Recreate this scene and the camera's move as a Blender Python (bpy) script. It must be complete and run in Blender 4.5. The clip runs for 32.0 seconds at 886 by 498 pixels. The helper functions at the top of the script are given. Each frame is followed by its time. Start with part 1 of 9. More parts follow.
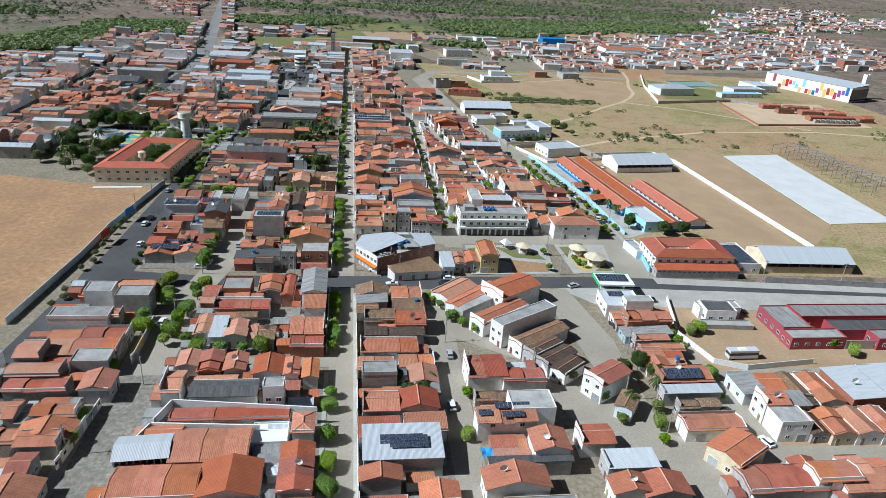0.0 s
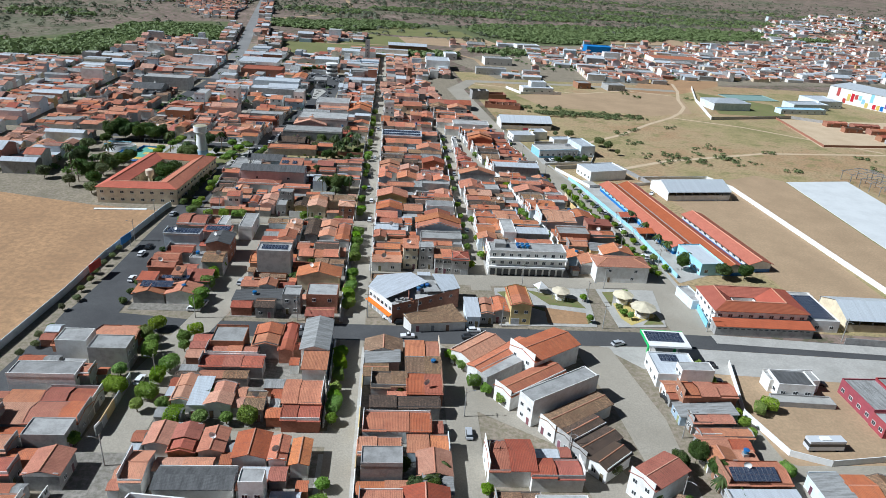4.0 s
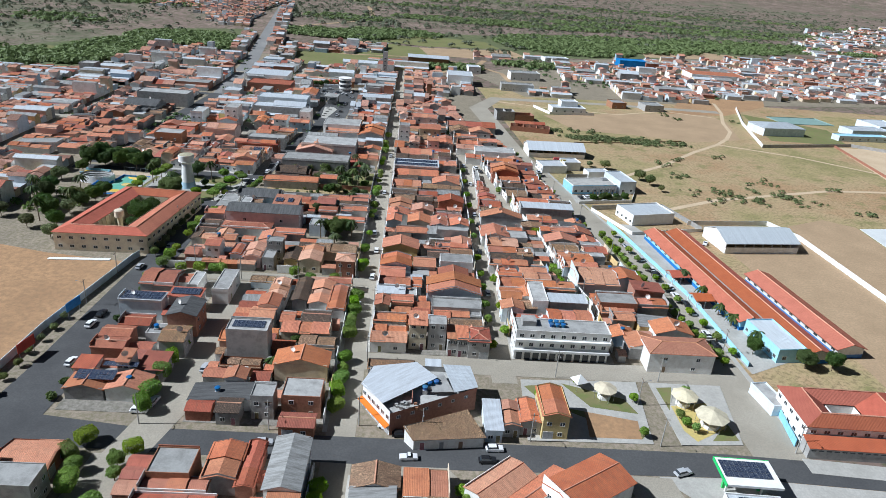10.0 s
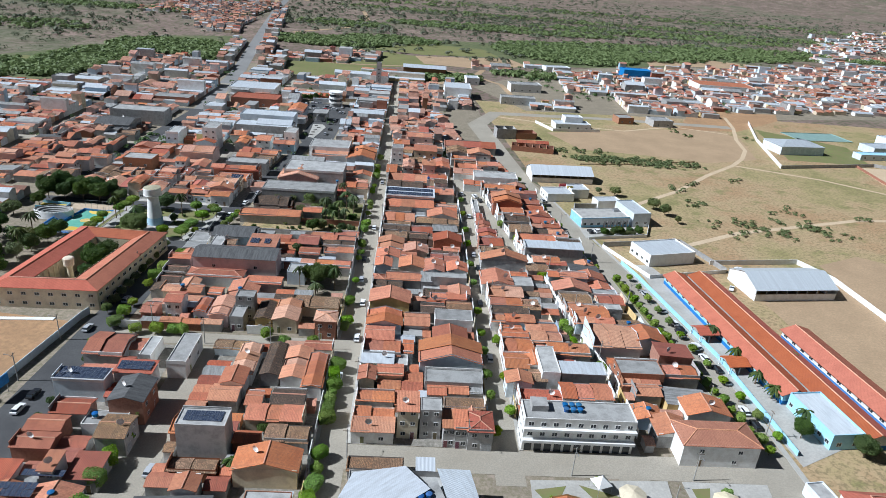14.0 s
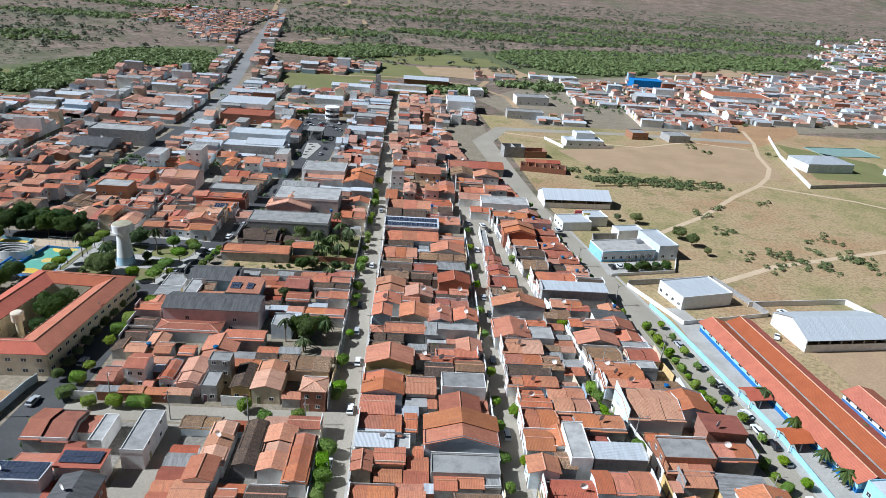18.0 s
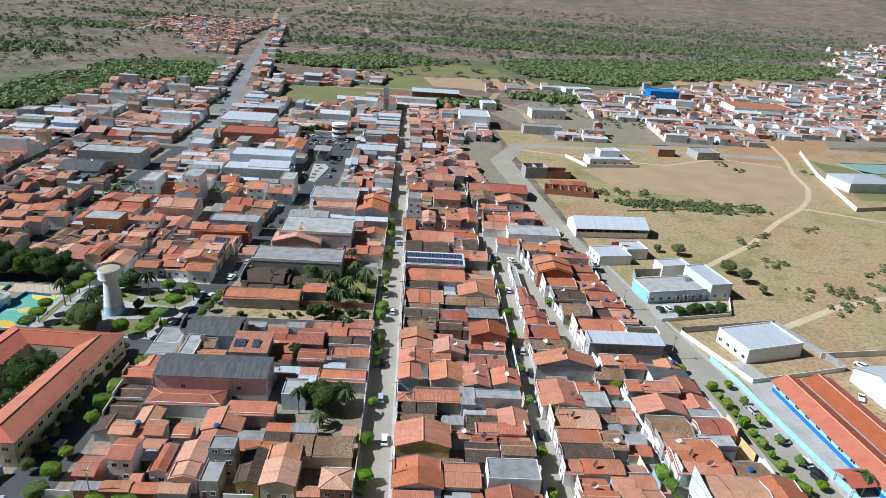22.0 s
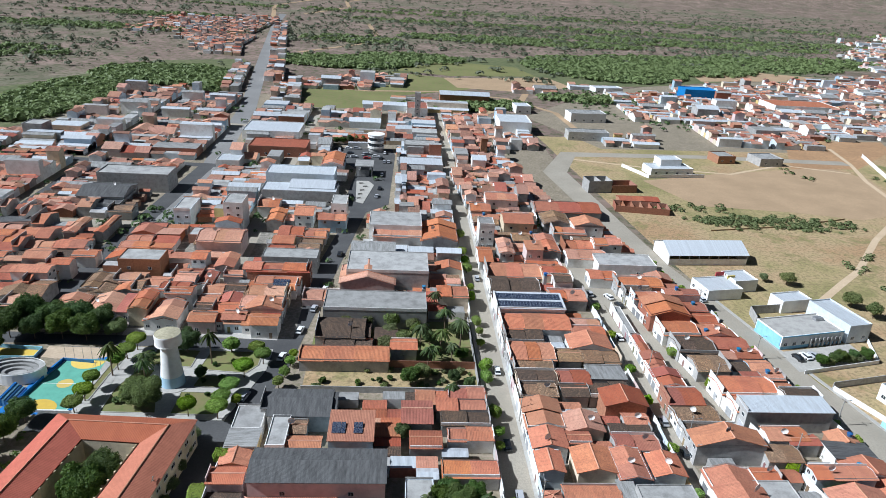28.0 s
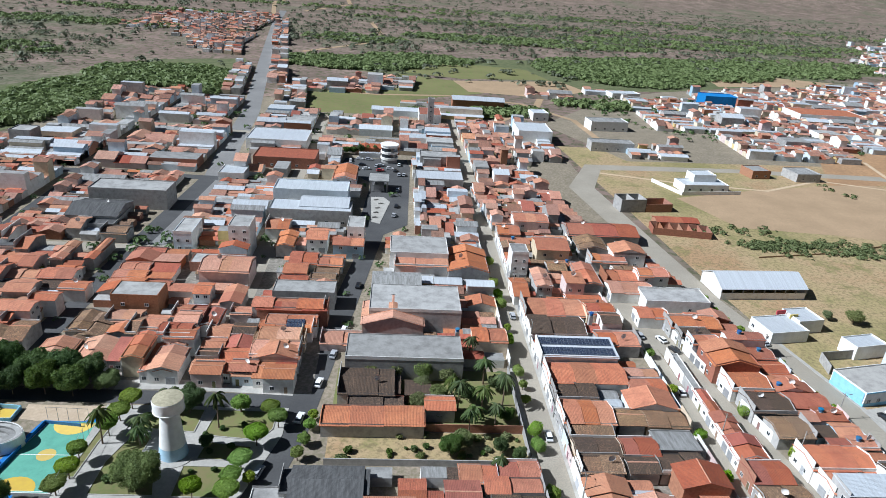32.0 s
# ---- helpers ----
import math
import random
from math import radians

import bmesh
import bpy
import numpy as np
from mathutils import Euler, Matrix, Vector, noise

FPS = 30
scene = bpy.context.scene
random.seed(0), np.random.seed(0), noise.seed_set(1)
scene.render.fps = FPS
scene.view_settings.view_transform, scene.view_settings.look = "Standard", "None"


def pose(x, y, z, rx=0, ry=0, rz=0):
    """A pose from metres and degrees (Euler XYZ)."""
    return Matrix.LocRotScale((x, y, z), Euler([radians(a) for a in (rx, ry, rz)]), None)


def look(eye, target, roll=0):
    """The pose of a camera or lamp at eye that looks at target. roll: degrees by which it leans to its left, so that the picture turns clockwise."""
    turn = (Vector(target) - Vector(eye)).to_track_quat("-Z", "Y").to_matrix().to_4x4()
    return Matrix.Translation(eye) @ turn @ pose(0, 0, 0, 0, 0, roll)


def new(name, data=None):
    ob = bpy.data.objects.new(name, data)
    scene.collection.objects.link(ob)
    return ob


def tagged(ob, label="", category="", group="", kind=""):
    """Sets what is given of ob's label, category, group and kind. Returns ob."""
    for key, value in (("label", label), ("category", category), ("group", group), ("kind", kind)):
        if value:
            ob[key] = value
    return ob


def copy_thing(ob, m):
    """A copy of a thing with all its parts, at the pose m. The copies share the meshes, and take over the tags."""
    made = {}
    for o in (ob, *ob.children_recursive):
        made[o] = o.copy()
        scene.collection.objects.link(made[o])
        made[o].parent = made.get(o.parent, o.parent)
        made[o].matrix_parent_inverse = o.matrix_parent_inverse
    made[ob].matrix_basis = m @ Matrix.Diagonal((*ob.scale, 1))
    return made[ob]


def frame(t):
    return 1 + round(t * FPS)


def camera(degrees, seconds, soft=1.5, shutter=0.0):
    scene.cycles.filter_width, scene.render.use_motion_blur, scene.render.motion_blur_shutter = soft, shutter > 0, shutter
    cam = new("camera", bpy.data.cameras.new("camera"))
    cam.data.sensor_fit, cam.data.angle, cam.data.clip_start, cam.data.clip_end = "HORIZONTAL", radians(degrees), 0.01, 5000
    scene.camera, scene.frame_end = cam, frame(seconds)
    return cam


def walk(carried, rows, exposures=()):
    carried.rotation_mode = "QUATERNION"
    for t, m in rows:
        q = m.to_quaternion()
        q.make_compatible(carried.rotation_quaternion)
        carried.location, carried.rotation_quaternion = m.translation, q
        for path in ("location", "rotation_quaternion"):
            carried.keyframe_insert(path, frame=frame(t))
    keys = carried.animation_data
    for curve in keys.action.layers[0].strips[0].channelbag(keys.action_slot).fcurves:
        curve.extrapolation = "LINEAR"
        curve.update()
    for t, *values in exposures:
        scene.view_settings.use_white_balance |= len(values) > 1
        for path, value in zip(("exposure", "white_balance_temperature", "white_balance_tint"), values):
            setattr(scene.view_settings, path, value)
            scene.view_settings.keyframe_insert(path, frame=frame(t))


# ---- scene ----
cam = camera(67.0, 32.0, soft=0.65)
PATH = [
    (0, (-0.96, -26.53, 105.07), (2.519, -3.640, 94.624), 3.98),
    (1, (1.36, -19.08, 105.35), (4.863, 3.820, 94.923), 4.08),
    (2, (3.78, -10.91, 106.00), (7.254, 11.970, 95.534), 4.11),
    (3, (5.30, -3.21, 105.52), (8.808, 19.714, 95.155), 4.12),
    (3.5, (5.97, 1.21, 105.58), (9.268, 24.149, 95.175), 4.24),
    (4, (6.24, 5.34, 105.34), (8.336, 28.400, 94.901), 4.12),
    (4.5, (6.71, 9.47, 105.45), (7.950, 32.567, 94.949), 4.18),
    (7, (9.24, 30.15, 105.88), (10.470, 53.237, 95.366), 4.28),
    (8, (9.49, 37.85, 105.26), (10.757, 60.998, 94.875), 4.42),
    (9, (9.74, 46.41, 105.60), (11.055, 69.569, 95.246), 4.50),
    (10, (10.17, 54.79, 105.71), (11.502, 77.957, 95.392), 4.59),
    (11, (10.30, 63.57, 106.24), (11.673, 86.711, 95.844), 4.73),
    (12, (10.85, 71.76, 105.98), (12.227, 94.927, 95.666), 4.69),
    (13, (11.27, 80.44, 107.56), (12.651, 103.626, 97.278), 4.56),
    (14, (11.52, 89.27, 108.78), (12.942, 112.464, 98.515), 4.68),
    (17, (11.35, 112.46, 107.34), (12.797, 135.744, 97.304), 4.69),
    (18, (10.67, 121.57, 108.29), (12.043, 144.855, 98.234), 4.40),
    (19, (9.10, 129.86, 108.54), (10.455, 153.246, 98.714), 4.31),
    (20, (7.13, 138.54, 108.37), (8.541, 161.910, 98.513), 4.46),
    (21, (4.85, 146.53, 107.89), (6.263, 169.903, 98.060), 4.35),
    (22, (1.40, 153.29, 107.98), (2.791, 176.659, 98.120), 4.17),
    (23, (-2.92, 160.03, 107.72), (-1.482, 183.384, 97.829), 3.97),
    (24, (-8.58, 166.97, 107.10), (-7.043, 190.305, 97.184), 3.92),
    (25, (-14.30, 173.46, 106.70), (-12.667, 196.780, 96.753), 3.82),
    (28, (-32.32, 191.92, 107.00), (-30.506, 215.178, 96.950), 3.59),
    (29, (-37.29, 198.92, 106.63), (-35.349, 222.171, 96.584), 4.00),
    (30, (-40.24, 206.11, 106.82), (-38.267, 229.352, 96.766), 4.02),
    (31, (-41.68, 213.43, 106.99), (-39.732, 236.661, 96.917), 4.07),
    (32, (-42.95, 221.05, 106.94), (-40.959, 244.256, 96.811), 4.30),
]
walk(cam, [(t, look(eye, target, roll)) for t, eye, target, roll in PATH], [(0, 0.21, 5520, 6), (9, 0.28, 5520, 7), (20, 0.34, 5500, 8), (32, 0.36, 5540, 8)])

# ---- light: clear tropical morning, sun from the west side of the town ----
SUN_EL, SUN_AZ = radians(43), Vector((-1.0, -0.08, 0.0)).normalized()
world = bpy.data.worlds.new("sky")
scene.world = world
world.use_nodes = True
wn = world.node_tree.nodes
sky = wn.new("ShaderNodeTexSky")
sky.sky_type, sky.sun_disc = "NISHITA", False
sky.sun_elevation = SUN_EL
sky.sun_rotation = math.atan2(SUN_AZ.x, SUN_AZ.y)
sky.air_density, sky.dust_density = 1.0, 1.5
world.node_tree.links.new(sky.outputs[0], wn["Background"].inputs[0])
wn["Background"].inputs[1].default_value = 0.018
sun = new("sun", bpy.data.lights.new("sun", "SUN"))
sun.data.energy, sun.data.angle, sun.data.color = 5.0, radians(0.53), (1.0, 0.97, 0.925)
sun_dir = Vector((SUN_AZ.x * math.cos(SUN_EL), SUN_AZ.y * math.cos(SUN_EL), math.sin(SUN_EL)))
sun.matrix_world = look(sun_dir * 400, (0, 0, 0))


# ---- materials ----
def nodes(name, rough=0.85, metal=0.0, spec=0.3):
    m = bpy.data.materials.new(name)
    m.use_nodes = True
    nt = m.node_tree
    b = nt.nodes["Principled BSDF"]
    b.inputs["Roughness"].default_value = rough
    b.inputs["Metallic"].default_value = metal
    b.inputs["Specular IOR Level"].default_value = spec
    return m, nt, b


def nd(nt, kind, **kw):
    n = nt.nodes.new(kind)
    for k, v in kw.items():
        if k in ("data_type", "blend_type", "operation", "wave_type", "bands_direction", "feature", "distance"):
            if k == "data_type":
                n.data_type = v
            elif k == "blend_type":
                n.blend_type = v
            elif k == "operation":
                n.operation = v
            elif k == "bands_direction":
                n.bands_direction = v
            elif k == "feature":
                n.feature = v
        else:
            n.inputs[k].default_value = v
    return n


def noise_at(nt, scale, detail=4.0, rough=0.6, vec=None):
    if vec is None:
        vec = nt.nodes.new("ShaderNodeNewGeometry").outputs["Position"]
    n = nd(nt, "ShaderNodeTexNoise", Scale=scale, Detail=detail, Roughness=rough)
    nt.links.new(vec, n.inputs["Vector"])
    return n.outputs["Fac"]


def ramp(nt, fac, stops):
    r = nt.nodes.new("ShaderNodeValToRGB")
    e = r.color_ramp.elements
    while len(e) < len(stops):
        e.new(0.5)
    for k, (p, c) in enumerate(stops):
        e[k].position, e[k].color = p, (*c, 1)
    nt.links.new(fac, r.inputs[0])
    return r.outputs[0]


def mix(nt, fac, a, b, how="MIX"):
    m = nt.nodes.new("ShaderNodeMix")
    m.data_type, m.blend_type = "RGBA", how
    for sock, v in ((m.inputs[0], fac), (m.inputs[6], a), (m.inputs[7], b)):
        if isinstance(v, (int, float)):
            sock.default_value = v
        elif isinstance(v, tuple):
            sock.default_value = (*v, 1)
        else:
            nt.links.new(v, sock)
    return m.outputs[2]


def vary(nt, col, hue=0.02, val=0.35, sat=0.2):
    """Tone that differs from object to object."""
    both = nd(nt, "ShaderNodeMath", operation="ADD")
    nt.links.new(nt.nodes.new("ShaderNodeObjectInfo").outputs["Random"], both.inputs[0])
    att = nt.nodes.new("ShaderNodeAttribute")
    att.attribute_name = "tone"
    nt.links.new(att.outputs["Fac"], both.inputs[1])
    one = nd(nt, "ShaderNodeMath", operation="FRACT")
    nt.links.new(both.outputs[0], one.inputs[0])
    info = one.outputs[0]
    h = nt.nodes.new("ShaderNodeHueSaturation")
    for k, (lo, hi) in {"Hue": (0.5 - hue, 0.5 + hue), "Value": (1 - val, 1 + val * 0.6), "Saturation": (1 - sat, 1 + sat)}.items():
        r = nt.nodes.new("ShaderNodeMapRange")
        r.inputs["To Min"].default_value, r.inputs["To Max"].default_value = lo, hi
        if k != "Value":
            q = nd(nt, "ShaderNodeMath", operation="MULTIPLY")
            q.inputs[1].default_value = 7.31 if k == "Hue" else 13.7
            nt.links.new(info, q.inputs[0])
            f = nd(nt, "ShaderNodeMath", operation="FRACT")
            nt.links.new(q.outputs[0], f.inputs[0])
            nt.links.new(f.outputs[0], r.inputs[0])
        else:
            nt.links.new(info, r.inputs[0])
        nt.links.new(r.outputs[0], h.inputs[k])
    nt.links.new(col, h.inputs["Color"])
    return h.outputs[0]


def bump(nt, b, height, strength=0.4, dist=0.05):
    n = nd(nt, "ShaderNodeBump", Strength=strength, Distance=dist)
    nt.links.new(height, n.inputs["Height"])
    nt.links.new(n.outputs[0], b.inputs["Normal"])


def tile_mat(name, fresh, mid, dark, wear, soot=0.42):
    """Clay channel tiles: columns down the slope (u), courses (v), soot and lichen in patches."""
    m, nt, b = nodes(name, 0.9, 0, 0.15)
    uv = nt.nodes.new("ShaderNodeTexCoord").outputs["UV"]
    sep = nt.nodes.new("ShaderNodeSeparateXYZ")
    nt.links.new(uv, sep.inputs[0])

    def saw(src, per):
        q = nd(nt, "ShaderNodeMath", operation="MULTIPLY")
        q.inputs[1].default_value = per
        nt.links.new(src, q.inputs[0])
        return q.outputs[0]

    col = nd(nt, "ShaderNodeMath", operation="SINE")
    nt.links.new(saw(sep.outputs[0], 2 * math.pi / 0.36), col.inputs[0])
    row = nd(nt, "ShaderNodeMath", operation="FRACT")
    nt.links.new(saw(sep.outputs[1], 1 / 0.42), row.inputs[0])
    h = nd(nt, "ShaderNodeMath", operation="MULTIPLY_ADD")
    h.inputs[1].default_value = 0.5
    nt.links.new(col.outputs[0], h.inputs[0])
    nt.links.new(row.outputs[0], h.inputs[2])
    big, fine = noise_at(nt, 0.35, 3), noise_at(nt, 5.0, 5, 0.7)
    c = ramp(nt, big, [(0.3, mid), (0.62, fresh)])
    c = vary(nt, c, 0.007, 0.24, 0.1)
    c = mix(nt, ramp(nt, noise_at(nt, 1.6, 4, 0.75), [(0.30, (soot, soot, soot)), (0.50, (0, 0, 0))]), c, dark)
    c = mix(nt, ramp(nt, fine, [(wear, (0, 0, 0)), (wear + 0.16, (1, 1, 1))]), dark, c)
    # rain streaks down the slope
    mp = nt.nodes.new("ShaderNodeMapping")
    mp.inputs["Scale"].default_value = (1.3, 0.16, 1.0)
    nt.links.new(uv, mp.inputs[0])
    st = nd(nt, "ShaderNodeTexNoise", Scale=1.0, Detail=4.0, Roughness=0.7)
    st.noise_dimensions = "4D"
    seed = nd(nt, "ShaderNodeMath", operation="MULTIPLY")
    seed.inputs[1].default_value = 40.0
    nt.links.new(nt.nodes.new("ShaderNodeObjectInfo").outputs["Random"], seed.inputs[0])
    nt.links.new(seed.outputs[0], st.inputs["W"])
    nt.links.new(mp.outputs[0], st.inputs["Vector"])
    c = mix(nt, ramp(nt, st.outputs["Fac"], [(0.34, (soot, soot, soot)), (0.50, (0, 0, 0))]), c, dark)
    # groove shade painted in: base colour darkened between the tile columns
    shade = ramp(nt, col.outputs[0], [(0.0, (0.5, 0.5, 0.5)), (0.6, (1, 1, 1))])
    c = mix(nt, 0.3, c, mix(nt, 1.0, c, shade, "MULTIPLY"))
    nt.links.new(c, b.inputs["Base Color"])
    bump(nt, b, h.outputs[0], 0.45, 0.07)
    return m


def plain_mat(name, a, c, scale=0.8, rough=0.85, metal=0.0, val=0.15, hue=0.01, bumps=0.15, spec=0.3, streak=True):
    """Paint, plaster, concrete: two scales of stain."""
    m, nt, b = nodes(name, rough, metal, spec)
    f = noise_at(nt, scale, 5, 0.65)
    g = noise_at(nt, scale * 9, 4, 0.7)
    col = ramp(nt, f, [(0.34, c), (0.58, a)])
    col = mix(nt, 0.28, col, ramp(nt, g, [(0.3, c), (0.6, a)]))
    col = vary(nt, col, hue, val, 0.1)
    nt.links.new(col, b.inputs["Base Color"])
    bump(nt, b, g, bumps, 0.03)
    return m


def ribbed_mat(name, a, c, pitch, rough=0.5, metal=0.0, val=0.12):
    """Corrugated sheet: ribs down the slope, rust and dirt."""
    m, nt, b = nodes(name, rough, metal, 0.4)
    uv = nt.nodes.new("ShaderNodeTexCoord").outputs["UV"]
    sep = nt.nodes.new("ShaderNodeSeparateXYZ")
    nt.links.new(uv, sep.inputs[0])
    q = nd(nt, "ShaderNodeMath", operation="MULTIPLY")
    q.inputs[1].default_value = 2 * math.pi / pitch
    nt.links.new(sep.outputs[0], q.inputs[0])
    s = nd(nt, "ShaderNodeMath", operation="SINE")
    nt.links.new(q.outputs[0], s.inputs[0])
    mp = nt.nodes.new("ShaderNodeMapping")
    mp.inputs["Scale"].default_value = (1.1, 0.14, 1.0)
    nt.links.new(uv, mp.inputs[0])
    f = noise_at(nt, 1.0, 5, 0.72, mp.outputs[0])
    col = vary(nt, ramp(nt, f, [(0.34, c), (0.58, a)]), 0.01, val, 0.1)
    col = mix(nt, ramp(nt, noise_at(nt, 3.0, 4, 0.7), [(0.30, (0.5,) * 3), (0.48, (0, 0, 0))]), col, c)
    # shade of the troughs is put into the colour, darker between ribs
    col = mix(nt, 0.2, col, mix(nt, 1.0, col, ramp(nt, s.outputs[0], [(0, (0.5, 0.5, 0.5)), (0.5, (1, 1, 1))]), "MULTIPLY"))
    nt.links.new(col, b.inputs["Base Color"])
    bump(nt, b, s.outputs[0], 0.35, 0.04)
    return m


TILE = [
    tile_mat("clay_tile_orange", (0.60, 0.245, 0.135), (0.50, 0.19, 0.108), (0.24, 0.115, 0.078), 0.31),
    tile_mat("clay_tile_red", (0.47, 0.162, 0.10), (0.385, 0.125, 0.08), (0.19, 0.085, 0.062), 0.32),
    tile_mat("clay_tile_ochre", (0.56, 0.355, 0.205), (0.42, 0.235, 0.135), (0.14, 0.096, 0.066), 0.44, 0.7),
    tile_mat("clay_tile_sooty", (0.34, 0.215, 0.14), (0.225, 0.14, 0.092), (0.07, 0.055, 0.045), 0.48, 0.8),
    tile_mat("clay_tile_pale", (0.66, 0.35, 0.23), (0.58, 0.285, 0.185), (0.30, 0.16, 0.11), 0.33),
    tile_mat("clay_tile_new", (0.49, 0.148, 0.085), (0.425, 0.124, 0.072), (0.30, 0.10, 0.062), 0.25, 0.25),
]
# Distance haze put into the tile colour: paler, greyer clay for far roofs.
HAZED = [
    tile_mat("hazed_tile_salmon", (0.60, 0.335, 0.24), (0.48, 0.245, 0.175), (0.24, 0.14, 0.105), 0.36),
    tile_mat("hazed_tile_brown", (0.44, 0.24, 0.17), (0.34, 0.175, 0.125), (0.17, 0.105, 0.08), 0.4, 0.6),
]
FIBRE = ribbed_mat("fibre_cement_sheet", (0.36, 0.36, 0.35), (0.17, 0.165, 0.155), 0.18, 0.85)
DARKSHEET = ribbed_mat("dark_fibre_cement", (0.12, 0.12, 0.12), (0.055, 0.055, 0.055), 0.18, 0.85)
ZINC = ribbed_mat("galvanised_sheet", (0.62, 0.66, 0.70), (0.48, 0.5, 0.52), 0.25, 0.45, 0.15)
WHITESHEET = ribbed_mat("white_sheet", (0.60, 0.635, 0.665), (0.49, 0.515, 0.54), 0.3, 0.45)
WALL = [
    plain_mat("white_plaster", (0.84, 0.83, 0.80), (0.65, 0.62, 0.57), 0.5, val=0.1),
    plain_mat("cream_plaster", (0.72, 0.62, 0.46), (0.52, 0.43, 0.31), 0.5),
    plain_mat("grey_plaster", (0.44, 0.43, 0.41), (0.27, 0.26, 0.25), 0.6, val=0.25),
    plain_mat("pink_plaster", (0.66, 0.53, 0.50), (0.50, 0.40, 0.38), 0.5),
    plain_mat("blue_plaster", (0.42, 0.54, 0.64), (0.30, 0.40, 0.48), 0.5),
    plain_mat("yellow_plaster", (0.66, 0.50, 0.24), (0.50, 0.37, 0.18), 0.5),
    plain_mat("raw_brick", (0.40, 0.19, 0.12), (0.25, 0.12, 0.08), 1.5, bumps=0.5),
    plain_mat("pale_blue_paint", (0.70, 0.76, 0.80), (0.52, 0.58, 0.62), 0.5),
]
CONCRETE = plain_mat("concrete", (0.40, 0.39, 0.36), (0.25, 0.24, 0.225), 0.4, bumps=0.3)
SLABMAT = plain_mat("roof_slab", (0.40, 0.395, 0.38), (0.22, 0.215, 0.205), 0.3, bumps=0.3, val=0.3)
WHITE = plain_mat("white_paint", (0.82, 0.82, 0.80), (0.70, 0.69, 0.66), 0.6, val=0.04)
SKYBLUE = plain_mat("sky_blue_paint", (0.34, 0.61, 0.80), (0.26, 0.50, 0.68), 0.6, val=0.05)
DEEPBLUE = plain_mat("deep_blue_paint", (0.05, 0.20, 0.50), (0.04, 0.15, 0.38), 0.6, val=0.05)
REDPAINT = plain_mat("red_paint", (0.52, 0.05, 0.05), (0.38, 0.04, 0.04), 0.6, val=0.1)
GREENPAINT = plain_mat("green_paint", (0.08, 0.55, 0.16), (0.06, 0.42, 0.12), 0.6, val=0.05)
DOORMAT = plain_mat("door_paint", (0.30, 0.21, 0.14), (0.18, 0.12, 0.08), 2, 0.5, val=0.5, hue=0.12)
GATE = plain_mat("steel_gate", (0.42, 0.43, 0.44), (0.26, 0.26, 0.27), 2, 0.5, val=0.5, hue=0.05)
TANKBLUE = plain_mat("tank_polyethylene", (0.04, 0.16, 0.36), (0.03, 0.11, 0.26), 1, 0.45, val=0.2, hue=0.02)
STEEL = plain_mat("galvanised_steel", (0.45, 0.46, 0.47), (0.3, 0.3, 0.31), 2, 0.45, 0.6)
BARK = plain_mat("bark", (0.20, 0.15, 0.10), (0.11, 0.08, 0.055), 3, bumps=0.6)
RUBBER = plain_mat("tyre_rubber", (0.03, 0.03, 0.03), (0.02, 0.02, 0.02), 3)


def glass_mat():
    m, nt, b = nodes("window_glass", 0.12, 0, 0.6)
    b.inputs["Base Color"].default_value = (0.035, 0.042, 0.05, 1)
    return m


GLASS = glass_mat()


def solar_mat():
    m, nt, b = nodes("solar_cells", 0.2, 0.0, 0.6)
    uv = nt.nodes.new("ShaderNodeTexCoord").outputs["UV"]
    br = nd(nt, "ShaderNodeTexBrick", Scale=1.0)
    br.offset = 0.0
    br.inputs["Color1"].default_value = (0.012, 0.02, 0.05, 1)
    br.inputs["Color2"].default_value = (0.018, 0.028, 0.06, 1)
    br.inputs["Mortar"].default_value = (0.16, 0.18, 0.21, 1)
    br.inputs["Mortar Size"].default_value = 0.012
    br.inputs["Brick Width"].default_value = 0.16
    br.inputs["Row Height"].default_value = 0.16
    nt.links.new(uv, br.inputs["Vector"])
    nt.links.new(br.outputs[0], b.inputs["Base Color"])
    return m


SOLAR = solar_mat()


def leaf_mat(name, a, c):
    m, nt, b = nodes(name, 0.6, 0, 0.25)
    isl = nt.nodes.new("ShaderNodeNewGeometry").outputs["Random Per Island"]
    col = ramp(nt, isl, [(0.0, c), (1.0, a)])
    col = vary(nt, col, 0.02, 0.25, 0.15)
    nt.links.new(col, b.inputs["Base Color"])
    glow = nd(nt, "ShaderNodeBsdfTranslucent")
    nt.links.new(col, glow.inputs["Color"])
    both = nd(nt, "ShaderNodeMixShader")
    both.inputs[0].default_value = 0.3
    nt.links.new(b.outputs[0], both.inputs[1])
    nt.links.new(glow.outputs[0], both.inputs[2])
    nt.links.new(both.outputs[0], nt.nodes["Material Output"].inputs["Surface"])
    return m


LEAF = leaf_mat("ficus_leaves", (0.32, 0.45, 0.07), (0.19, 0.29, 0.04))
LEAFDARK = leaf_mat("tree_leaves", (0.14, 0.21, 0.055), (0.055, 0.10, 0.024))
LEAFWOOD = leaf_mat("wood_leaves", (0.25, 0.33, 0.15), (0.18, 0.25, 0.11))
LEAFHILL = leaf_mat("hill_scrub_leaves", (0.23, 0.25, 0.15), (0.16, 0.18, 0.105))
LEAFDRY = leaf_mat("scrub_leaves", (0.24, 0.27, 0.11), (0.14, 0.17, 0.06))
PALMLEAF = leaf_mat("palm_fronds", (0.11, 0.15, 0.04), (0.04, 0.07, 0.018))


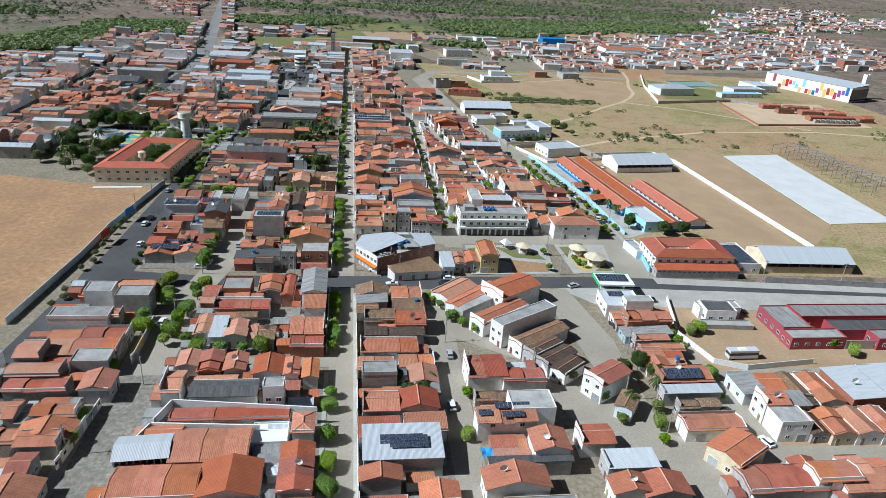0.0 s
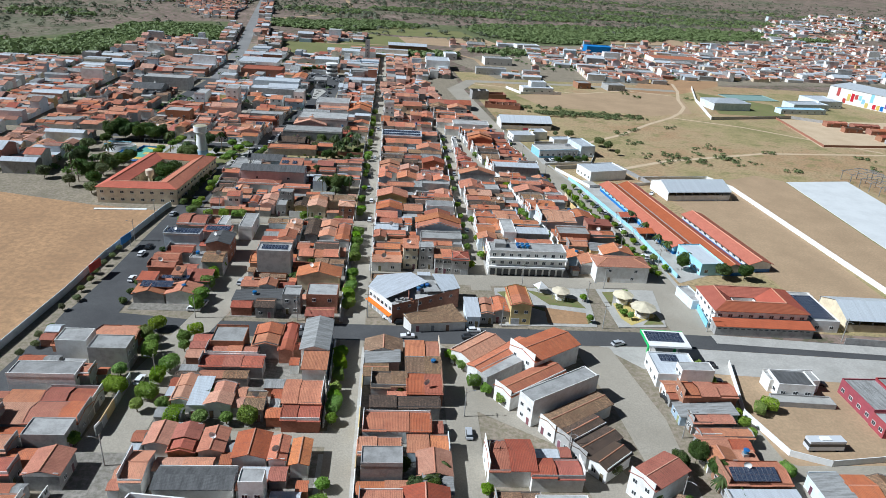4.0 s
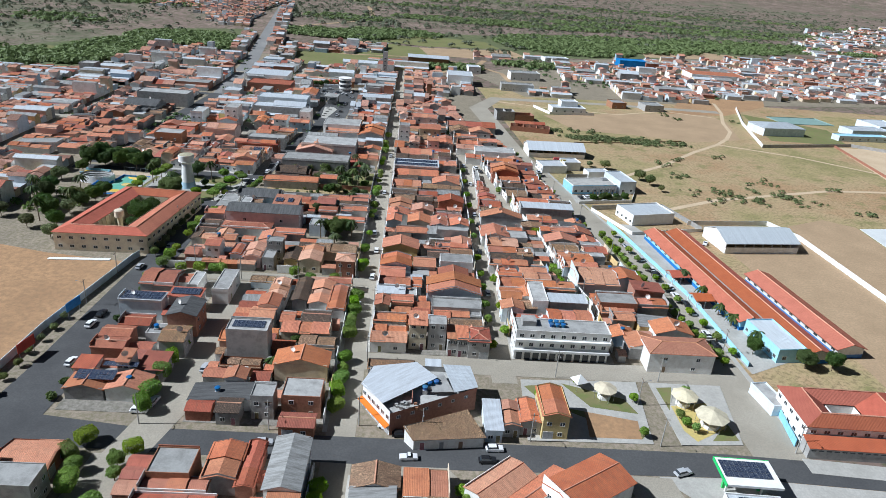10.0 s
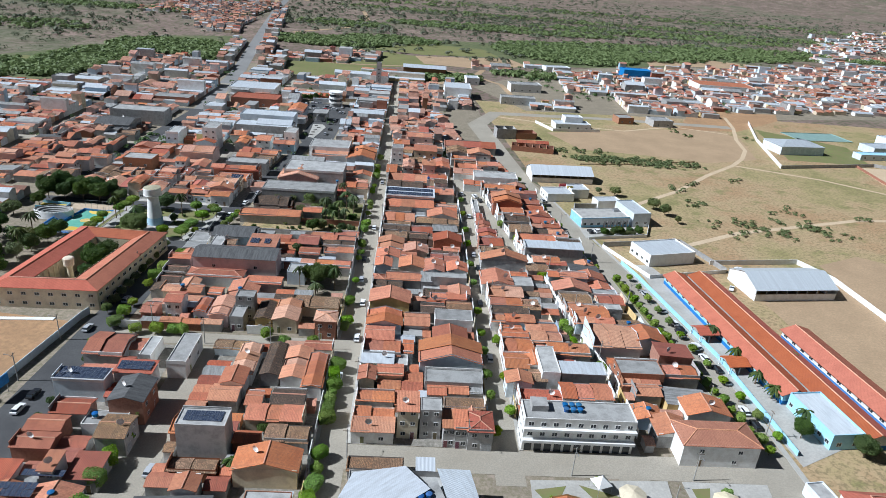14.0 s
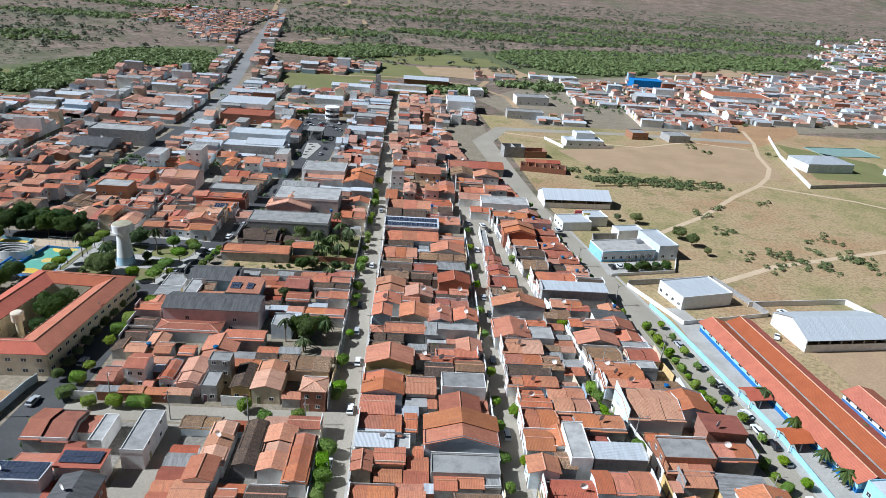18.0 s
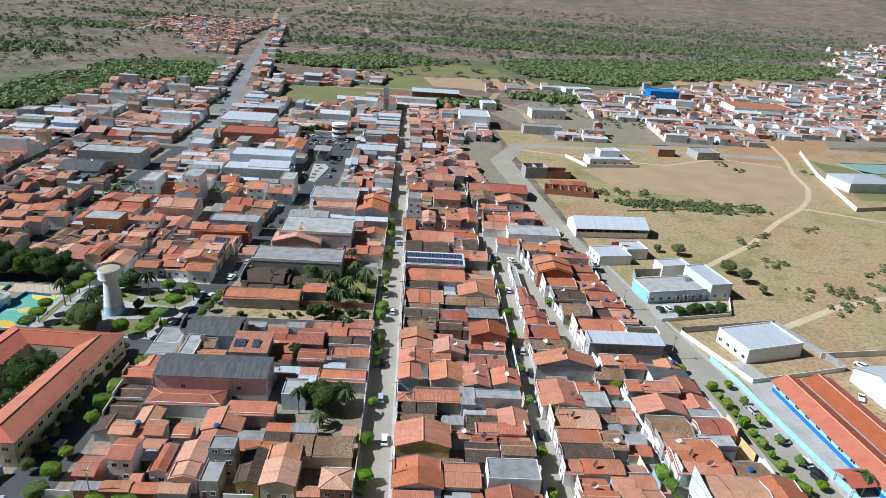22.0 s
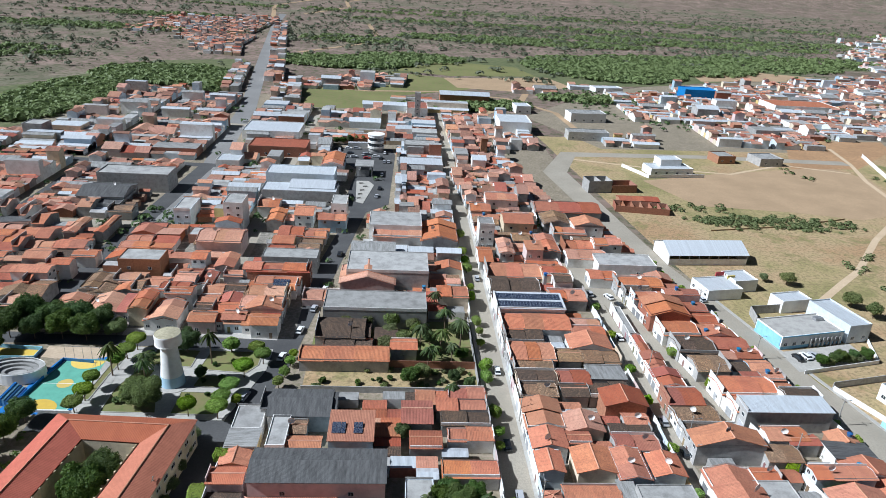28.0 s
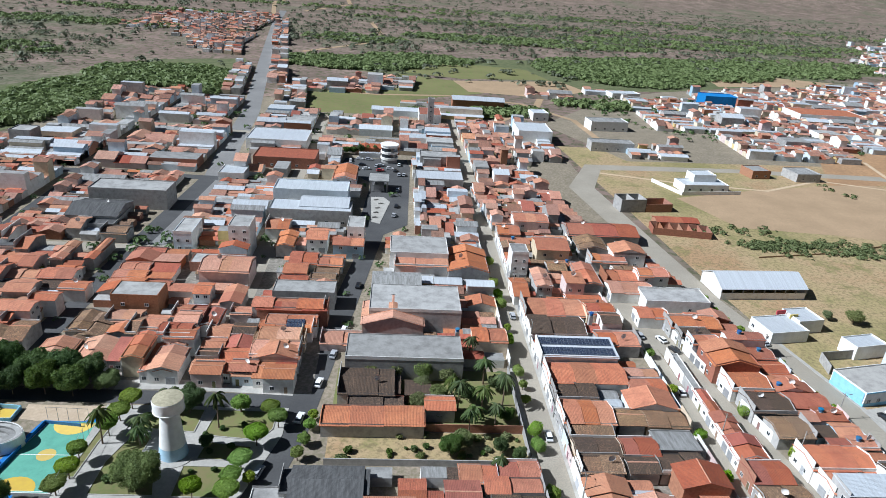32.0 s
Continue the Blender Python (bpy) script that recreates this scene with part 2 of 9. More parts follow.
def ground_mat():
    m, nt, b = nodes("dry_land", 0.95, 0, 0.1)
    pos = nt.nodes.new("ShaderNodeNewGeometry").outputs["Position"]
    big, mid_, fine = noise_at(nt, 0.0032, 7, 0.66, pos), noise_at(nt, 0.022, 6, 0.68, pos), noise_at(nt, 0.16, 5, 0.72, pos)
    # browns cooled toward purple, putting some distant haze into the colour
    dry = ramp(nt, mid_, [(0.32, (0.15, 0.112, 0.092)), (0.5, (0.225, 0.165, 0.138)), (0.68, (0.33, 0.24, 0.20))])
    grass = ramp(nt, mid_, [(0.3, (0.115, 0.125, 0.075)), (0.7, (0.20, 0.185, 0.13))])
    col = mix(nt, ramp(nt, big, [(0.51, (0, 0, 0)), (0.60, (0.9, 0.9, 0.9))]), dry, grass)
    col = mix(nt, ramp(nt, fine, [(0.42, (0.75, 0.75, 0.75)), (0.52, (0, 0, 0))]), col, (0.085, 0.095, 0.048))
    nt.links.new(col, b.inputs["Base Color"])
    bump(nt, b, fine, 0.5, 0.3)
    return m


def patch_mat(name, a, c, g, scale=0.06, rough=0.95, amount=0.5, fine_scale=1.2):
    m, nt, b = nodes(name, rough, 0, 0.15)
    f, h = noise_at(nt, scale, 6, 0.65), noise_at(nt, fine_scale, 5, 0.7)
    col = ramp(nt, f, [(0.3, c), (0.62, a)])
    col = mix(nt, ramp(nt, h, [(0.4, (amount,) * 3), (0.62, (0, 0, 0))]), col, g)
    nt.links.new(col, b.inputs["Base Color"])
    bump(nt, b, h, 0.35, 0.05)
    return m


LAND = ground_mat()
SAND = patch_mat("sports_field_sand", (0.47, 0.285, 0.15), (0.33, 0.20, 0.11), (0.27, 0.175, 0.10), 0.045, amount=0.75, fine_scale=0.5)


def field_mat():
    """Dry pasture: tan grass, reddish bare earth and green weeds in drifts."""
    m, nt, b = nodes("dry_grass_field", 0.95, 0, 0.15)
    big, mid_, fine = noise_at(nt, 0.012, 6, 0.68), noise_at(nt, 0.07, 6, 0.7), noise_at(nt, 0.7, 5, 0.75)
    col = ramp(nt, big, [(0.38, (0.27, 0.24, 0.105)), (0.45, (0.37, 0.30, 0.15)), (0.52, (0.43, 0.315, 0.18)), (0.60, (0.40, 0.26, 0.145))])
    col = mix(nt, ramp(nt, mid_, [(0.36, (0.8,) * 3), (0.47, (0, 0, 0))]), col, (0.21, 0.205, 0.08))
    col = mix(nt, ramp(nt, fine, [(0.40, (0.7,) * 3), (0.54, (0, 0, 0))]), col, (0.18, 0.145, 0.08))
    nt.links.new(col, b.inputs["Base Color"])
    bump(nt, b, fine, 0.5, 0.15)
    return m


DRYGRASS = field_mat()
PATHEARTH = patch_mat("trodden_pale_earth", (0.60, 0.47, 0.32), (0.50, 0.38, 0.25), (0.42, 0.31, 0.2), 0.08, amount=0.4)
BAREEARTH = patch_mat("bare_earth", (0.46, 0.32, 0.20), (0.36, 0.25, 0.155), (0.25, 0.2, 0.12), 0.06)
GREENGRASS = patch_mat("green_grass", (0.19, 0.21, 0.075), (0.12, 0.15, 0.05), (0.21, 0.17, 0.09), 0.025, amount=0.7, fine_scale=0.3)
COBBLE = patch_mat("stone_setts", (0.40, 0.36, 0.292), (0.315, 0.28, 0.222), (0.23, 0.21, 0.178), 0.05, 0.9, 0.5, 2.5)
ASPHALT = patch_mat("asphalt", (0.105, 0.105, 0.105), (0.07, 0.07, 0.072), (0.055, 0.055, 0.056), 0.06, 0.9, 0.4, 2.0)
PAVE = patch_mat("pavement_concrete", (0.48, 0.46, 0.42), (0.36, 0.345, 0.31), (0.28, 0.27, 0.25), 0.15, 0.9, 0.4, 1.5)
YARD = patch_mat("yard_dirt", (0.34, 0.28, 0.22), (0.24, 0.20, 0.16), (0.15, 0.14, 0.08), 0.12, 0.95, 0.7, 0.8)
WOODFLOOR = patch_mat("woodland_floor", (0.17, 0.175, 0.09), (0.12, 0.135, 0.065), (0.08, 0.10, 0.045), 0.03, 0.95, 0.7, 0.2)
ROADGREY = patch_mat("worn_far_road", (0.26, 0.255, 0.245), (0.20, 0.195, 0.19), (0.16, 0.155, 0.15), 0.03, 0.9, 0.4, 0.8)
LEAFMID = leaf_mat("broad_tree_leaves", (0.27, 0.37, 0.11), (0.14, 0.21, 0.055))
YARDCEMENT = patch_mat("yard_cement", (0.33, 0.30, 0.265), (0.21, 0.19, 0.165), (0.13, 0.125, 0.095), 0.2, 0.95, 0.7, 0.9)


# ---- mesh helpers ----
class Mesh:
    """Gathers faces, with uv in metres (u across, v down the slope) and a material slot for each face."""

    def __init__(self):
        self.v, self.f, self.uv, self.m, self.t, self.tone = [], [], [], [], [], 0.0

    def face(self, pts, slot=0, uv=None):
        k = len(self.v)
        self.v += [tuple(p) for p in pts]
        self.f.append(tuple(range(k, k + len(pts))))
        if uv is None:
            a, b = Vector(pts[0]), Vector(pts[1])
            e = (b - a).normalized() if (b - a).length > 1e-6 else Vector((1, 0, 0))
            n = Vector((0, 0, 0))
            for p, q in zip(pts[1:-1], pts[2:]):
                n += (Vector(p) - a).cross(Vector(q) - a)
            w = n.normalized().cross(e)
            uv = [((Vector(p) - a).dot(e), (Vector(p) - a).dot(w)) for p in pts]
        self.uv += uv
        self.m.append(slot)
        self.t.append(self.tone)
        return self

    def box(self, x0, x1, y0, y1, z0, z1, slot=0, bottom=False):
        a, b, c, d = (x0, y0), (x1, y0), (x1, y1), (x0, y1)
        for p, q in ((a, b), (b, c), (c, d), (d, a)):
            self.face([(*p, z0), (*q, z0), (*q, z1), (*p, z1)], slot)
        self.face([(*a, z1), (*b, z1), (*c, z1), (*d, z1)], slot)
        if bottom:
            self.face([(*d, z0), (*c, z0), (*b, z0), (*a, z0)], slot)
        return self

    def slab(self, pts, thick, slot=0):
        """A sloped sheet with thickness; the first edge is the eave."""
        up = [Vector(p) for p in pts]
        low = [p - Vector((0, 0, thick)) for p in up]
        self.face(up, slot)
        self.face(low[::-1], slot)
        for k in range(len(up)):
            j = (k + 1) % len(up)
            self.face([low[k], low[j], up[j], up[k]], slot)
        return self

    def tube(self, pts, radii, sides=8, slot=0, cap=True):
        rings = []
        for k, p in enumerate(pts):
            p = Vector(p)
            d = Vector(pts[min(k + 1, len(pts) - 1)]) - Vector(pts[max(k - 1, 0)])
            d.normalize()
            s = d.orthogonal().normalized()
            if abs(d.z) > 0.9:
                s = (Vector((1, 0, 0)) - d * d.x).normalized()
            w = d.cross(s)
            rings.append([p + radii[k] * (math.cos(2 * math.pi * i / sides) * s + math.sin(2 * math.pi * i / sides) * w) for i in range(sides)])
        for a, b in zip(rings, rings[1:]):
            for i in range(sides):
                j = (i + 1) % sides
                self.face([a[i], a[j], b[j], b[i]], slot)
        if cap:
            self.face(rings[-1], slot)
        return self

    def data(self, name, mats):
        me = bpy.data.meshes.new(name)
        me.from_pydata(self.v, [], self.f)
        lay = me.uv_layers.new(name="uv")
        lay.data.foreach_set("uv", np.array(self.uv, dtype=np.float32).ravel())
        me.polygons.foreach_set("material_index", np.array(self.m, dtype=np.int32))
        me.attributes.new("tone", "FLOAT", "FACE").data.foreach_set("value", np.array(self.t, dtype=np.float32))
        for m in mats if isinstance(mats, (list, tuple)) else (mats,):
            me.materials.append(m)
        return me


def part(name, mb, mats, parent=None, label=""):
    ob = new(name, mb.data(name, mats) if isinstance(mb, Mesh) else mb)
    if parent is not None:
        ob.parent = parent
    if label:
        ob["label"] = label
    return ob


def thing(name, x, y, z=0.0, turn=0.0, label="", category="", group=""):
    e = new(name)
    e.empty_display_size = 0.5
    e.matrix_basis = pose(x, y, z, 0, 0, turn)
    return tagged(e, label, category, group)


def sheet(name, pts, mat, z, label, category, thick=0.0):
    """A flat piece of the setting from its outline; with thickness it stands up as a kerbed platform."""
    mb = Mesh()
    up = [(x, y, z) for x, y in pts]
    mb.face(up, 0, [(x, y) for x, y in pts])
    if thick:
        for k in range(len(pts)):
            a, b = pts[k], pts[(k + 1) % len(pts)]
            mb.face([(*a, z - thick), (*b, z - thick), (*b, z), (*a, z)])
    return tagged(part(name, mb, mat), label, category, "", "structure")


def rect(x0, x1, y0, y1):
    return [(x0, y0), (x1, y0), (x1, y1), (x0, y1)]


# ---- houses ----
rnd = random.Random(7)
ROOFWORD = ["orange clay tile", "red clay tile", "ochre clay tile", "sooty clay tile", "pale clay tile", "new red clay tile"]
WALLWORD = ["white", "cream", "grey plastered", "pink", "blue", "yellow", "raw brick", "pale blue"]
WIN = {}


def window_mesh(w, h):
    key = (round(w, 1), round(h, 1))
    if key not in WIN:
        mb = Mesh()
        for x0, x1, z0, z1 in ((-w / 2, w / 2, 0, 0.07), (-w / 2, w / 2, h - 0.07, h), (-w / 2, -w / 2 + 0.07, 0.07, h - 0.07), (w / 2 - 0.07, w / 2, 0.07, h - 0.07), (-0.03, 0.03, 0.07, h - 0.07)):
            mb.box(x0, x1, -0.06, 0.03, z0, z1, 0)
        mb.box(-w / 2 + 0.05, w / 2 - 0.05, -0.02, 0.03, 0.05, h - 0.05, 1)
        WIN[key] = mb.data("window", [WHITE, GLASS])
    return WIN[key]


def door_mesh(w, h, mat):
    key = ("d", w, h, mat.name)
    if key not in WIN:
        mb = Mesh()
        mb.box(-w / 2 - 0.08, w / 2 + 0.08, -0.03, 0.03, 0, h + 0.08, 0)
        mb.box(-w / 2, w / 2, -0.07, 0.03, 0, h, 1)
        WIN[key] = mb.data("door", [WHITE, mat])
    return WIN[key]


def on_wall(name, me, parent, side, hx, hy, s, z):
    """Sets a piece on an outer wall of a house of half sizes hx, hy, s metres along it."""
    ob = new(name, me)
    ob.parent = parent
    ob.matrix_basis = {
        "S": pose(s, -hy, z, 0, 0, 0), "N": pose(-s, hy, z, 0, 0, 180),
        "E": pose(hx, s, z, 0, 0, 90), "W": pose(-hx, -s, z, 0, 0, -90)}[side]
    return ob


def gable(mb, hx, hy, h, rise, axis, over=0.45, thick=0.14):
    """Two roof slopes; axis names the way the ridge runs."""
    if axis == "x":
        X, d = hx + over * 0.6, over * rise / hy
        mb.slab([(-X, -hy - over, h - d), (X, -hy - over, h - d), (X, 0, h + rise), (-X, 0, h + rise)], thick)
        mb.slab([(X, hy + over, h - d), (-X, hy + over, h - d), (-X, 0, h + rise), (X, 0, h + rise)], thick)
    else:
        Y, d = hy + over * 0.6, over * rise / hx
        mb.slab([(hx + over, -Y, h - d), (hx + over, Y, h - d), (0, Y, h + rise), (0, -Y, h + rise)], thick)
        mb.slab([(-hx - over, Y, h - d), (-hx - over, -Y, h - d), (0, -Y, h + rise), (0, Y, h + rise)], thick)


class Plots(list):
    """Ground that is built on, kept in 10 m squares for quick look-up."""
    cells = {}

    def append(self, q):
        super().append(q)
        for i in range(int(q[0] // 10), int(q[1] // 10) + 1):
            for j in range(int(q[2] // 10), int(q[3] // 10) + 1):
                self.cells.setdefault((i, j), []).append(q)

    def near(self, x0, x1, y0, y1):
        found = set()
        for i in range(int(x0 // 10), int(x1 // 10) + 1):
            for j in range(int(y0 // 10), int(y1 // 10) + 1):
                found.update(self.cells.get((i, j), ()))
        return found


TAKEN = Plots()
DISHES = []


def free(x0, x1, y0, y1):
    a = (x1 - x0) * (y1 - y0)
    return sum(max(0, min(x1, q[1]) - max(x0, q[0])) * max(0, min(y1, q[3]) - max(y0, q[2])) for q in TAKEN.near(x0, x1, y0, y1)) < 0.12 * a


def hit(x0, x1, y0, y1):
    return any(q[0] < x1 and q[1] > x0 and q[2] < y1 and q[3] > y0 for q in TAKEN.near(x0, x1, y0, y1))


def stepped_gable(mb, hx, hy, h, rise, axis, r, over=0.45, thick=0.14):
    """A long tile roof laid in two or three lengths, each a little lower and of its own firing."""
    L, half = (hx, hy) if axis == "x" else (hy, hx)
    n = 2 if L < 6.5 else 3
    cuts = [-L - over * 0.6] + sorted(-L + 2 * L * (k + r.uniform(-0.2, 0.2)) / n for k in range(1, n)) + [L + over * 0.6]
    for a, b in zip(cuts, cuts[1:]):
        drop = r.choice((0.0, 0.12, 0.3, 0.45))
        mb.tone = r.choice((0.0, 0.12, 0.3, 0.55, 0.8))
        e, t, d = h - drop, h + rise - drop, over * rise / half
        if axis == "x":
            mb.slab([(a, -half - over, e - d), (b, -half - over, e - d), (b, 0, t), (a, 0, t)], thick)
            mb.slab([(b, half + over, e - d), (a, half + over, e - d), (a, 0, t), (b, 0, t)], thick)
        else:
            mb.slab([(half + over, a, e - d), (half + over, b, e - d), (0, b, t), (0, a, t)], thick)
            mb.slab([(-half - over, b, e - d), (-half - over, a, e - d), (0, a, t), (0, b, t)], thick)


def house(x0, x1, y0, y1, h=3.4, roof="gx", tile=0, wall=0, front="W", det=2, rise=None, label="", floors=1, name="house", z=0.0, turn=0.0):
    """One dwelling. roof: gx, gy (ridge along x, y), hip, shW, shE, shS, shN (one slope falling that way), flat.
    tile: a number of TILE, or a sheet material. front: the street side, or '' for none."""
    TAKEN.append((x0, x1, y0, y1))
    cx, cy, hx, hy = (x0 + x1) / 2, (y0 + y1) / 2, abs(x1 - x0) / 2, abs(y1 - y0) / 2
    rmat = TILE[tile] if isinstance(tile, int) else tile
    rword = ROOFWORD[tile] if isinstance(tile, int) else "sheet"
    wmat = WALL[wall] if isinstance(wall, int) else wall
    wword = WALLWORD[wall] if isinstance(wall, int) else "painted"
    if name == "house":
        name = "flat_roofed_house" if roof == "flat" else "sheet_roofed_house" if not isinstance(tile, int) else "two_storey_house" if floors > 1 else "tile_roofed_house"
    e = thing(name, cx, cy, z, turn, label or f"{wword} {'two-storey ' if floors > 1 else ''}house with {'flat slab' if roof == 'flat' else rword} roof", "house", "houses of the town")
    mb = Mesh()
    if rise is None:
        rise = (0.25 if roof != "gy" else 0.29) * (hy if roof == "gx" else hx if roof == "gy" else min(hx, hy) if roof == "hip" else 0.5 * (hx if roof[-1] in "WE" else hy))
    c = [(-hx, -hy), (hx, -hy), (hx, hy), (-hx, hy)]
    top = {"W": (0, 1, 1, 0), "E": (1, 0, 0, 1), "S": (0, 0, 1, 1), "N": (1, 1, 0, 0)}.get(roof[-1], (0,) * 4) if roof.startswith("sh") else (0,) * 4
    zz = [h + rise * k for k in top]
    for k in range(4):
        j = (k + 1) % 4
        pts = [(*c[k], 0), (*c[j], 0), (*c[j], zz[j]), (*c[k], zz[k])]
        if roof == "gx" and k in (1, 3) or roof == "gy" and k in (0, 2):
            mx, my = (c[k][0] + c[j][0]) / 2, (c[k][1] + c[j][1]) / 2
            pts.insert(3, (mx, my, h + rise))
        mb.face(pts)
    if roof == "flat":
        mb.face([(*p, h - 0.25) for p in c], 1)
        t = 0.15
        for k in range(4):
            j = (k + 1) % 4
            a, b = Vector((*c[k], h)), Vector((*c[j], h))
            ai, bi = Vector((c[k][0] - math.copysign(t, c[k][0]), c[k][1] - math.copysign(t, c[k][1]), h)), Vector((c[j][0] - math.copysign(t, c[j][0]), c[j][1] - math.copysign(t, c[j][1]), h))
            mb.face([a, b, bi, ai])
            mb.face([bi, ai, ai - Vector((0, 0, 0.25)), bi - Vector((0, 0, 0.25))][::-1])
    part("wall", mb, [wmat, SLABMAT], e)
    if roof != "flat":
        rb = Mesh()
        stepped = roof in ("gx", "gy") and isinstance(tile, int) and (hx if roof == "gx" else hy) > 4.2 and not turn
        if stepped:
            stepped_gable(rb, hx, hy, h, rise, roof[1], rnd)
        elif roof in ("gx", "gy"):
            gable(rb, hx, hy, h, rise, roof[1])
        elif roof == "hip":
            o, t = 0.4, 0.14
            X, Y, q = hx + o, hy + o, h - o * 0.3
            if hx >= hy:
                r = hx - hy
                A, B = (-r, 0, h + rise), (r, 0, h + rise)
                rb.slab([(-X, -Y, q), (X, -Y, q), B, A], t)
                rb.slab([(X, Y, q), (-X, Y, q), A, B], t)
                rb.slab([(X, -Y, q), (X, Y, q), B], t)
                rb.slab([(-X, Y, q), (-X, -Y, q), A], t)
            else:
                r = hy - hx
                A, B = (0, -r, h + rise), (0, r, h + rise)
                rb.slab([(X, -Y, q), (X, Y, q), B, A], t)
                rb.slab([(-X, Y, q), (-X, -Y, q), A, B], t)
                rb.slab([(-X, -Y, q), (X, -Y, q), A], t)
                rb.slab([(X, Y, q), (-X, Y, q), B], t)
        else:
            o, s = 0.3, roof[-1]
            P4 = [Vector((p[0] * (1 + o / hx), p[1] * (1 + o / hy), zv + 0.04)) for p, zv in zip(c, zz)]
            k = {"S": 0, "E": 1, "N": 2, "W": 3}[s]
            rb.slab(P4[k:] + P4[:k], 0.12)
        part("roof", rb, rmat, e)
        if det >= 2 and roof in ("gx", "gy", "hip") and isinstance(tile, int) and not stepped:
            kb = Mesh()
            if roof == "gx":
                kb.tube([(-hx - 0.2, 0, h + rise), (hx + 0.2, 0, h + rise)], [0.17, 0.17], 5)
            elif roof == "gy":
                kb.tube([(0, -hy - 0.2, h + rise), (0, hy + 0.2, h + rise)], [0.17, 0.17], 5)
            else:
                kb.tube([A, B], [0.17, 0.17], 5)
                for p in ((-X, -Y, q), (X, -Y, q), (X, Y, q), (-X, Y, q)):
                    near = min((A, B), key=lambda g: (g[0] - p[0]) ** 2 + (g[1] - p[1]) ** 2)
                    kb.tube([p, near], [0.15, 0.15], 5)
            part("ridge", kb, TILE[4], e, "mortared ridge tiles")
    if det >= 2 and roof in ("gx", "shS", "shN") and front in ("W", "E") and rnd.random() < 0.6:
        g = -1 if front == "W" else 1
        pb = Mesh()
        up = rnd.uniform(0.35, 0.9) + (rise if roof == "gx" else rise * 0.6)
        pb.box(min(g * hx, g * (hx + 0.16)), max(g * hx, g * (hx + 0.16)), -hy, hy, 0, h + up)
        part("street_front", pb, wmat, e)
        hx = hx + 0.16
    if det >= 2 and hy > 2 and rnd.random() < 0.5:
        pw = Mesh()
        sy = hy if rnd.random() < 0.5 else -hy
        top2 = h + (0.45 if roof != "gy" else 0.3)
        pw.box(-hx, hx, sy - 0.07, sy + 0.07, h - 0.6, top2)
        part("party_wall", pw, rnd.choice((WALL[2], WALL[0], WALL[0], wmat)), e)
    if det >= 2 and rnd.random() < 0.2 and roof != "flat" and not turn:
        DISHES.append((cx + hx * rnd.uniform(-0.5, 0.5), cy + hy * rnd.uniform(-0.5, 0.2), z + h + rise * 0.6, rnd.uniform(-40, 40)))
    if det >= 1 and front:
        half = hx if front in "NS" else hy
        sgn = 1 if rnd.random() < 0.5 else -1
        dm = door_mesh(0.9, 2.1, DOORMAT) if half < 3 or rnd.random() < 0.5 else door_mesh(2.4, 2.3, GATE)
        on_wall("door", dm, e, front, hx, hy, sgn * half * 0.5, 0)
        on_wall("window", window_mesh(1.2, 1.1), e, front, hx, hy, -sgn * half * 0.4, 1.1)
        for fl in range(1, floors):
            on_wall("window", window_mesh(1.2, 1.1), e, front, hx, hy, half * 0.5, 1.1 + 3 * fl)
            on_wall("window", window_mesh(1.2, 1.1), e, front, hx, hy, -half * 0.5, 1.1 + 3 * fl)
    return e


TANK = None


def water_tank(x, y, z):
    global TANK
    if TANK is None:
        TANK = thing("water_tank", x, y, z, 0, "round blue plastic water tank with a domed lid on a roof", "water tank", "roof water tanks")
        part("plinth", Mesh().box(-0.6, 0.6, -0.6, 0.6, -3.9, 0, 0), WALL[2], TANK)
        body = part("tank", Mesh().tube([(0, 0, 0), (0, 0, 0.15), (0, 0, 0.9)], [0.52, 0.55, 0.68], 14), TANKBLUE, TANK)
        part("lid", Mesh().tube([(0, 0, 0.9), (0, 0, 0.98), (0, 0, 1.1)], [0.74, 0.7, 0.2], 14), TANKBLUE, body, "domed tank lid")
        return TANK
    return copy_thing(TANK, pose(x, y, z))


def pick_tile(r):
    return r.choices([0, 1, 2, 3, 4], [5.6, 3, 1.4, 0.7, 2.4])[0]


def pick_wall(r):
    return r.choices(range(8), [7, 2, 2.2, 1.3, 0.8, 0.6, 1.3, 1.5])[0]


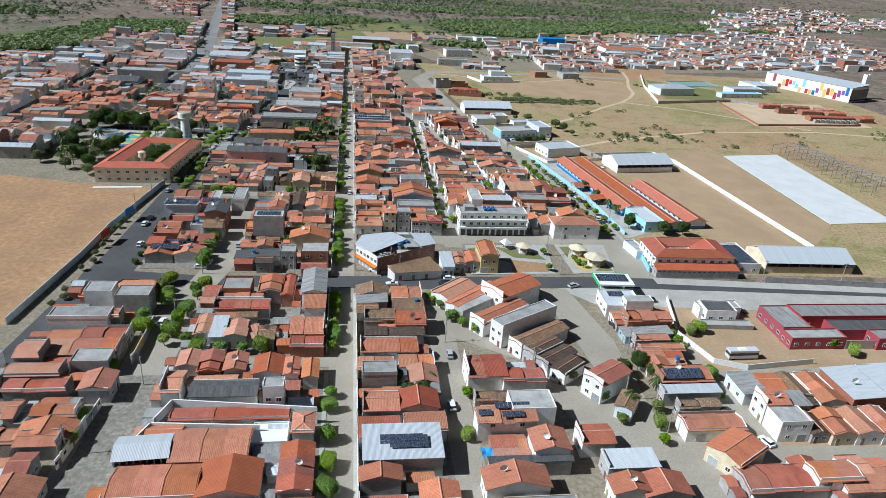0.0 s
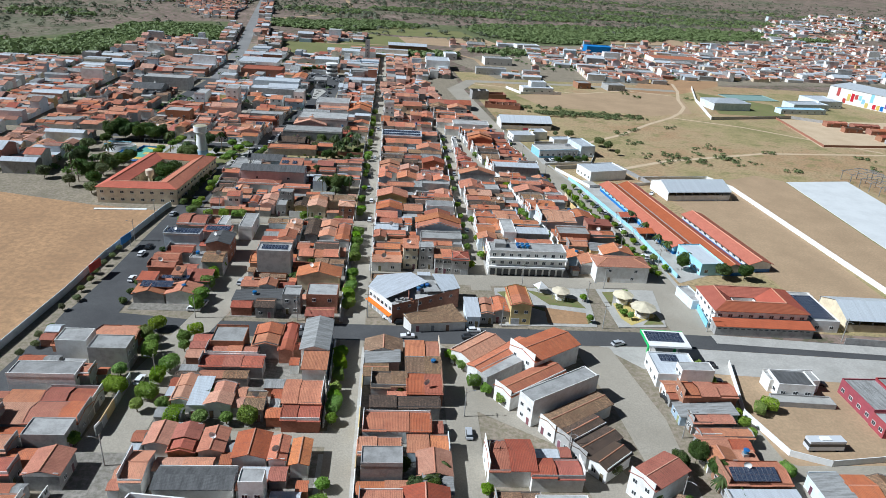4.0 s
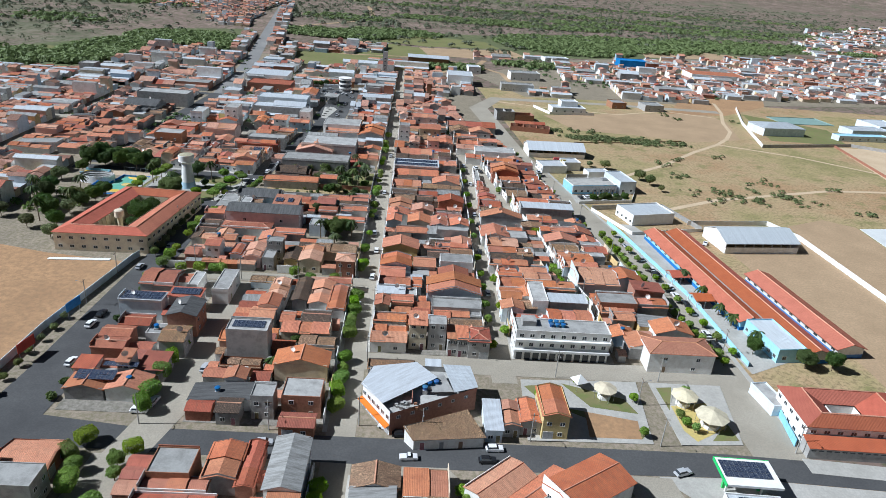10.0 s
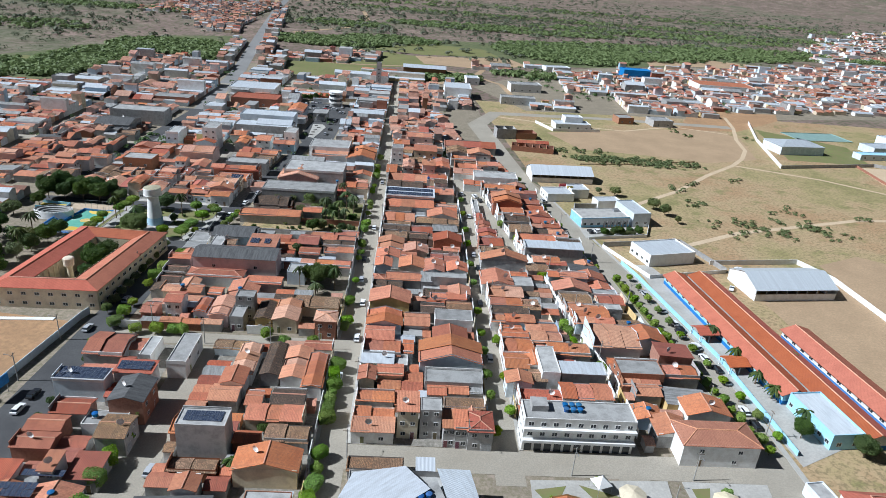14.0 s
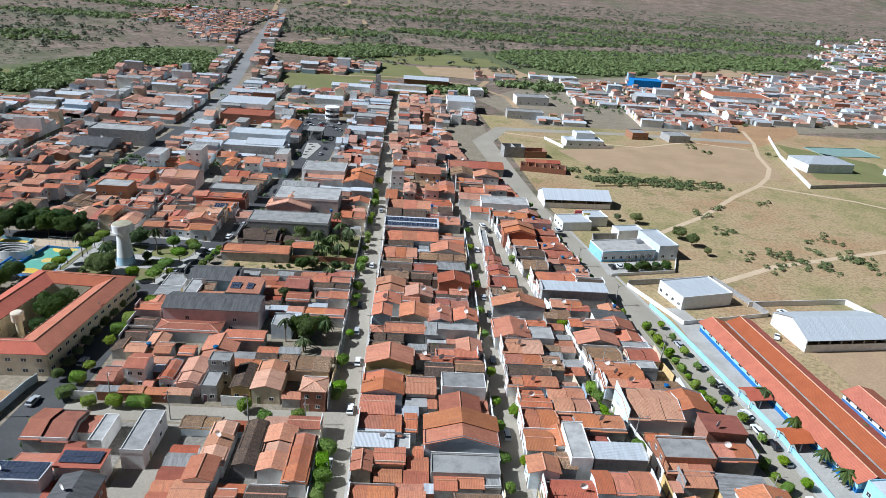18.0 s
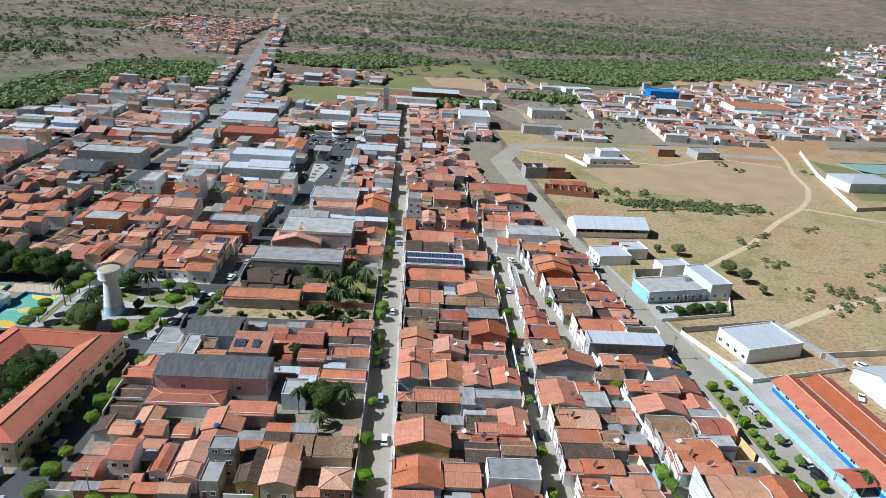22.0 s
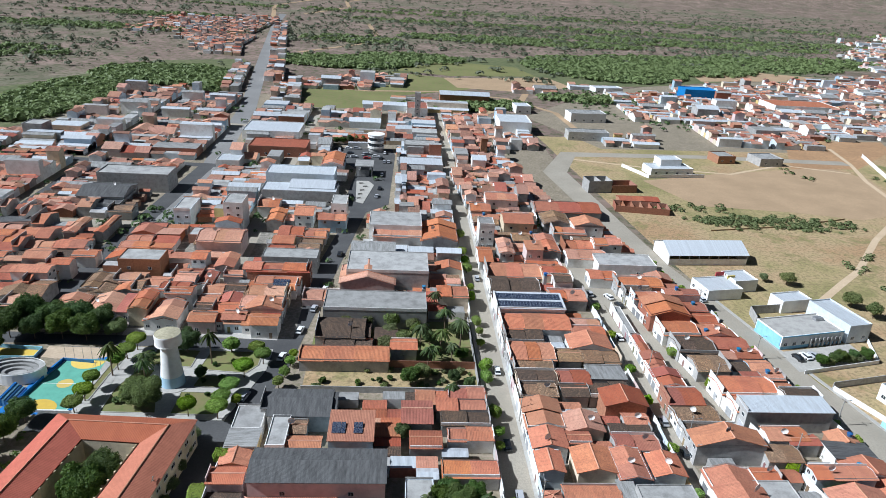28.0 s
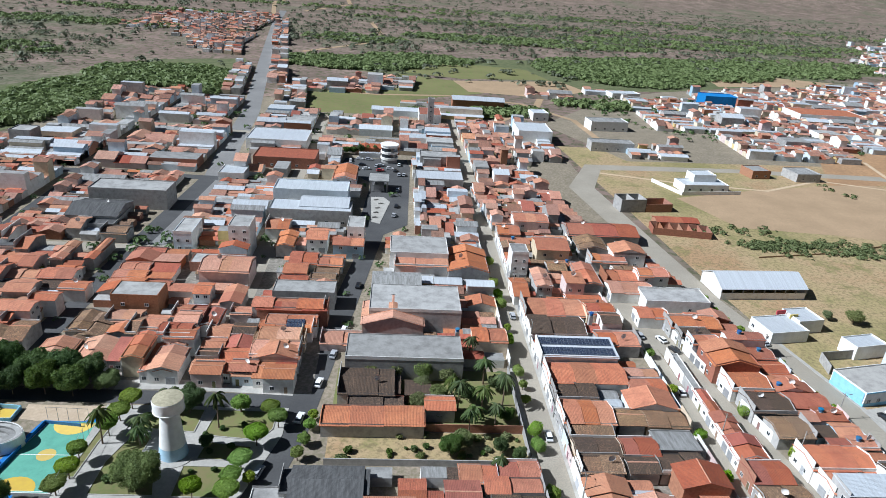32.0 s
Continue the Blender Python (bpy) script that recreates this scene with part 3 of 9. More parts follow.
def row(x0, x1, y0, y1, front, seed, wmin=5.0, wmax=8.0, det=2, grey=0.14, tall=0.12, yard=0.25, skew=None):
    """Houses side by side along y (front W or E) or along x (front S or N), filling the strip. skew: dx for each metre of y."""
    r = random.Random(seed)
    along_y = front in "WE"
    a, b = (y0, y1) if along_y else (x0, x1)
    p = a
    while p < b - 2.5:
        w = min(r.uniform(wmin, wmax), b - p)
        if b - p - w < 3:
            w = b - p
        depth = (x1 - x0) if along_y else (y1 - y0)
        d = depth * (r.uniform(0.6, 0.85) if r.random() < yard else r.uniform(0.92, 1.0))
        fl = 2 if r.random() < tall else 1
        h = 3.1 + 2.9 * (fl - 1) + r.uniform(-0.3, 0.7)
        u = r.random()
        sh = skew * (p + w / 2 - y0) if skew else 0.0
        if along_y:
            q = (x0 + sh, x0 + d + sh, p, p + w) if front == "W" else (x1 - d + sh, x1 + sh, p, p + w)
        else:
            q = (p, p + w, y0, y0 + d) if front == "S" else (p, p + w, y1 - d, y1)
        across, ridge = ("gy", "gx") if along_y else ("gx", "gy")
        gap = 0.04
        q = (q[0] + (0 if along_y else gap), q[1] - (0 if along_y else gap), q[2] + (gap if along_y else 0), q[3] - (gap if along_y else 0))
        if not free(q[0] + 0.5, q[1] - 0.5, q[2] + 0.3, q[3] - 0.3):
            p += w * 0.5
            continue
        if u < grey:
            k = r.random()
            if k < 0.5:
                house(*q, h + 0.4, "flat", 0, pick_wall(r), front, det, floors=fl)
            else:
                house(*q, h, "sh" + front, FIBRE if k < 0.85 else DARKSHEET, pick_wall(r), front, det, floors=fl)
        elif d > 11 and (d > 13 or r.random() < 0.55):
            # a front house and a lower wing behind it
            s = r.uniform(0.45, 0.62)
            wl = pick_wall(r)
            t1, t2 = pick_tile(r), pick_tile(r)
            if along_y:
                m = q[0] + (q[1] - q[0]) * (s if front == "W" else 1 - s)
                fa, ba = ((q[0], m), (m, q[1])) if front == "W" else ((m, q[1]), (q[0], m))
                house(*fa, q[2], q[3], h, ridge if r.random() < 0.72 else across, t1, wl, front, det, floors=fl)
                cut = r.uniform(0, 0.3) * (q[3] - q[2])
                house(*ba, q[2], q[3] - cut, h - 0.4 if fl == 1 else 3.2, ridge if r.random() < 0.6 else "shS" if r.random() < 0.5 else "shN", t2, wl, "", 1)
            else:
                m = q[2] + (q[3] - q[2]) * (s if front == "S" else 1 - s)
                fa, ba = ((q[2], m), (m, q[3])) if front == "S" else ((m, q[3]), (q[2], m))
                house(q[0], q[1], *fa, h, ridge if r.random() < 0.7 else across, t1, wl, front, det, floors=fl)
                house(q[0], q[1] - r.uniform(0, 0.3) * (q[1] - q[0]), *ba, h - 0.4 if fl == 1 else 3.2, ridge if r.random() < 0.6 else "shE", t2, wl, "", 1)
        else:
            house(*q, h, ridge if r.random() < 0.75 else across, pick_tile(r), pick_wall(r), front, det, floors=fl)
        if det >= 2 and r.random() < 0.4:
            water_tank((q[0] + q[1]) / 2 + r.uniform(-1, 1) * (q[1] - q[0]) * 0.3, (q[2] + q[3]) / 2, h + 0.55)
        p += w


def block(x0, x1, y0, y1, seed, det=2, **kw):
    """Two rows back to back, fronts to the streets on the west and east sides."""
    m = (x0 + x1) / 2
    row(x0, m - 0.15, y0, y1, "W", seed, det=det, **kw)
    row(m + 0.15, x1, y0, y1, "E", seed + 1, det=det, **kw)


# ---- plants ----
def leaf_cloud(mb, centre, radii, count, size, r, shell=0.55, flat=1.0, slot=0, box=0.0):
    """Leaf clumps, each a bent pair of faces, set through an uneven ball; box squares its sides."""
    for _ in range(count):
        d = Vector((r.gauss(0, 1), r.gauss(0, 1), r.gauss(0, 1))).normalized()
        k = shell + (1 - shell) * r.random() ** 0.5
        k *= 0.86 + (0.22 - 0.16 * box) * noise.noise(Vector(d) * 2.1 + Vector(centre))
        k /= max(abs(d.x), abs(d.y), abs(d.z)) ** box
        p = Vector(centre) + Vector((d.x * radii[0], d.y * radii[1], d.z * radii[2] * flat)) * k
        a = Vector((r.gauss(0, 1), r.gauss(0, 1), r.gauss(0, 0.7))).normalized()
        b = d.cross(a)
        b = b.normalized() if b.length > 0.05 else a.orthogonal().normalized()
        s = size * r.uniform(0.6, 1.35)
        lift = d * s * 0.35
        i = len(mb.v)
        mb.v += [tuple(p - a * s), tuple(p + b * s * 0.7 + lift), tuple(p + a * s), tuple(p - b * s * 0.7 + lift)]
        mb.f += [(i, i + 1, i + 2), (i, i + 2, i + 3)]
        mb.uv += [(0, 0), (1, 0), (1, 1), (0, 0), (1, 1), (0, 1)]
        mb.m += [slot, slot]
        mb.t += [0.0, 0.0]


def make_tree(name, label, height, crown, trunk, leaf, seed, count=420, size=0.3, boxy=0.0):
    r = random.Random(seed)
    e = thing(name, 0, 0, -50, 0, label, "tree", "trees of the town")
    tb = Mesh().tube([(0, 0, 0), (0.05, 0, trunk * 0.5), (0, 0.06, trunk), (0, 0, height * 0.75)], [0.16, 0.12, 0.1, 0.04], 7)
    for k in range(5):
        a = 2 * math.pi * k / 5 + r.random()
        tb.tube([(0, 0, trunk * 0.8), (math.cos(a) * crown[0] * 0.35, math.sin(a) * crown[1] * 0.35, trunk + (height - trunk) * 0.3), (math.cos(a) * crown[0] * 0.7, math.sin(a) * crown[1] * 0.7, trunk + (height - trunk) * 0.55)], [0.09, 0.06, 0.03], 5)
    part("trunk", tb, BARK, e)
    cb = Mesh()
    mid_ = trunk + (height - trunk) / 2
    leaf_cloud(cb, (0, 0, mid_), (crown[0], crown[1], (height - trunk) / 2), count, size, r, 0.9 if boxy else 0.5, box=boxy)
    for k in range(0 if boxy else 7):
        a = r.uniform(0, 6.28)
        leaf_cloud(cb, (math.cos(a) * crown[0] * 0.6, math.sin(a) * crown[1] * 0.6, mid_ + r.uniform(-0.25, 0.4) * (height - trunk)), (crown[0] * 0.42, crown[1] * 0.42, (height - trunk) * 0.26), count // 8, size, r, 0.4)
    part("crown", cb, leaf, e)
    return e


def make_palm(seed, height, label):
    r = random.Random(seed)
    e = thing("palm_tree", 0, 0, -50, 0, label, "palm", "palms of the town")
    part("trunk", Mesh().tube([(0, 0, 0), (0.1, 0, height * 0.4), (0.05, 0.1, height)], [0.22, 0.16, 0.13], 8), BARK, e)
    cb = Mesh()
    for k in range(18):
        a = 2 * math.pi * k / 18 + r.uniform(-0.15, 0.15)
        up = r.uniform(-0.2, 1.0)
        L = r.uniform(2.3, 3.0)
        pts = []
        for s in range(6):
            q = s / 5
            pts.append(Vector((0.05 + math.cos(a) * L * q, 0.1 + math.sin(a) * L * q, height + up * q * 1.6 - 2.2 * q * q)))
        side = Vector((-math.sin(a), math.cos(a), 0))
        for s in range(5):
            w0, w1 = 0.42 * math.sin(math.pi * (0.15 + 0.8 * s / 5)), 0.42 * math.sin(math.pi * (0.15 + 0.8 * (s + 1) / 5))
            for g in (-1, 1):
                dz = Vector((0, 0, -0.28))
                cb.face([pts[s], pts[s + 1], pts[s + 1] + g * side * w1 + dz, pts[s] + g * side * w0 + dz])
    part("fronds", cb, PALMLEAF, e)
    return e


FICUS = [make_tree("ficus_tree", "small street ficus with a rounded clipped crown", 3.3, (1.6, 1.6), 1.1, LEAF, 1, 1700, 0.15),
         make_tree("ficus_tree", "square-clipped street ficus with bright green leaves", 3.8, (1.6, 2.3), 0.9, LEAF, 2, 2800, 0.15, 0.75),
         make_tree("ficus_tree", "low flat-topped clipped ficus of the square", 4.7, (2.6, 2.4), 2.9, LEAF, 3, 4200, 0.18, 0.3)]
BIG = [make_tree("shade_tree", "broad dark green shade tree", 8.0, (4.2, 4.0), 2.2, LEAFDARK, 4, 6000, 0.2),
       make_tree("shade_tree", "tall uneven mango tree with a dark crown", 9.5, (4.0, 4.6), 2.5, LEAFDARK, 5, 6000, 0.2),
       make_tree("mesquite_tree", "sparse grey-green mesquite tree", 5.5, (3.3, 3.0), 1.6, LEAFDRY, 6, 1700, 0.2),
       make_tree("shade_tree", "very broad mid-green shade tree", 8.5, (6.0, 5.6), 2.2, LEAFMID, 12, 13000, 0.2)]
BUSH = [make_tree("garden_shrub", "low green garden shrub", 1.7, (1.2, 1.1), 0.2, LEAFDARK, 7, 260, 0.25),
        make_tree("field_shrub", "dry olive shrub of the open field", 1.9, (1.7, 1.5), 0.2, LEAFDRY, 8, 320, 0.3)]
PALM = [make_palm(9, 8.0, "coconut palm with drooping fronds"), make_palm(10, 4.5, "young palm with drooping fronds")]
tr = random.Random(77)


def plant(kind, x, y, s=1.0, z=0.0):
    q = s * tr.uniform(0.88, 1.14)
    m = pose(x, y, z, 0, 0, tr.uniform(0, 360)) @ Matrix.Diagonal((q, q, s * tr.uniform(0.9, 1.12), 1))
    ob = copy_thing(kind, m)
    ob.matrix_basis = m
    return ob


# ---- vehicles ----
def make_car(name, label, paint, kind="car"):
    e = thing(name, 0, 0, -60, 0, label, "car", "parked and standing cars")
    sec = [(-2.1, 0.45, 0.62), (-2.05, 0.35, 0.85), (-1.0, 0.3, 0.95), (1.2, 0.3, 0.95), (2.0, 0.35, 0.85), (2.1, 0.45, 0.6)]
    mb = Mesh()
    for (a, za, zb), (b, zc, zd) in zip(sec, sec[1:]):
        for g in (-1, 1):
            pts = [(a, g * 0.84, za), (b, g * 0.84, zc), (b, g * 0.8, zd), (a, g * 0.8, zb)]
            mb.face(pts if g < 0 else pts[::-1])
        mb.face([(a, -0.8, zb), (b, -0.8, zd), (b, 0.8, zd), (a, 0.8, zb)])
    mb.face([(-2.1, 0.84, 0.45), (-2.1, -0.84, 0.45), (-2.1, -0.8, 0.62), (-2.1, 0.8, 0.62)])
    mb.face([(2.1, -0.84, 0.45), (2.1, 0.84, 0.45), (2.1, 0.8, 0.6), (2.1, -0.8, 0.6)])
    part("body", mb, paint, e)
    lo, hi = (-1.75, 0.95), (-1.45, 0.35) if kind == "car" else (-0.2, 0.4)
    lo = (-1.75, 0.95) if kind == "car" else (-0.45, 0.95)
    gb = Mesh()
    for g in (-1, 1):
        pts = [(lo[0], g * 0.76, 0.93), (lo[1], g * 0.76, 0.93), (hi[1], g * 0.62, 1.42), (hi[0], g * 0.62, 1.42)]
        gb.face(pts if g < 0 else pts[::-1])
    gb.face([(lo[1], -0.76, 0.93), (lo[1], 0.76, 0.93), (hi[1], 0.62, 1.42), (hi[1], -0.62, 1.42)])
    gb.face([(lo[0], 0.76, 0.93), (lo[0], -0.76, 0.93), (hi[0], -0.62, 1.42), (hi[0], 0.62, 1.42)])
    part("glass", gb, GLASS, e, "dark car glass")
    part("car_roof", Mesh().box(hi[0] - 0.04, hi[1] + 0.04, -0.64, 0.64, 1.41, 1.47, 0, True), paint, e)
    wheel = Mesh().tube([(0, -0.1, 0), (0, 0.1, 0)], [0.32, 0.32], 12).data("wheel", RUBBER)
    for wx in (-1.3, 1.3):
        for wy in (-0.76, 0.76):
            w = new("wheel", wheel)
            w.parent = e
            w.matrix_basis = pose(wx, wy, 0.32)
    return e


def car_paint(name, c):
    m, nt, b = nodes(name, 0.28, 0.0, 0.5)
    b.inputs["Base Color"].default_value = (*c, 1)
    b.inputs["Coat Weight"].default_value = 0.5
    return m


CARS = [make_car("car", "small white hatchback car with dark glass", car_paint("white_car_paint", (0.8, 0.8, 0.8))),
        make_car("car", "silver-grey hatchback car standing in the street", car_paint("silver_car_paint", (0.45, 0.46, 0.48))),
        make_car("car", "black hatchback car standing in the street", car_paint("black_car_paint", (0.02, 0.02, 0.022))),
        make_car("car", "bright red hatchback car beside the trees", car_paint("red_car_paint", (0.5, 0.02, 0.02))),
        make_car("pickup_truck", "white pickup truck with an open bed", car_paint("white_pickup_paint", (0.75, 0.75, 0.76)), "pickup")]


def park(k, x, y, turn):
    copy_thing(CARS[k], pose(x, y, 0.11, 0, 0, turn))


# ---- lamp posts ----
def make_pole(label, h, arm):
    e = thing("street_lamp", 0, 0, -70, 0, label, "street lamp", "street lamps and poles")
    part("pole", Mesh().tube([(0, 0, 0), (0, 0, h)], [0.16, 0.10], 8), CONCRETE, e)
    part("crossarm", Mesh().box(-0.9, 0.9, -0.06, 0.06, h - 0.6, h - 0.48, 0, True), BARK, e)
    arm_part = part("arm", Mesh().tube([(0, 0, h - 1.4), (0.0, -arm * 0.6, h - 0.7), (0, -arm, h - 0.6)], [0.04, 0.04, 0.04], 6), STEEL, e)
    part("lamp_head", Mesh().box(-0.12, 0.12, -arm - 0.5, -arm + 0.05, h - 0.66, h - 0.54, 0, True), STEEL, arm_part)
    return e


POLE = make_pole("grey concrete utility pole with a street lamp", 8.5, 1.8)


def pole(x, y, turn=0):
    copy_thing(POLE, pose(x, y, 0, 0, 0, turn))


# ---- solar panels ----
def panels(x, y, z, nx, ny, tilt, turn=0.0, toward="S"):
    """An array of dark modules on a roof."""
    e = thing("solar_array", x, y, z, turn, "array of dark blue solar panels on a roof", "solar panels", "solar arrays")
    base = Mesh()
    base.face([(-0.5, -0.85, 0.06), (0.5, -0.85, 0.06), (0.5, 0.85, 0.06), (-0.5, 0.85, 0.06)], 0)
    base.box(-0.5, 0.5, -0.85, 0.85, 0.0, 0.055, 1, True)
    me = base.data("panel", [SOLAR, STEEL])
    rot = Euler((radians(tilt), 0, 0)).to_matrix().to_4x4() if toward == "S" else Euler((0, radians(tilt), 0)).to_matrix().to_4x4()
    for i in range(nx):
        for j in range(ny):
            p = new("panel", me)
            p.parent = e
            p.matrix_basis = rot @ Matrix.Translation(((i - (nx - 1) / 2) * 1.06, (j - (ny - 1) / 2) * 1.78, 0.12))
    return e


# ---- walls of yards ----
def yard_wall(name, pts, h, mat, label, thick=0.18, cap=None):
    e = thing(name, pts[0][0], pts[0][1], 0, 0, label, "wall")
    o = Vector((*pts[0], 0))
    for a, b in zip(pts, pts[1:]):
        A, B = Vector((*a, 0)) - o, Vector((*b, 0)) - o
        d = (B - A).normalized()
        n = Vector((-d.y, d.x, 0)) * thick / 2
        A, B = A - d * thick / 2, B + d * thick / 2 - d * 0.002
        mb = Mesh()
        up = Vector((0, 0, h))
        for p, q in ((A - n, B - n), (B - n, B + n), (B + n, A + n), (A + n, A - n)):
            mb.face([p, q, q + up, p + up])
        mb.face([A - n + up, B - n + up, B + n + up, A + n + up])
        part("panel", mb, mat, e)
    return e


# ---- shared forms for large buildings ----
def barrel(name, x0, x1, y0, y1, h, rise, turn, label, wallmat, roofmat, openings=0):
    """A hall with a low ridged sheet roof, its axis along local x."""
    cx, cy, hx, hy = (x0 + x1) / 2, (y0 + y1) / 2, (x1 - x0) / 2, (y1 - y0) / 2
    e = thing(name, cx, cy, 0, turn, label, "hall")
    n = 10
    arc = [(-hy - 0.5 + (2 * hy + 1.0) * k / n, h + rise * (1.08 * (1 - abs(2 * k / n - 1)) - 0.08 * (1 - abs(2 * k / n - 1)) ** 4)) for k in range(n + 1)]
    rb = Mesh()
    for (a, za), (b, zb) in zip(arc, arc[1:]):
        rb.slab([(-hx - 0.4, a, za), (hx + 0.4, a, za), (hx + 0.4, b, zb), (-hx - 0.4, b, zb)], 0.1)
    part("roof", rb, roofmat, e)
    for x, g in ((-hx, 1), (hx, -1)):
        wb = Mesh()
        prof = [(x, a * hy / (hy + 0.5), zz - 0.12) for a, zz in arc]
        wb.face(([(x, -hy, 0)] + prof + [(x, hy, 0)])[:: -g])
        part("end_wall", wb, wallmat, e)
    for y, g in ((-hy, 1), (hy, -1)):
        s = Mesh()
        pts = [(-hx, y, 0), (hx, y, 0), (hx, y, h * 0.62), (-hx, y, h * 0.62)]
        s.face(pts if g > 0 else pts[::-1])
        part("side_wall", s, wallmat, e)
        for k in range(9):
            x = -hx + 2 * hx * k / 8
            part("post", Mesh().box(x - 0.15, x + 0.15, y - 0.14, y + 0.14, h * 0.6, h - 0.02), CONCRETE, e)
    return e


def flat_block(name, x0, x1, y0, y1, h, mat, label, turn=0.0, roofmat=None, category="building", wins=(), ww=1.4, wh=1.2, z=0.0):
    """A box with parapets and a sunken roof; wins: (side, storeys, count)."""
    e = thing(name, (x0 + x1) / 2, (y0 + y1) / 2, z, turn, label, category)
    hx, hy, t = (x1 - x0) / 2, (y1 - y0) / 2, 0.18
    mb = Mesh()
    c = [(-hx, -hy), (hx, -hy), (hx, hy), (-hx, hy)]
    i = [(-hx + t, -hy + t), (hx - t, -hy + t), (hx - t, hy - t), (-hx + t, hy - t)]
    for k in range(4):
        j = (k + 1) % 4
        mb.face([(*c[k], 0), (*c[j], 0), (*c[j], h), (*c[k], h)])
        mb.face([(*c[k], h), (*c[j], h), (*i[j], h), (*i[k], h)])
        mb.face([(*i[j], h - 0.5), (*i[k], h - 0.5), (*i[k], h), (*i[j], h)])
    part("wall", mb, mat, e)
    part("roof", Mesh().face([(*p, h - 0.42) for p in i]), roofmat or SLABMAT, e)
    for side, fl, n in wins:
        half = hx if side in "NS" else hy
        for f in range(fl):
            for k in range(n):
                on_wall("window", window_mesh(ww, wh), e, side, hx, hy, -half + 2 * half * (k + 0.5) / n, 1.2 + 3.1 * f)
    return e


# ---- the ground ----
sheet("ground", rect(-4300, 4300, -600, 4600), LAND, 0.0, "dry brown land with green patches out to the horizon", "ground")


def hills():
    """Low dry hills that close the view on the far side of the plain."""
    mb = Mesh()

    def up(x, y):
        k = max(0.0, min(1.0, (y - 2300) / 1500))
        n = noise.noise(Vector((x / 900, y / 700, 0.3))) + 0.5 * noise.noise(Vector((x / 300, y / 260, 4.1)))
        return -1.0 + k * k * (3 - 2 * k) * (135 + 55 * n)

    for i in range(86):
        for j in range(22):
            x, y = -4300 + 100 * i, 2300 + 95 * j
            mb.face([(a, c, up(a, c)) for a, c in ((x, y), (x + 100, y), (x + 100, y + 95), (x, y + 95))])
    return tagged(part("backdrop_hills", mb, LAND), "dry scrub-covered hills on the horizon", "hills", "", "structure")


hills()
sheet("ground_east_town", [(100, 612), (250, 625), (480, 690), (760, 770), (790, 1120), (479, 1005), (333, 925), (221, 876), (150, 824), (64, 700)], YARD, 0.058, "bare dirt of the eastern quarter", "ground")
sheet("ground_town", [(-340, 20), (108, 20), (112, 330), (78, 430), (62, 560), (60, 690), (-120, 740), (-255, 755), (-262, 600), (-340, 590)], YARD, 0.03, "bare dirt of the town's yards and blocks", "ground")
sheet("ground_southeast", [(97, 20), (330, 20), (330, 168), (97, 176)], BAREEARTH, 0.037, "bare earth between the southern blocks", "ground")
sheet("sports_field", [(-230, 150), (-98, 150), (-92.5, 196), (-91.3, 220), (-85.5, 266), (-115, 270), (-200, 292)], SAND, 0.06, "bare orange sand sports field", "field")
sheet("field_east", [(108, 183), (440, 172), (440, 640), (62, 640), (80, 430)], DRYGRASS, 0.05, "dry yellow grass field with bare tracks", "field")
sheet("field_yard", [(150, 196), (186, 196), (186, 258), (183, 322), (142, 330), (150, 225)], BAREEARTH, 0.07, "bare ochre earth beside the school", "field")
sheet("field_bright", [(212, 582), (260, 588), (318, 640), (330, 668), (250, 660)], SAND, 0.07, "pale bare sand ground", "field")
sheet("field_lot", [(99, 124), (129, 126), (133, 160), (106, 163)], BAREEARTH, 0.07, "bare earth bus yard", "field")
for pts in ([(112, 215), (126, 222), (118, 300), (110, 330), (103, 330)],):
    sheet("pavement_school", pts, PAVE, 0.12, "pale concrete forecourt of the school", "pavement")
sheet("meadow", [(-120, 735), (-36, 760), (72, 840), (-43, 890), (-120, 800)], GREENGRASS, 0.06, "green meadow behind the town", "meadow")


def track(name, pts, w, mat, z, label):
    """A strip of even width along a line."""
    left, right = [], []
    for k, p in enumerate(pts):
        a, b = Vector(pts[max(k - 1, 0)]), Vector(pts[min(k + 1, len(pts) - 1)])
        d = (b - a).normalized()
        n = Vector((-d.y, d.x)) * w / 2
        left.append((p[0] + n.x, p[1] + n.y))
        right.append((p[0] - n.x, p[1] - n.y))
    mb = Mesh()
    for k in range(len(pts) - 1):
        q = [right[k], right[k + 1], left[k + 1], left[k]]
        mb.face([(*c, z) for c in q], 0, q)
    return tagged(part(name, mb, mat), label, "road", "", "structure")


for k, pts in enumerate(([(-345, 590), (-266, 604), (-232, 770), (-185, 880), (-196, 925), (-275, 885), (-312, 760), (-370, 660)],
                         [(-120, 905), (-40, 880), (60, 930), (140, 850), (230, 880), (340, 940), (560, 1090), (740, 1130), (700, 1220), (440, 1080), (200, 1060), (40, 1030), (-150, 980)],
                         [(-60, 704), (50, 712), (66, 770), (20, 742)])):
    sheet("ground_woods", pts, WOODFLOOR, 0.045, "green undergrowth of the woods along the stream", "ground")

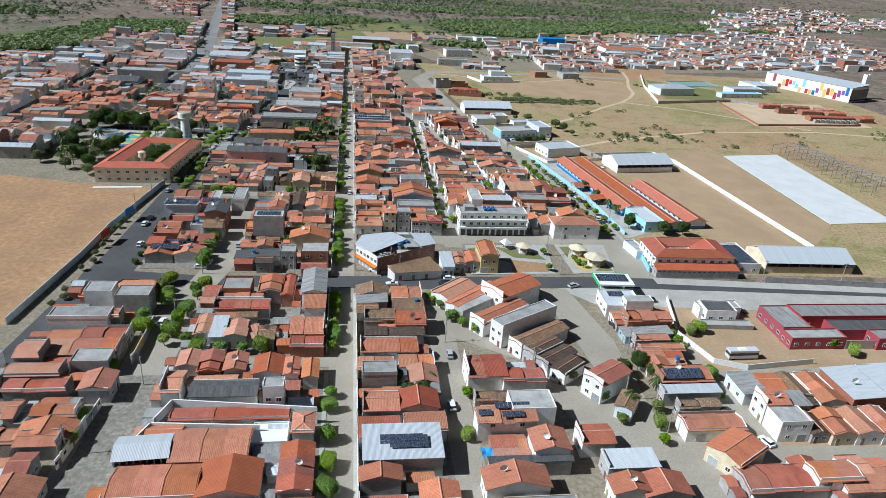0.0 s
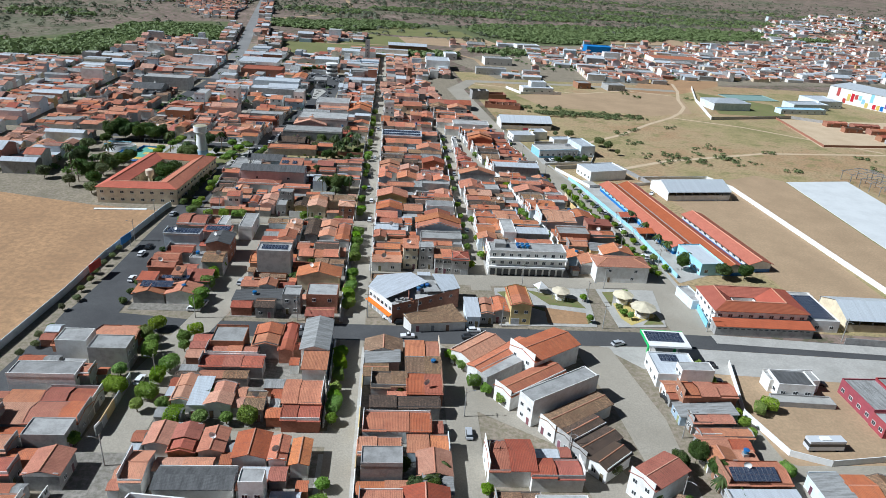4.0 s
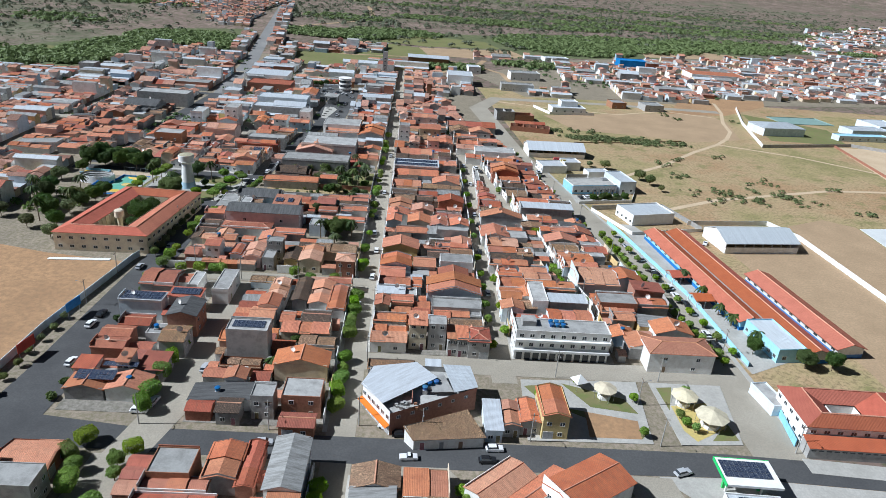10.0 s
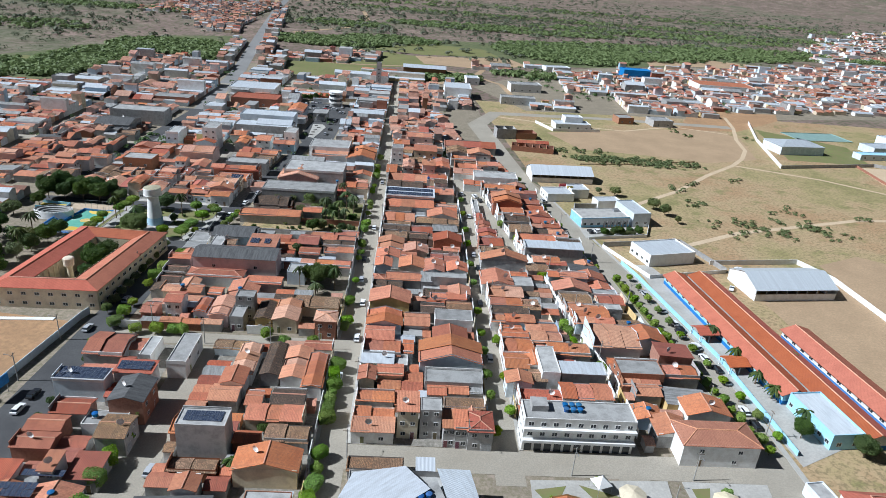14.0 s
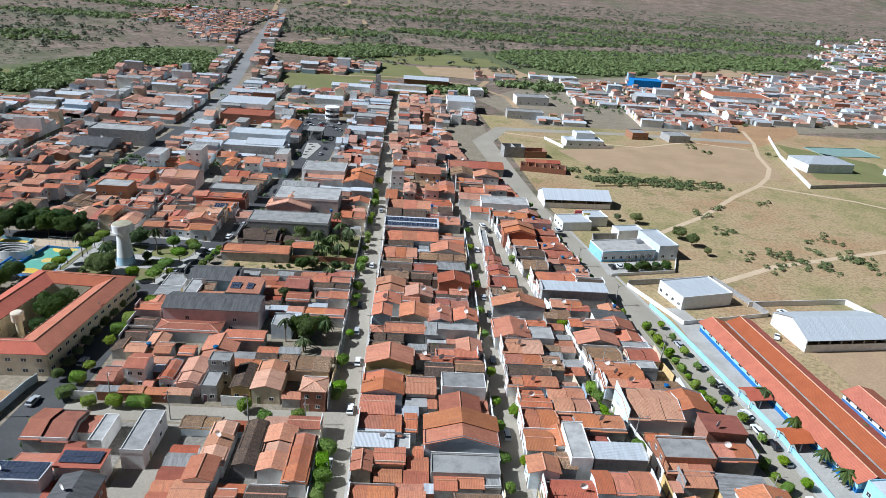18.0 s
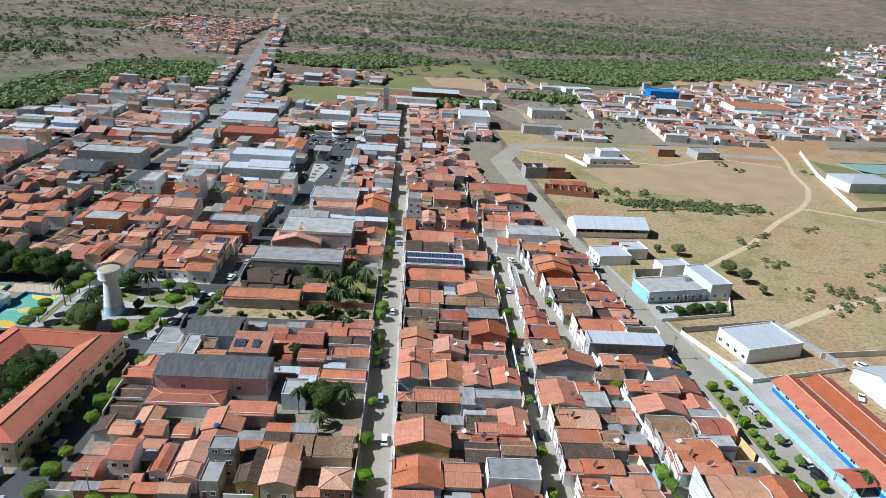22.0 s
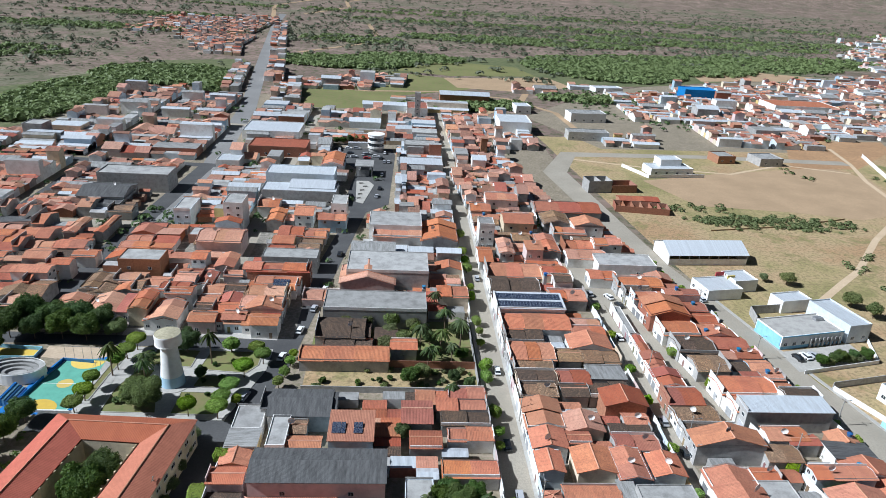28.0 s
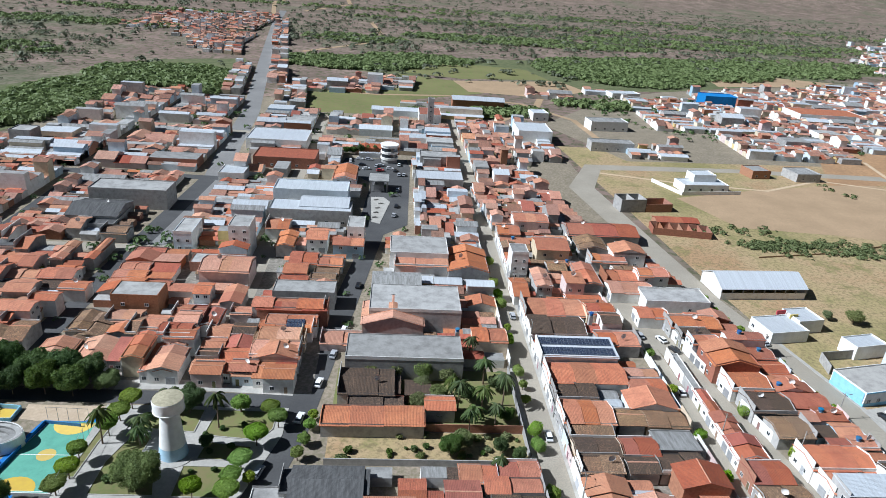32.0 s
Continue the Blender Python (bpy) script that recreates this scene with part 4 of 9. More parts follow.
sheet("meadow", [(-112, 700), (-34, 704), (-22, 752), (-60, 775), (-104, 772)], GREENGRASS, 0.064, "green meadow beside the northern houses", "meadow")
sheet("meadow", [(-48, 905), (20, 880), (110, 905), (96, 965), (20, 985), (-30, 970)], GREENGRASS, 0.066, "green pasture with lone trees behind the town", "meadow")
sheet("ground_ploughed", [(20, 815), (90, 806), (135, 850), (120, 900), (60, 880), (10, 868)], BAREEARTH, 0.068, "bare reddish field behind the town", "field")
sheet("ground_ploughed", [(300, 930), (420, 965), (480, 1010), (400, 1030), (310, 985)], BAREEARTH, 0.068, "bare reddish field behind the eastern quarter", "field")
sheet("meadow", [(-345, 640), (-290, 650), (-268, 700), (-330, 700)], GREENGRASS, 0.066, "bright green field at the town's edge", "meadow")
track("dirt_lane_north", [(-108, 786), (-60, 778), (0, 790), (60, 772), (92, 720), (96, 660)], 5, BAREEARTH, 0.112, "pale dirt lane past the meadow")
track("hill_track_far", [(-215, 1520), (-150, 1760), (-170, 1950), (-80, 2250)], 9, BAREEARTH, 0.12, "pale dirt track winding up the plain")

# ---- streets ----
sheet("road_highway", [(-88, 178), (-60, 173.5), (24, 171), (90, 172), (200, 164), (420, 140), (420, 149), (200, 173), (90, 180), (-50, 181), (-88, 186)], ASPHALT, 0.09, "worn grey asphalt highway", "road")
sheet("road_shoulder", [(80, 160), (200, 150), (420, 126), (420, 139.9), (200, 163.9), (90, 171.9), (70, 171.5)], PAVE, 0.088, "pale concrete shoulder of the highway", "road")
sheet("road_street_a", rect(-6.5, 0.3, 20, 700), COBBLE, 0.075, "street of pale stone setts", "road")
sheet("road_street_b", [(35, 205), (42, 205), (42, 264), (41, 296), (40.2, 319), (41, 347), (41.5, 371), (41, 392), (38.4, 433), (33, 480), (24, 540), (12, 690), (6, 690), (18, 530), (27, 478), (33.2, 432), (35.2, 400), (35, 372), (35.5, 320), (34.9, 280)], COBBLE, 0.078, "street of pale stone setts", "road")
sheet("road_street_c", [(71.5, 205), (72.4, 246), (67.9, 269), (65.3, 286), (62.7, 308), (57.5, 332), (56.2, 345), (52.7, 365), (49.4, 387), (46.4, 414), (44, 434), (37, 434), (40.5, 397), (45.1, 372), (49.3, 350), (52.2, 333), (56.9, 320), (58.7, 300), (61, 269), (64.5, 240), (64, 205)], COBBLE, 0.081, "street of pale stone setts", "road")
sheet("road_avenue_east", [(96, 178), (110, 178), (108, 260), (101, 305), (98.8, 323), (96.5, 337), (92.5, 348), (89.5, 365), (87, 379), (82, 406), (77, 430), (64, 555), (77, 590), (160, 598), (260, 596), (260, 606), (160, 606), (70, 600), (50, 555), (66, 430), (72, 404), (76, 380), (79, 353), (83.7, 325), (86.4, 304), (90.2, 283), (95.5, 260)], COBBLE, 0.084, "wide avenue of pale stone setts with planted strips", "road")
sheet("road_avenue_west", [(-97, 90), (-80, 90), (-71.5, 200), (-70.5, 310), (-61, 352), (-46, 478), (-36, 550), (-44, 552), (-53, 480), (-68.5, 362), (-79, 325), (-85.5, 200)], ASPHALT, 0.087, "dark asphalt avenue", "road")
sheet("road_street_d", [(-66, 40), (-54, 40), (-49, 155), (-41, 186), (-39, 256), (-49.5, 256), (-51, 186), (-59, 150)], COBBLE, 0.091, "street of pale stone setts", "road")
sheet("road_cross_one", rect(-72, 0, 256.8, 263), COBBLE, 0.093, "cross street of pale stone setts", "road")
sheet("road_cross_two", rect(-6, 110, 208.5, 216.8), COBBLE, 0.097, "cross street of pale stone setts", "road")
sheet("road_cross_three", [(-56, 124.5), (-5, 126.5), (-5, 132), (-55, 131)], COBBLE, 0.099, "cross street of pale stone setts", "road")
sheet("road_slanting", [(76, 60), (100, 60), (71, 101), (60, 121), (43, 140), (31, 158), (22, 171.5), (8, 171.5), (22, 150), (22, 60), (29, 60), (30, 140), (48, 127.5), (54, 102)], COBBLE, 0.102, "broad slanting street of pale stone setts", "road")
sheet("road_station", [(72, 60), (80, 60), (76, 105), (78, 138), (73, 171), (62, 171.5), (66, 140), (68, 112)], COBBLE, 0.1, "street of pale stone setts", "road")
sheet("road_station_east", [(97, 60), (105, 60), (101, 130), (99, 165), (93.5, 168), (95.5, 130)], COBBLE, 0.104, "street of pale stone setts", "road")
sheet("road_street_west", [(-66, 70), (-55, 70), (-50.4, 90), (-48, 107), (-48.2, 115), (-47, 137), (-47, 172), (-56, 172), (-57, 131), (-58.6, 124), (-59.9, 107), (-61.2, 92.3)], COBBLE, 0.109, "wide street of pale stone setts", "road")
sheet("road_bus_yard", [(98, 115.6), (150, 115.8), (200, 116), (200, 122.6), (104, 121.6), (98, 125)], COBBLE, 0.108, "street of pale stone setts", "road")
sheet("road_south_east", [(74, 82), (136, 81), (200, 80), (200, 88), (136, 88), (101, 90.2), (85, 93), (74, 96)], COBBLE, 0.106, "street of pale stone setts", "road")
sheet("road_square", [(-46, 478), (-36, 490), (-34, 575), (-36, 590), (-70, 588), (-72, 572), (-54, 545), (-57, 490), (-53, 478)], ASPHALT, 0.095, "dark asphalt market square", "road")
track("road_far", [(-133, 440), (-130, 545), (-136, 600), (-143, 690), (-180, 951), (-233, 1332), (-250, 1500)], 12.0, ROADGREY, 0.1, "grey road that leaves the town for the hills")
track("road_mid_west", [(-142, 372), (-138, 453), (-133, 540)], 8, ASPHALT, 0.101, "dark asphalt street")
sheet("pavement_tower", [(-112, 367.6), (-97, 368.4), (-66.6, 366.6), (-66.6, 369.4), (-82, 371), (-97, 372.6), (-112, 371.8)], PAVE, 0.14, "pale pavement before the row of houses", "pavement", 0.1)
track("road_tower", [(-150, 365.6), (-100, 364.8), (-66, 363.8)], 5.8, ASPHALT, 0.103, "dark asphalt street beside the square")
track("road_school_side", [(-118, 328), (-72, 326)], 8.5, ASPHALT, 0.096, "dark asphalt lane behind the school")
for k, (a, b) in enumerate((((-250, 455), (-70, 455)), ((-260, 545), (-75, 540)), ((-250, 640), (-20, 628)), ((-190, 380), (-195, 720)), ((-90, 375), (-92, 690)))):
    track("road_back_street", [a, b], 6.5, ASPHALT if k % 2 else COBBLE, 0.108 + 0.003 * k, "narrow street of the old town")
track("field_path", [(108, 378), (121, 399), (145, 420), (157, 430), (188, 465), (214, 490), (228, 508), (240, 530), (247, 560), (262, 600), (272, 640)], 2.8, PATHEARTH, 0.075, "pale trodden path through the field")
track("field_path_north", [(70, 585), (115, 572), (165, 565), (210, 590), (248, 577)], 2.2, PATHEARTH, 0.078, "pale trodden path through the field")
track("field_path_south", [(120, 345), (165, 372), (240, 400), (330, 410), (420, 395)], 3, PATHEARTH, 0.08, "pale trodden path through the field")
track("field_path_east", [(214, 490), (260, 470), (330, 415)], 2.4, PATHEARTH, 0.082, "pale trodden path through the field")
sheet("field_bare", [(200, 492), (238, 508), (252, 566), (240, 590), (150, 562), (105, 545), (120, 505), (170, 500)], BAREEARTH, 0.062, "reddish bare ground of the field", "field")
sheet("field_sandy", [(190.5, 206), (216.5, 232), (222, 344), (210, 352), (186, 340), (186.6, 262)], BAREEARTH, 0.064, "sandy ground beside the slab", "field")
sheet("site_earth", [(304, 505), (292, 423), (392, 430), (402, 512), (335, 505)], PATHEARTH, 0.076, "pale raw earth of the building site", "field")
track("hill_track", [(-240, 1335), (-300, 1700), (-200, 2200)], 8, BAREEARTH, 0.1, "pale dirt track on the hill")
track("hill_track_east", [(-150, 1000), (-60, 1150), (-90, 1400)], 7, BAREEARTH, 0.11, "pale dirt track on the hill")
track("dirt_lane", [(30, 700), (70, 760), (110, 900)], 6, BAREEARTH, 0.11, "pale dirt lane")

# pavements with kerbs along the sett streets
for x0, x1, y0, y1 in ((-7.6, -6.5, 182, 256.5), (-7.4, -6.5, 263.3, 480), (0, 1.1, 217, 480), (34.2, 35.1, 217, 372), (41.8, 42.8, 217, 268), (-7.6, -6.5, 60, 124), (0, 1.1, 60, 168)):
    sheet("pavement", rect(x0, x1, y0, y1), PAVE, 0.2, "narrow concrete pavement with a kerb", "pavement", 0.17)
for pts in ([(95.2, 217), (96.3, 217), (96.2, 260), (91.2, 283), (84.6, 325), (76.9, 380), (72.9, 404), (71.9, 404), (75.9, 380), (83.6, 325), (90.1, 283), (95.2, 260)], [(110, 183), (111.5, 183), (109.5, 262), (100.2, 322), (90.8, 365), (83.2, 406), (82, 406), (89.5, 365), (98.9, 322), (108, 261)]):
    sheet("pavement", pts, PAVE, 0.2, "narrow concrete pavement with a kerb", "pavement", 0.17)
for a, b, w in (((104.6, 222), (98.6, 258), 1.8), ((97.6, 263), (91.2, 316), 1.8)):
    t_ = track("median", [a, b], w, GREENGRASS, 0.24, "planted strip in the avenue")
    track("median_kerb", [a, b], w + 0.5, PAVE, 0.2, "pale concrete kerb of the planted strip")
sheet("pavement_highway", [(108, 174.5), (230, 163.5), (230, 168), (108, 179.5)], PAVE, 0.22, "pale concrete pavement beside the highway", "pavement", 0.2)

# cement and packed earth between the houses of the older blocks
for x0, x1, y0, y1 in ((-71, -51.5, 186, 256), (-40.5, -7.6, 183.5, 256), (-47, -7.6, 133, 170), (1.1, 34.2, 217, 380), (43, 64, 218, 318), (-60, -7.6, 64, 124), (1.1, 22, 64, 168), (-134, -62, 367.5, 452)):
    sheet("pavement_yards", rect(x0, x1, y0, y1), YARDCEMENT, 0.115, "cement and packed earth between the houses", "pavement")

# ---- the little squares by the highway ----
sheet("square_paving", [(41.5, 182), (72.5, 182.5), (75.5, 208.3), (43, 207)], PAVE, 0.2, "pale concrete paving of the playground square", "pavement", 0.17)
sheet("square_paving_east", [(79.5, 182.5), (95.3, 183.5), (99.5, 208.3), (79, 208.3)], PAVE, 0.2, "pale concrete paving of the kiosk square", "pavement", 0.17)
for pts in ([(43.5, 204), (51, 205.5), (47, 198)], [(54, 206), (70, 200), (72, 194), (60, 196)], [(80.5, 206), (85, 206.5), (81, 196)], [(88, 184.5), (95, 185), (94.5, 192)], [(50, 196), (58, 194), (72, 186), (70, 184)]):
    sheet("lawn", pts, GREENGRASS, 0.224, "worn green lawn of the square", "lawn")
sheet("sand_pit", [(57, 184), (70, 184), (71, 191), (58, 194)], SAND, 0.228, "sand play area of the square", "playground")
PALEYELLOW = plain_mat("yellow_floor_paint", (0.62, 0.50, 0.16), (0.50, 0.41, 0.16), 0.8)
sheet("painted_floor", [(82, 198), (92, 200), (94, 190), (84, 184), (82, 188)], PALEYELLOW, 0.228, "faded yellow painted floor of the kiosk square", "pavement")

KIOSKROOF = plain_mat("pale_kiosk_roof", (0.68, 0.60, 0.44), (0.52, 0.45, 0.33), 0.8)


def kiosk(x, y, r_, h, label):
    e = thing("kiosk", x, y, 0.2, tr.uniform(0, 45), label, "kiosk", "kiosks of the squares")
    n = 8
    rb = Mesh()
    for k in range(n):
        a, b = 2 * math.pi * k / n, 2 * math.pi * (k + 1) / n
        rb.slab([(r_ * math.cos(a), r_ * math.sin(a), h), (r_ * math.cos(b), r_ * math.sin(b), h), (0, 0, h + r_ * 0.35)], 0.12)
    part("roof", rb, KIOSKROOF, e)
    part("counter", Mesh().tube([(0, 0, 0), (0, 0, 1.1)], [r_ * 0.55, r_ * 0.55], 8), WALL[0], e)
    for k in range(n):
        a = 2 * math.pi * k / n
        part("post", Mesh().tube([(r_ * 0.85 * math.cos(a), r_ * 0.85 * math.sin(a), 0), (r_ * 0.85 * math.cos(a), r_ * 0.85 * math.sin(a), h)], [0.07, 0.07], 6), STEEL, e)
    return e


kiosk(85.5, 199, 3.6, 3.0, "eight-sided pale roofed kiosk")
kiosk(89.5, 190.5, 4.3, 3.2, "large eight-sided pale roofed kiosk")
kiosk(64.5, 200.5, 3.2, 3.0, "pale roofed kiosk beside the lawn")


def tent(x, y, s):
    e = thing("canopy_tent", x, y, 0.2, 20, "white peaked fabric canopy tent", "tent")
    rb = Mesh()
    for k in range(4):
        a, b = math.pi / 4 + math.pi / 2 * k, math.pi / 4 + math.pi / 2 * (k + 1)
        rb.slab([(s * math.cos(a), s * math.sin(a), 2.4), (s * math.cos(b), s * math.sin(b), 2.4), (0, 0, 4.2)], 0.03)
    part("canopy", rb, WHITE, e)
    for k in range(4):
        a = math.pi / 4 + math.pi / 2 * k
        part("leg", Mesh().tube([(s * 0.97 * math.cos(a), s * 0.97 * math.sin(a), 0), (s * 0.97 * math.cos(a), s * 0.97 * math.sin(a), 2.4)], [0.04, 0.04], 6), STEEL, e)


tent(58.5, 204.5, 2.6)


# ---- the three-storey building on the corner ----
def corner_block():
    x0, x1, y0, y1, H = 42.2, 69.4, 217.3, 224.6, 9.7
    TAKEN.append((x0 - 0.5, x1, y0, y1))
    hx, hy = (x1 - x0) / 2, (y1 - y0) / 2
    e = flat_block("apartment_building", x0, x1, y0, y1, H, WALL[0], "three-storey white building with shops below and long balcony bands", 0, SLABMAT, "building")
    for z, d in ((3.3, 1.1), (3.9, 0.05), (6.5, 0.9)):
        part("balcony_band", Mesh().box(-hx - 0.15, hx + 0.15, -hy - d, -hy - 0.003, z - 0.16, z + (0.55 if d > 0.5 else 0.1), 0, True), WHITE, e)
    for k in range(11):
        w, s = 1.75, -hx + 1.5 + (2 * hx - 3) * k / 10
        part("shop_door", Mesh().box(s - w / 2, s + w / 2, -hy - 0.05, -hy + 0.02, 0, 2.6), GLASS, e, "dark shop opening")
    for fl, zz in ((1, 4.5), (2, 7.4)):
        for k in range(9):
            on_wall("window", window_mesh(1.3, 1.2), e, "S", hx, hy, -hx + 1.6 + (2 * hx - 3.2) * k / 8, zz)
    for fl in range(3):
        for k in range(3):
            on_wall("window", window_mesh(1.2, 1.1), e, "W", hx, hy, -hy + 2 * hy * (k + 0.5) / 3, 1.3 + 3.1 * fl)
    part("stair_box", Mesh().box(-hx + 2, -hx + 6, -0.5, 3.2, H - 0.42, H + 1.2), WALL[2], e)
    for k in range(6):
        water_tank(x0 + 10.5 + 1.7 * (k % 3), y0 + 3.6 + 1.8 * (k // 3), H - 0.4 + 0.0)


corner_block()


# ---- the square school round a court ----
def ring_roof(e, outer, inner, h, rise, mat):
    n = len(outer)
    mid_ = [((a[0] + b[0]) / 2, (a[1] + b[1]) / 2) for a, b in zip(outer, inner)]
    for k in range(n):
        j = (k + 1) % n
        rb = Mesh()
        rb.slab([(*outer[k], h), (*outer[j], h), (*mid_[j], h + rise), (*mid_[k], h + rise)], 0.15)
        rb.slab([(*inner[j], h), (*inner[k], h), (*mid_[k], h + rise), (*mid_[j], h + rise)], 0.15)
        part("roof", rb, mat, e)
        part("ridge", Mesh().tube([(*mid_[k], h + rise), (*mid_[j], h + rise)], [0.2, 0.2], 5), TILE[4], e)


def ring_walls(e, outer, inner, h, mat, inset=0.45):
    def shrink(poly, d):
        cx, cy = sum(p[0] for p in poly) / 4, sum(p[1] for p in poly) / 4
        return [(p[0] - math.copysign(d, p[0] - cx), p[1] - math.copysign(d, p[1] - cy)) for p in poly]

    o, i = shrink(outer, inset), shrink(inner, -inset)
    for k in range(4):
        j = (k + 1) % 4
        part("outer_wall", Mesh().face([(*o[k], 0), (*o[j], 0), (*o[j], h), (*o[k], h)]), mat, e)
        part("court_wall", Mesh().face([(*i[j], 0), (*i[k], 0), (*i[k], h), (*i[j], h)]), mat, e)
    return o, i


def wall_windows(e, a, b, n, z, w=1.5, hh=1.1, name="window"):
    a, b = Vector((*a, 0)), Vector((*b, 0))
    d = b - a
    ang = math.degrees(math.atan2(d.y, d.x))
    for k in range(n):
        p = a + d * ((k + 0.5) / n)
        ob = new(name, window_mesh(w, hh))
        ob.parent = e
        ob.matrix_basis = pose(p.x, p.y, z, 0, 0, ang)


def square_school():
    cx, cy = -96.5, 300.5
    e = thing("school_building", cx, cy, 0, 0, "two-storey cream school with clay tile wings round a court", "school")
    outer = [(-17.2, -28.3), (15.4, -27.6), (20.2, 19.6), (-11.4, 21.2)]
    inner = [(-7.0, -20.6), (5.6, -20.2), (10.2, 11.4), (-2.6, 12.4)]
    ring_roof(e, outer, inner, 7.0, 1.7, TILE[5])
    o, i = ring_walls(e, outer, inner, 7.0, WALL[1])
    for z in (1.2, 4.4):
        wall_windows(e, o[0], o[1], 8, z)
        wall_windows(e, o[1], o[2], 13, z, 1.8)
        wall_windows(e, o[3], o[0], 13, z)
    for k in range(13):
        for s in (-6.2 + 0.115 * 2.45 * k, 5.0 + 0.145 * 2.45 * k):
            y = -19.4 + 2.45 * k
            part("gallery_post", Mesh().box(s - 0.18, s + 0.18, y - 0.18, y + 0.18, 0, 6.9), WALL[1], e)
    sheet("court_earth", [(cx - 6.8, cy - 20), (cx + 5, cy - 20), (cx + 9.6, cy + 11), (cx - 2.6, cy + 12)], YARD, 0.07, "shaded earth of the school court", "ground")
    t = thing("water_tower", -97.5, 290, 0, 0, "small round concrete water tank in the school court", "water tower")
    part("shaft", Mesh().tube([(0, 0, 0), (0, 0, 7)], [0.9, 0.9], 12), WALL[1], t)
    part("tank", Mesh().tube([(0, 0, 6.6), (0, 0, 6.8), (0, 0, 9.2), (0, 0, 9.5)], [1.0, 1.7, 1.7, 1.3], 14), WALL[1], t)
    plant(BIG[0], -94.5, 301, 1.1)
    plant(BIG[1], -92, 306, 0.95)
    plant(BIG[0], -94.5, 294, 0.6)
    for k in range(9):
        plant(BUSH[0], -100 + tr.uniform(0, 8), 282 + 3 * k, 0.9)


square_school()


# ---- the water tower and its garden ----
def big_tower():
    t = thing("water_tower", -89.8, 344.0, 0.32, 0, "tall white flared concrete water tower with a blue foot", "water tower")
    prof = [(0, 3.15), (2.9, 2.85), (6, 2.5), (11.3, 2.05), (11.8, 2.5), (12.2, 3.25), (14.9, 3.35), (15.2, 3.25)]
    part("shaft", Mesh().tube([(0, 0, z) for z, _ in prof[1:4]], [q for _, q in prof[1:4]], 72, 0, False), WHITE, t)
    part("foot", Mesh().tube([(0, 0, 0), (0, 0, 2.9)], [3.15, 2.86], 72, 0, False), plain_mat("pale_blue_foot", (0.42, 0.58, 0.72), (0.36, 0.5, 0.62), 0.8), t, "pale blue painted foot")
    part("tank", Mesh().tube([(0, 0, z) for z, _ in prof[3:]], [q for _, q in prof[3:]], 72, 0, False), WHITE, t)
    part("tank_lid", Mesh().tube([(0, 0, 15.1), (0, 0, 15.3), (0, 0, 15.6)], [3.25, 2.4, 0.3], 72), plain_mat("mossy_lid", (0.42, 0.38, 0.26), (0.25, 0.23, 0.15), 1.2), t, "mossy concrete lid")
    part("rim", Mesh().tube([(0, 0, 12.2), (0, 0, 12.4)], [3.4, 3.4], 72), WHITE, t)


big_tower()
sheet("garden", [(-110.4, 329.4), (-73, 328.6), (-66.8, 351), (-66.8, 361.4), (-111, 361.2)], PAVE, 0.2, "grey paved garden square", "pavement", 0.17)
for pts in ([(-86.6, 330.8), (-76, 330.6), (-73.6, 339.8), (-86.6, 340)], [(-84.4, 342.2), (-74, 342), (-73, 346.6), (-83.6, 348)],
            [(-85, 350.4), (-72, 349), (-69.4, 353), (-69.4, 359.8), (-84, 360)], [(-100.6, 352.6), (-87.4, 351.4), (-87, 360), (-99, 360.4)],
            [(-103.6, 331.2), (-90.2, 331), (-92.4, 339), (-96.8, 344), (-96.4, 349.8), (-101, 349.6), (-103.6, 341)], [(-110, 336), (-108.2, 336), (-107.6, 347), (-106.4, 356), (-108.6, 357)]):
    sheet("lawn", pts, GREENGRASS, 0.224, "dry green lawn bed of the garden", "lawn")
    e = thing("lawn_kerb", *pts[0], 0.2, 0, "low white concrete kerb round a lawn bed", "kerb", "kerbs of the garden")
    for p, q in zip(pts, pts[1:] + pts[:1]):
        d = Vector((q[0] - p[0], q[1] - p[1], 0)).normalized()
        n = Vector((-d.y, d.x, 0)) * 0.11
        P, Q = Vector((p[0] - pts[0][0], p[1] - pts[0][1], 0.16)), Vector((q[0] - pts[0][0], q[1] - pts[0][1], 0.16))
        part("kerb_stone", Mesh().slab([P - n, Q - n, Q + n, P + n], 0.16), PAVE, e)
e = thing("tower_plinth", -89.8, 344.0, 0.2, 0, "low round paved plinth of the water tower", "plinth")
part("plinth", Mesh().tube([(0, 0, 0), (0, 0, 0.12)], [4.9, 4.9], 40), PAVE, e)
COURTGREEN = plain_mat("court_green", (0.13, 0.42, 0.30), (0.10, 0.33, 0.24), 0.4)
sheet("sports_court", [(-126.5, 331.5), (-111.5, 331.5), (-109.5, 354.5), (-121.5, 354.5)], COURTGREEN, 0.12, "green painted concrete sports court", "court")
sheet("court_margin", [(-128, 330), (-110.2, 330), (-108, 356), (-123, 356)], DEEPBLUE, 0.09, "blue painted margin of the court", "court")
COURTYELLOW = plain_mat("court_yellow", (0.68, 0.52, 0.12), (0.6, 0.45, 0.12), 0.5)
for y, g in ((332, 1), (354, -1)):
    cx = -119 if g > 0 else -115.5
    sheet("court_area", [(cx + 4.6 * math.cos(a * math.pi / 10), y + g * 4.2 * math.sin(a * math.pi / 10)) for a in (range(11) if g > 0 else range(10, -1, -1))], COURTYELLOW, 0.126, "yellow painted goal area", "court")
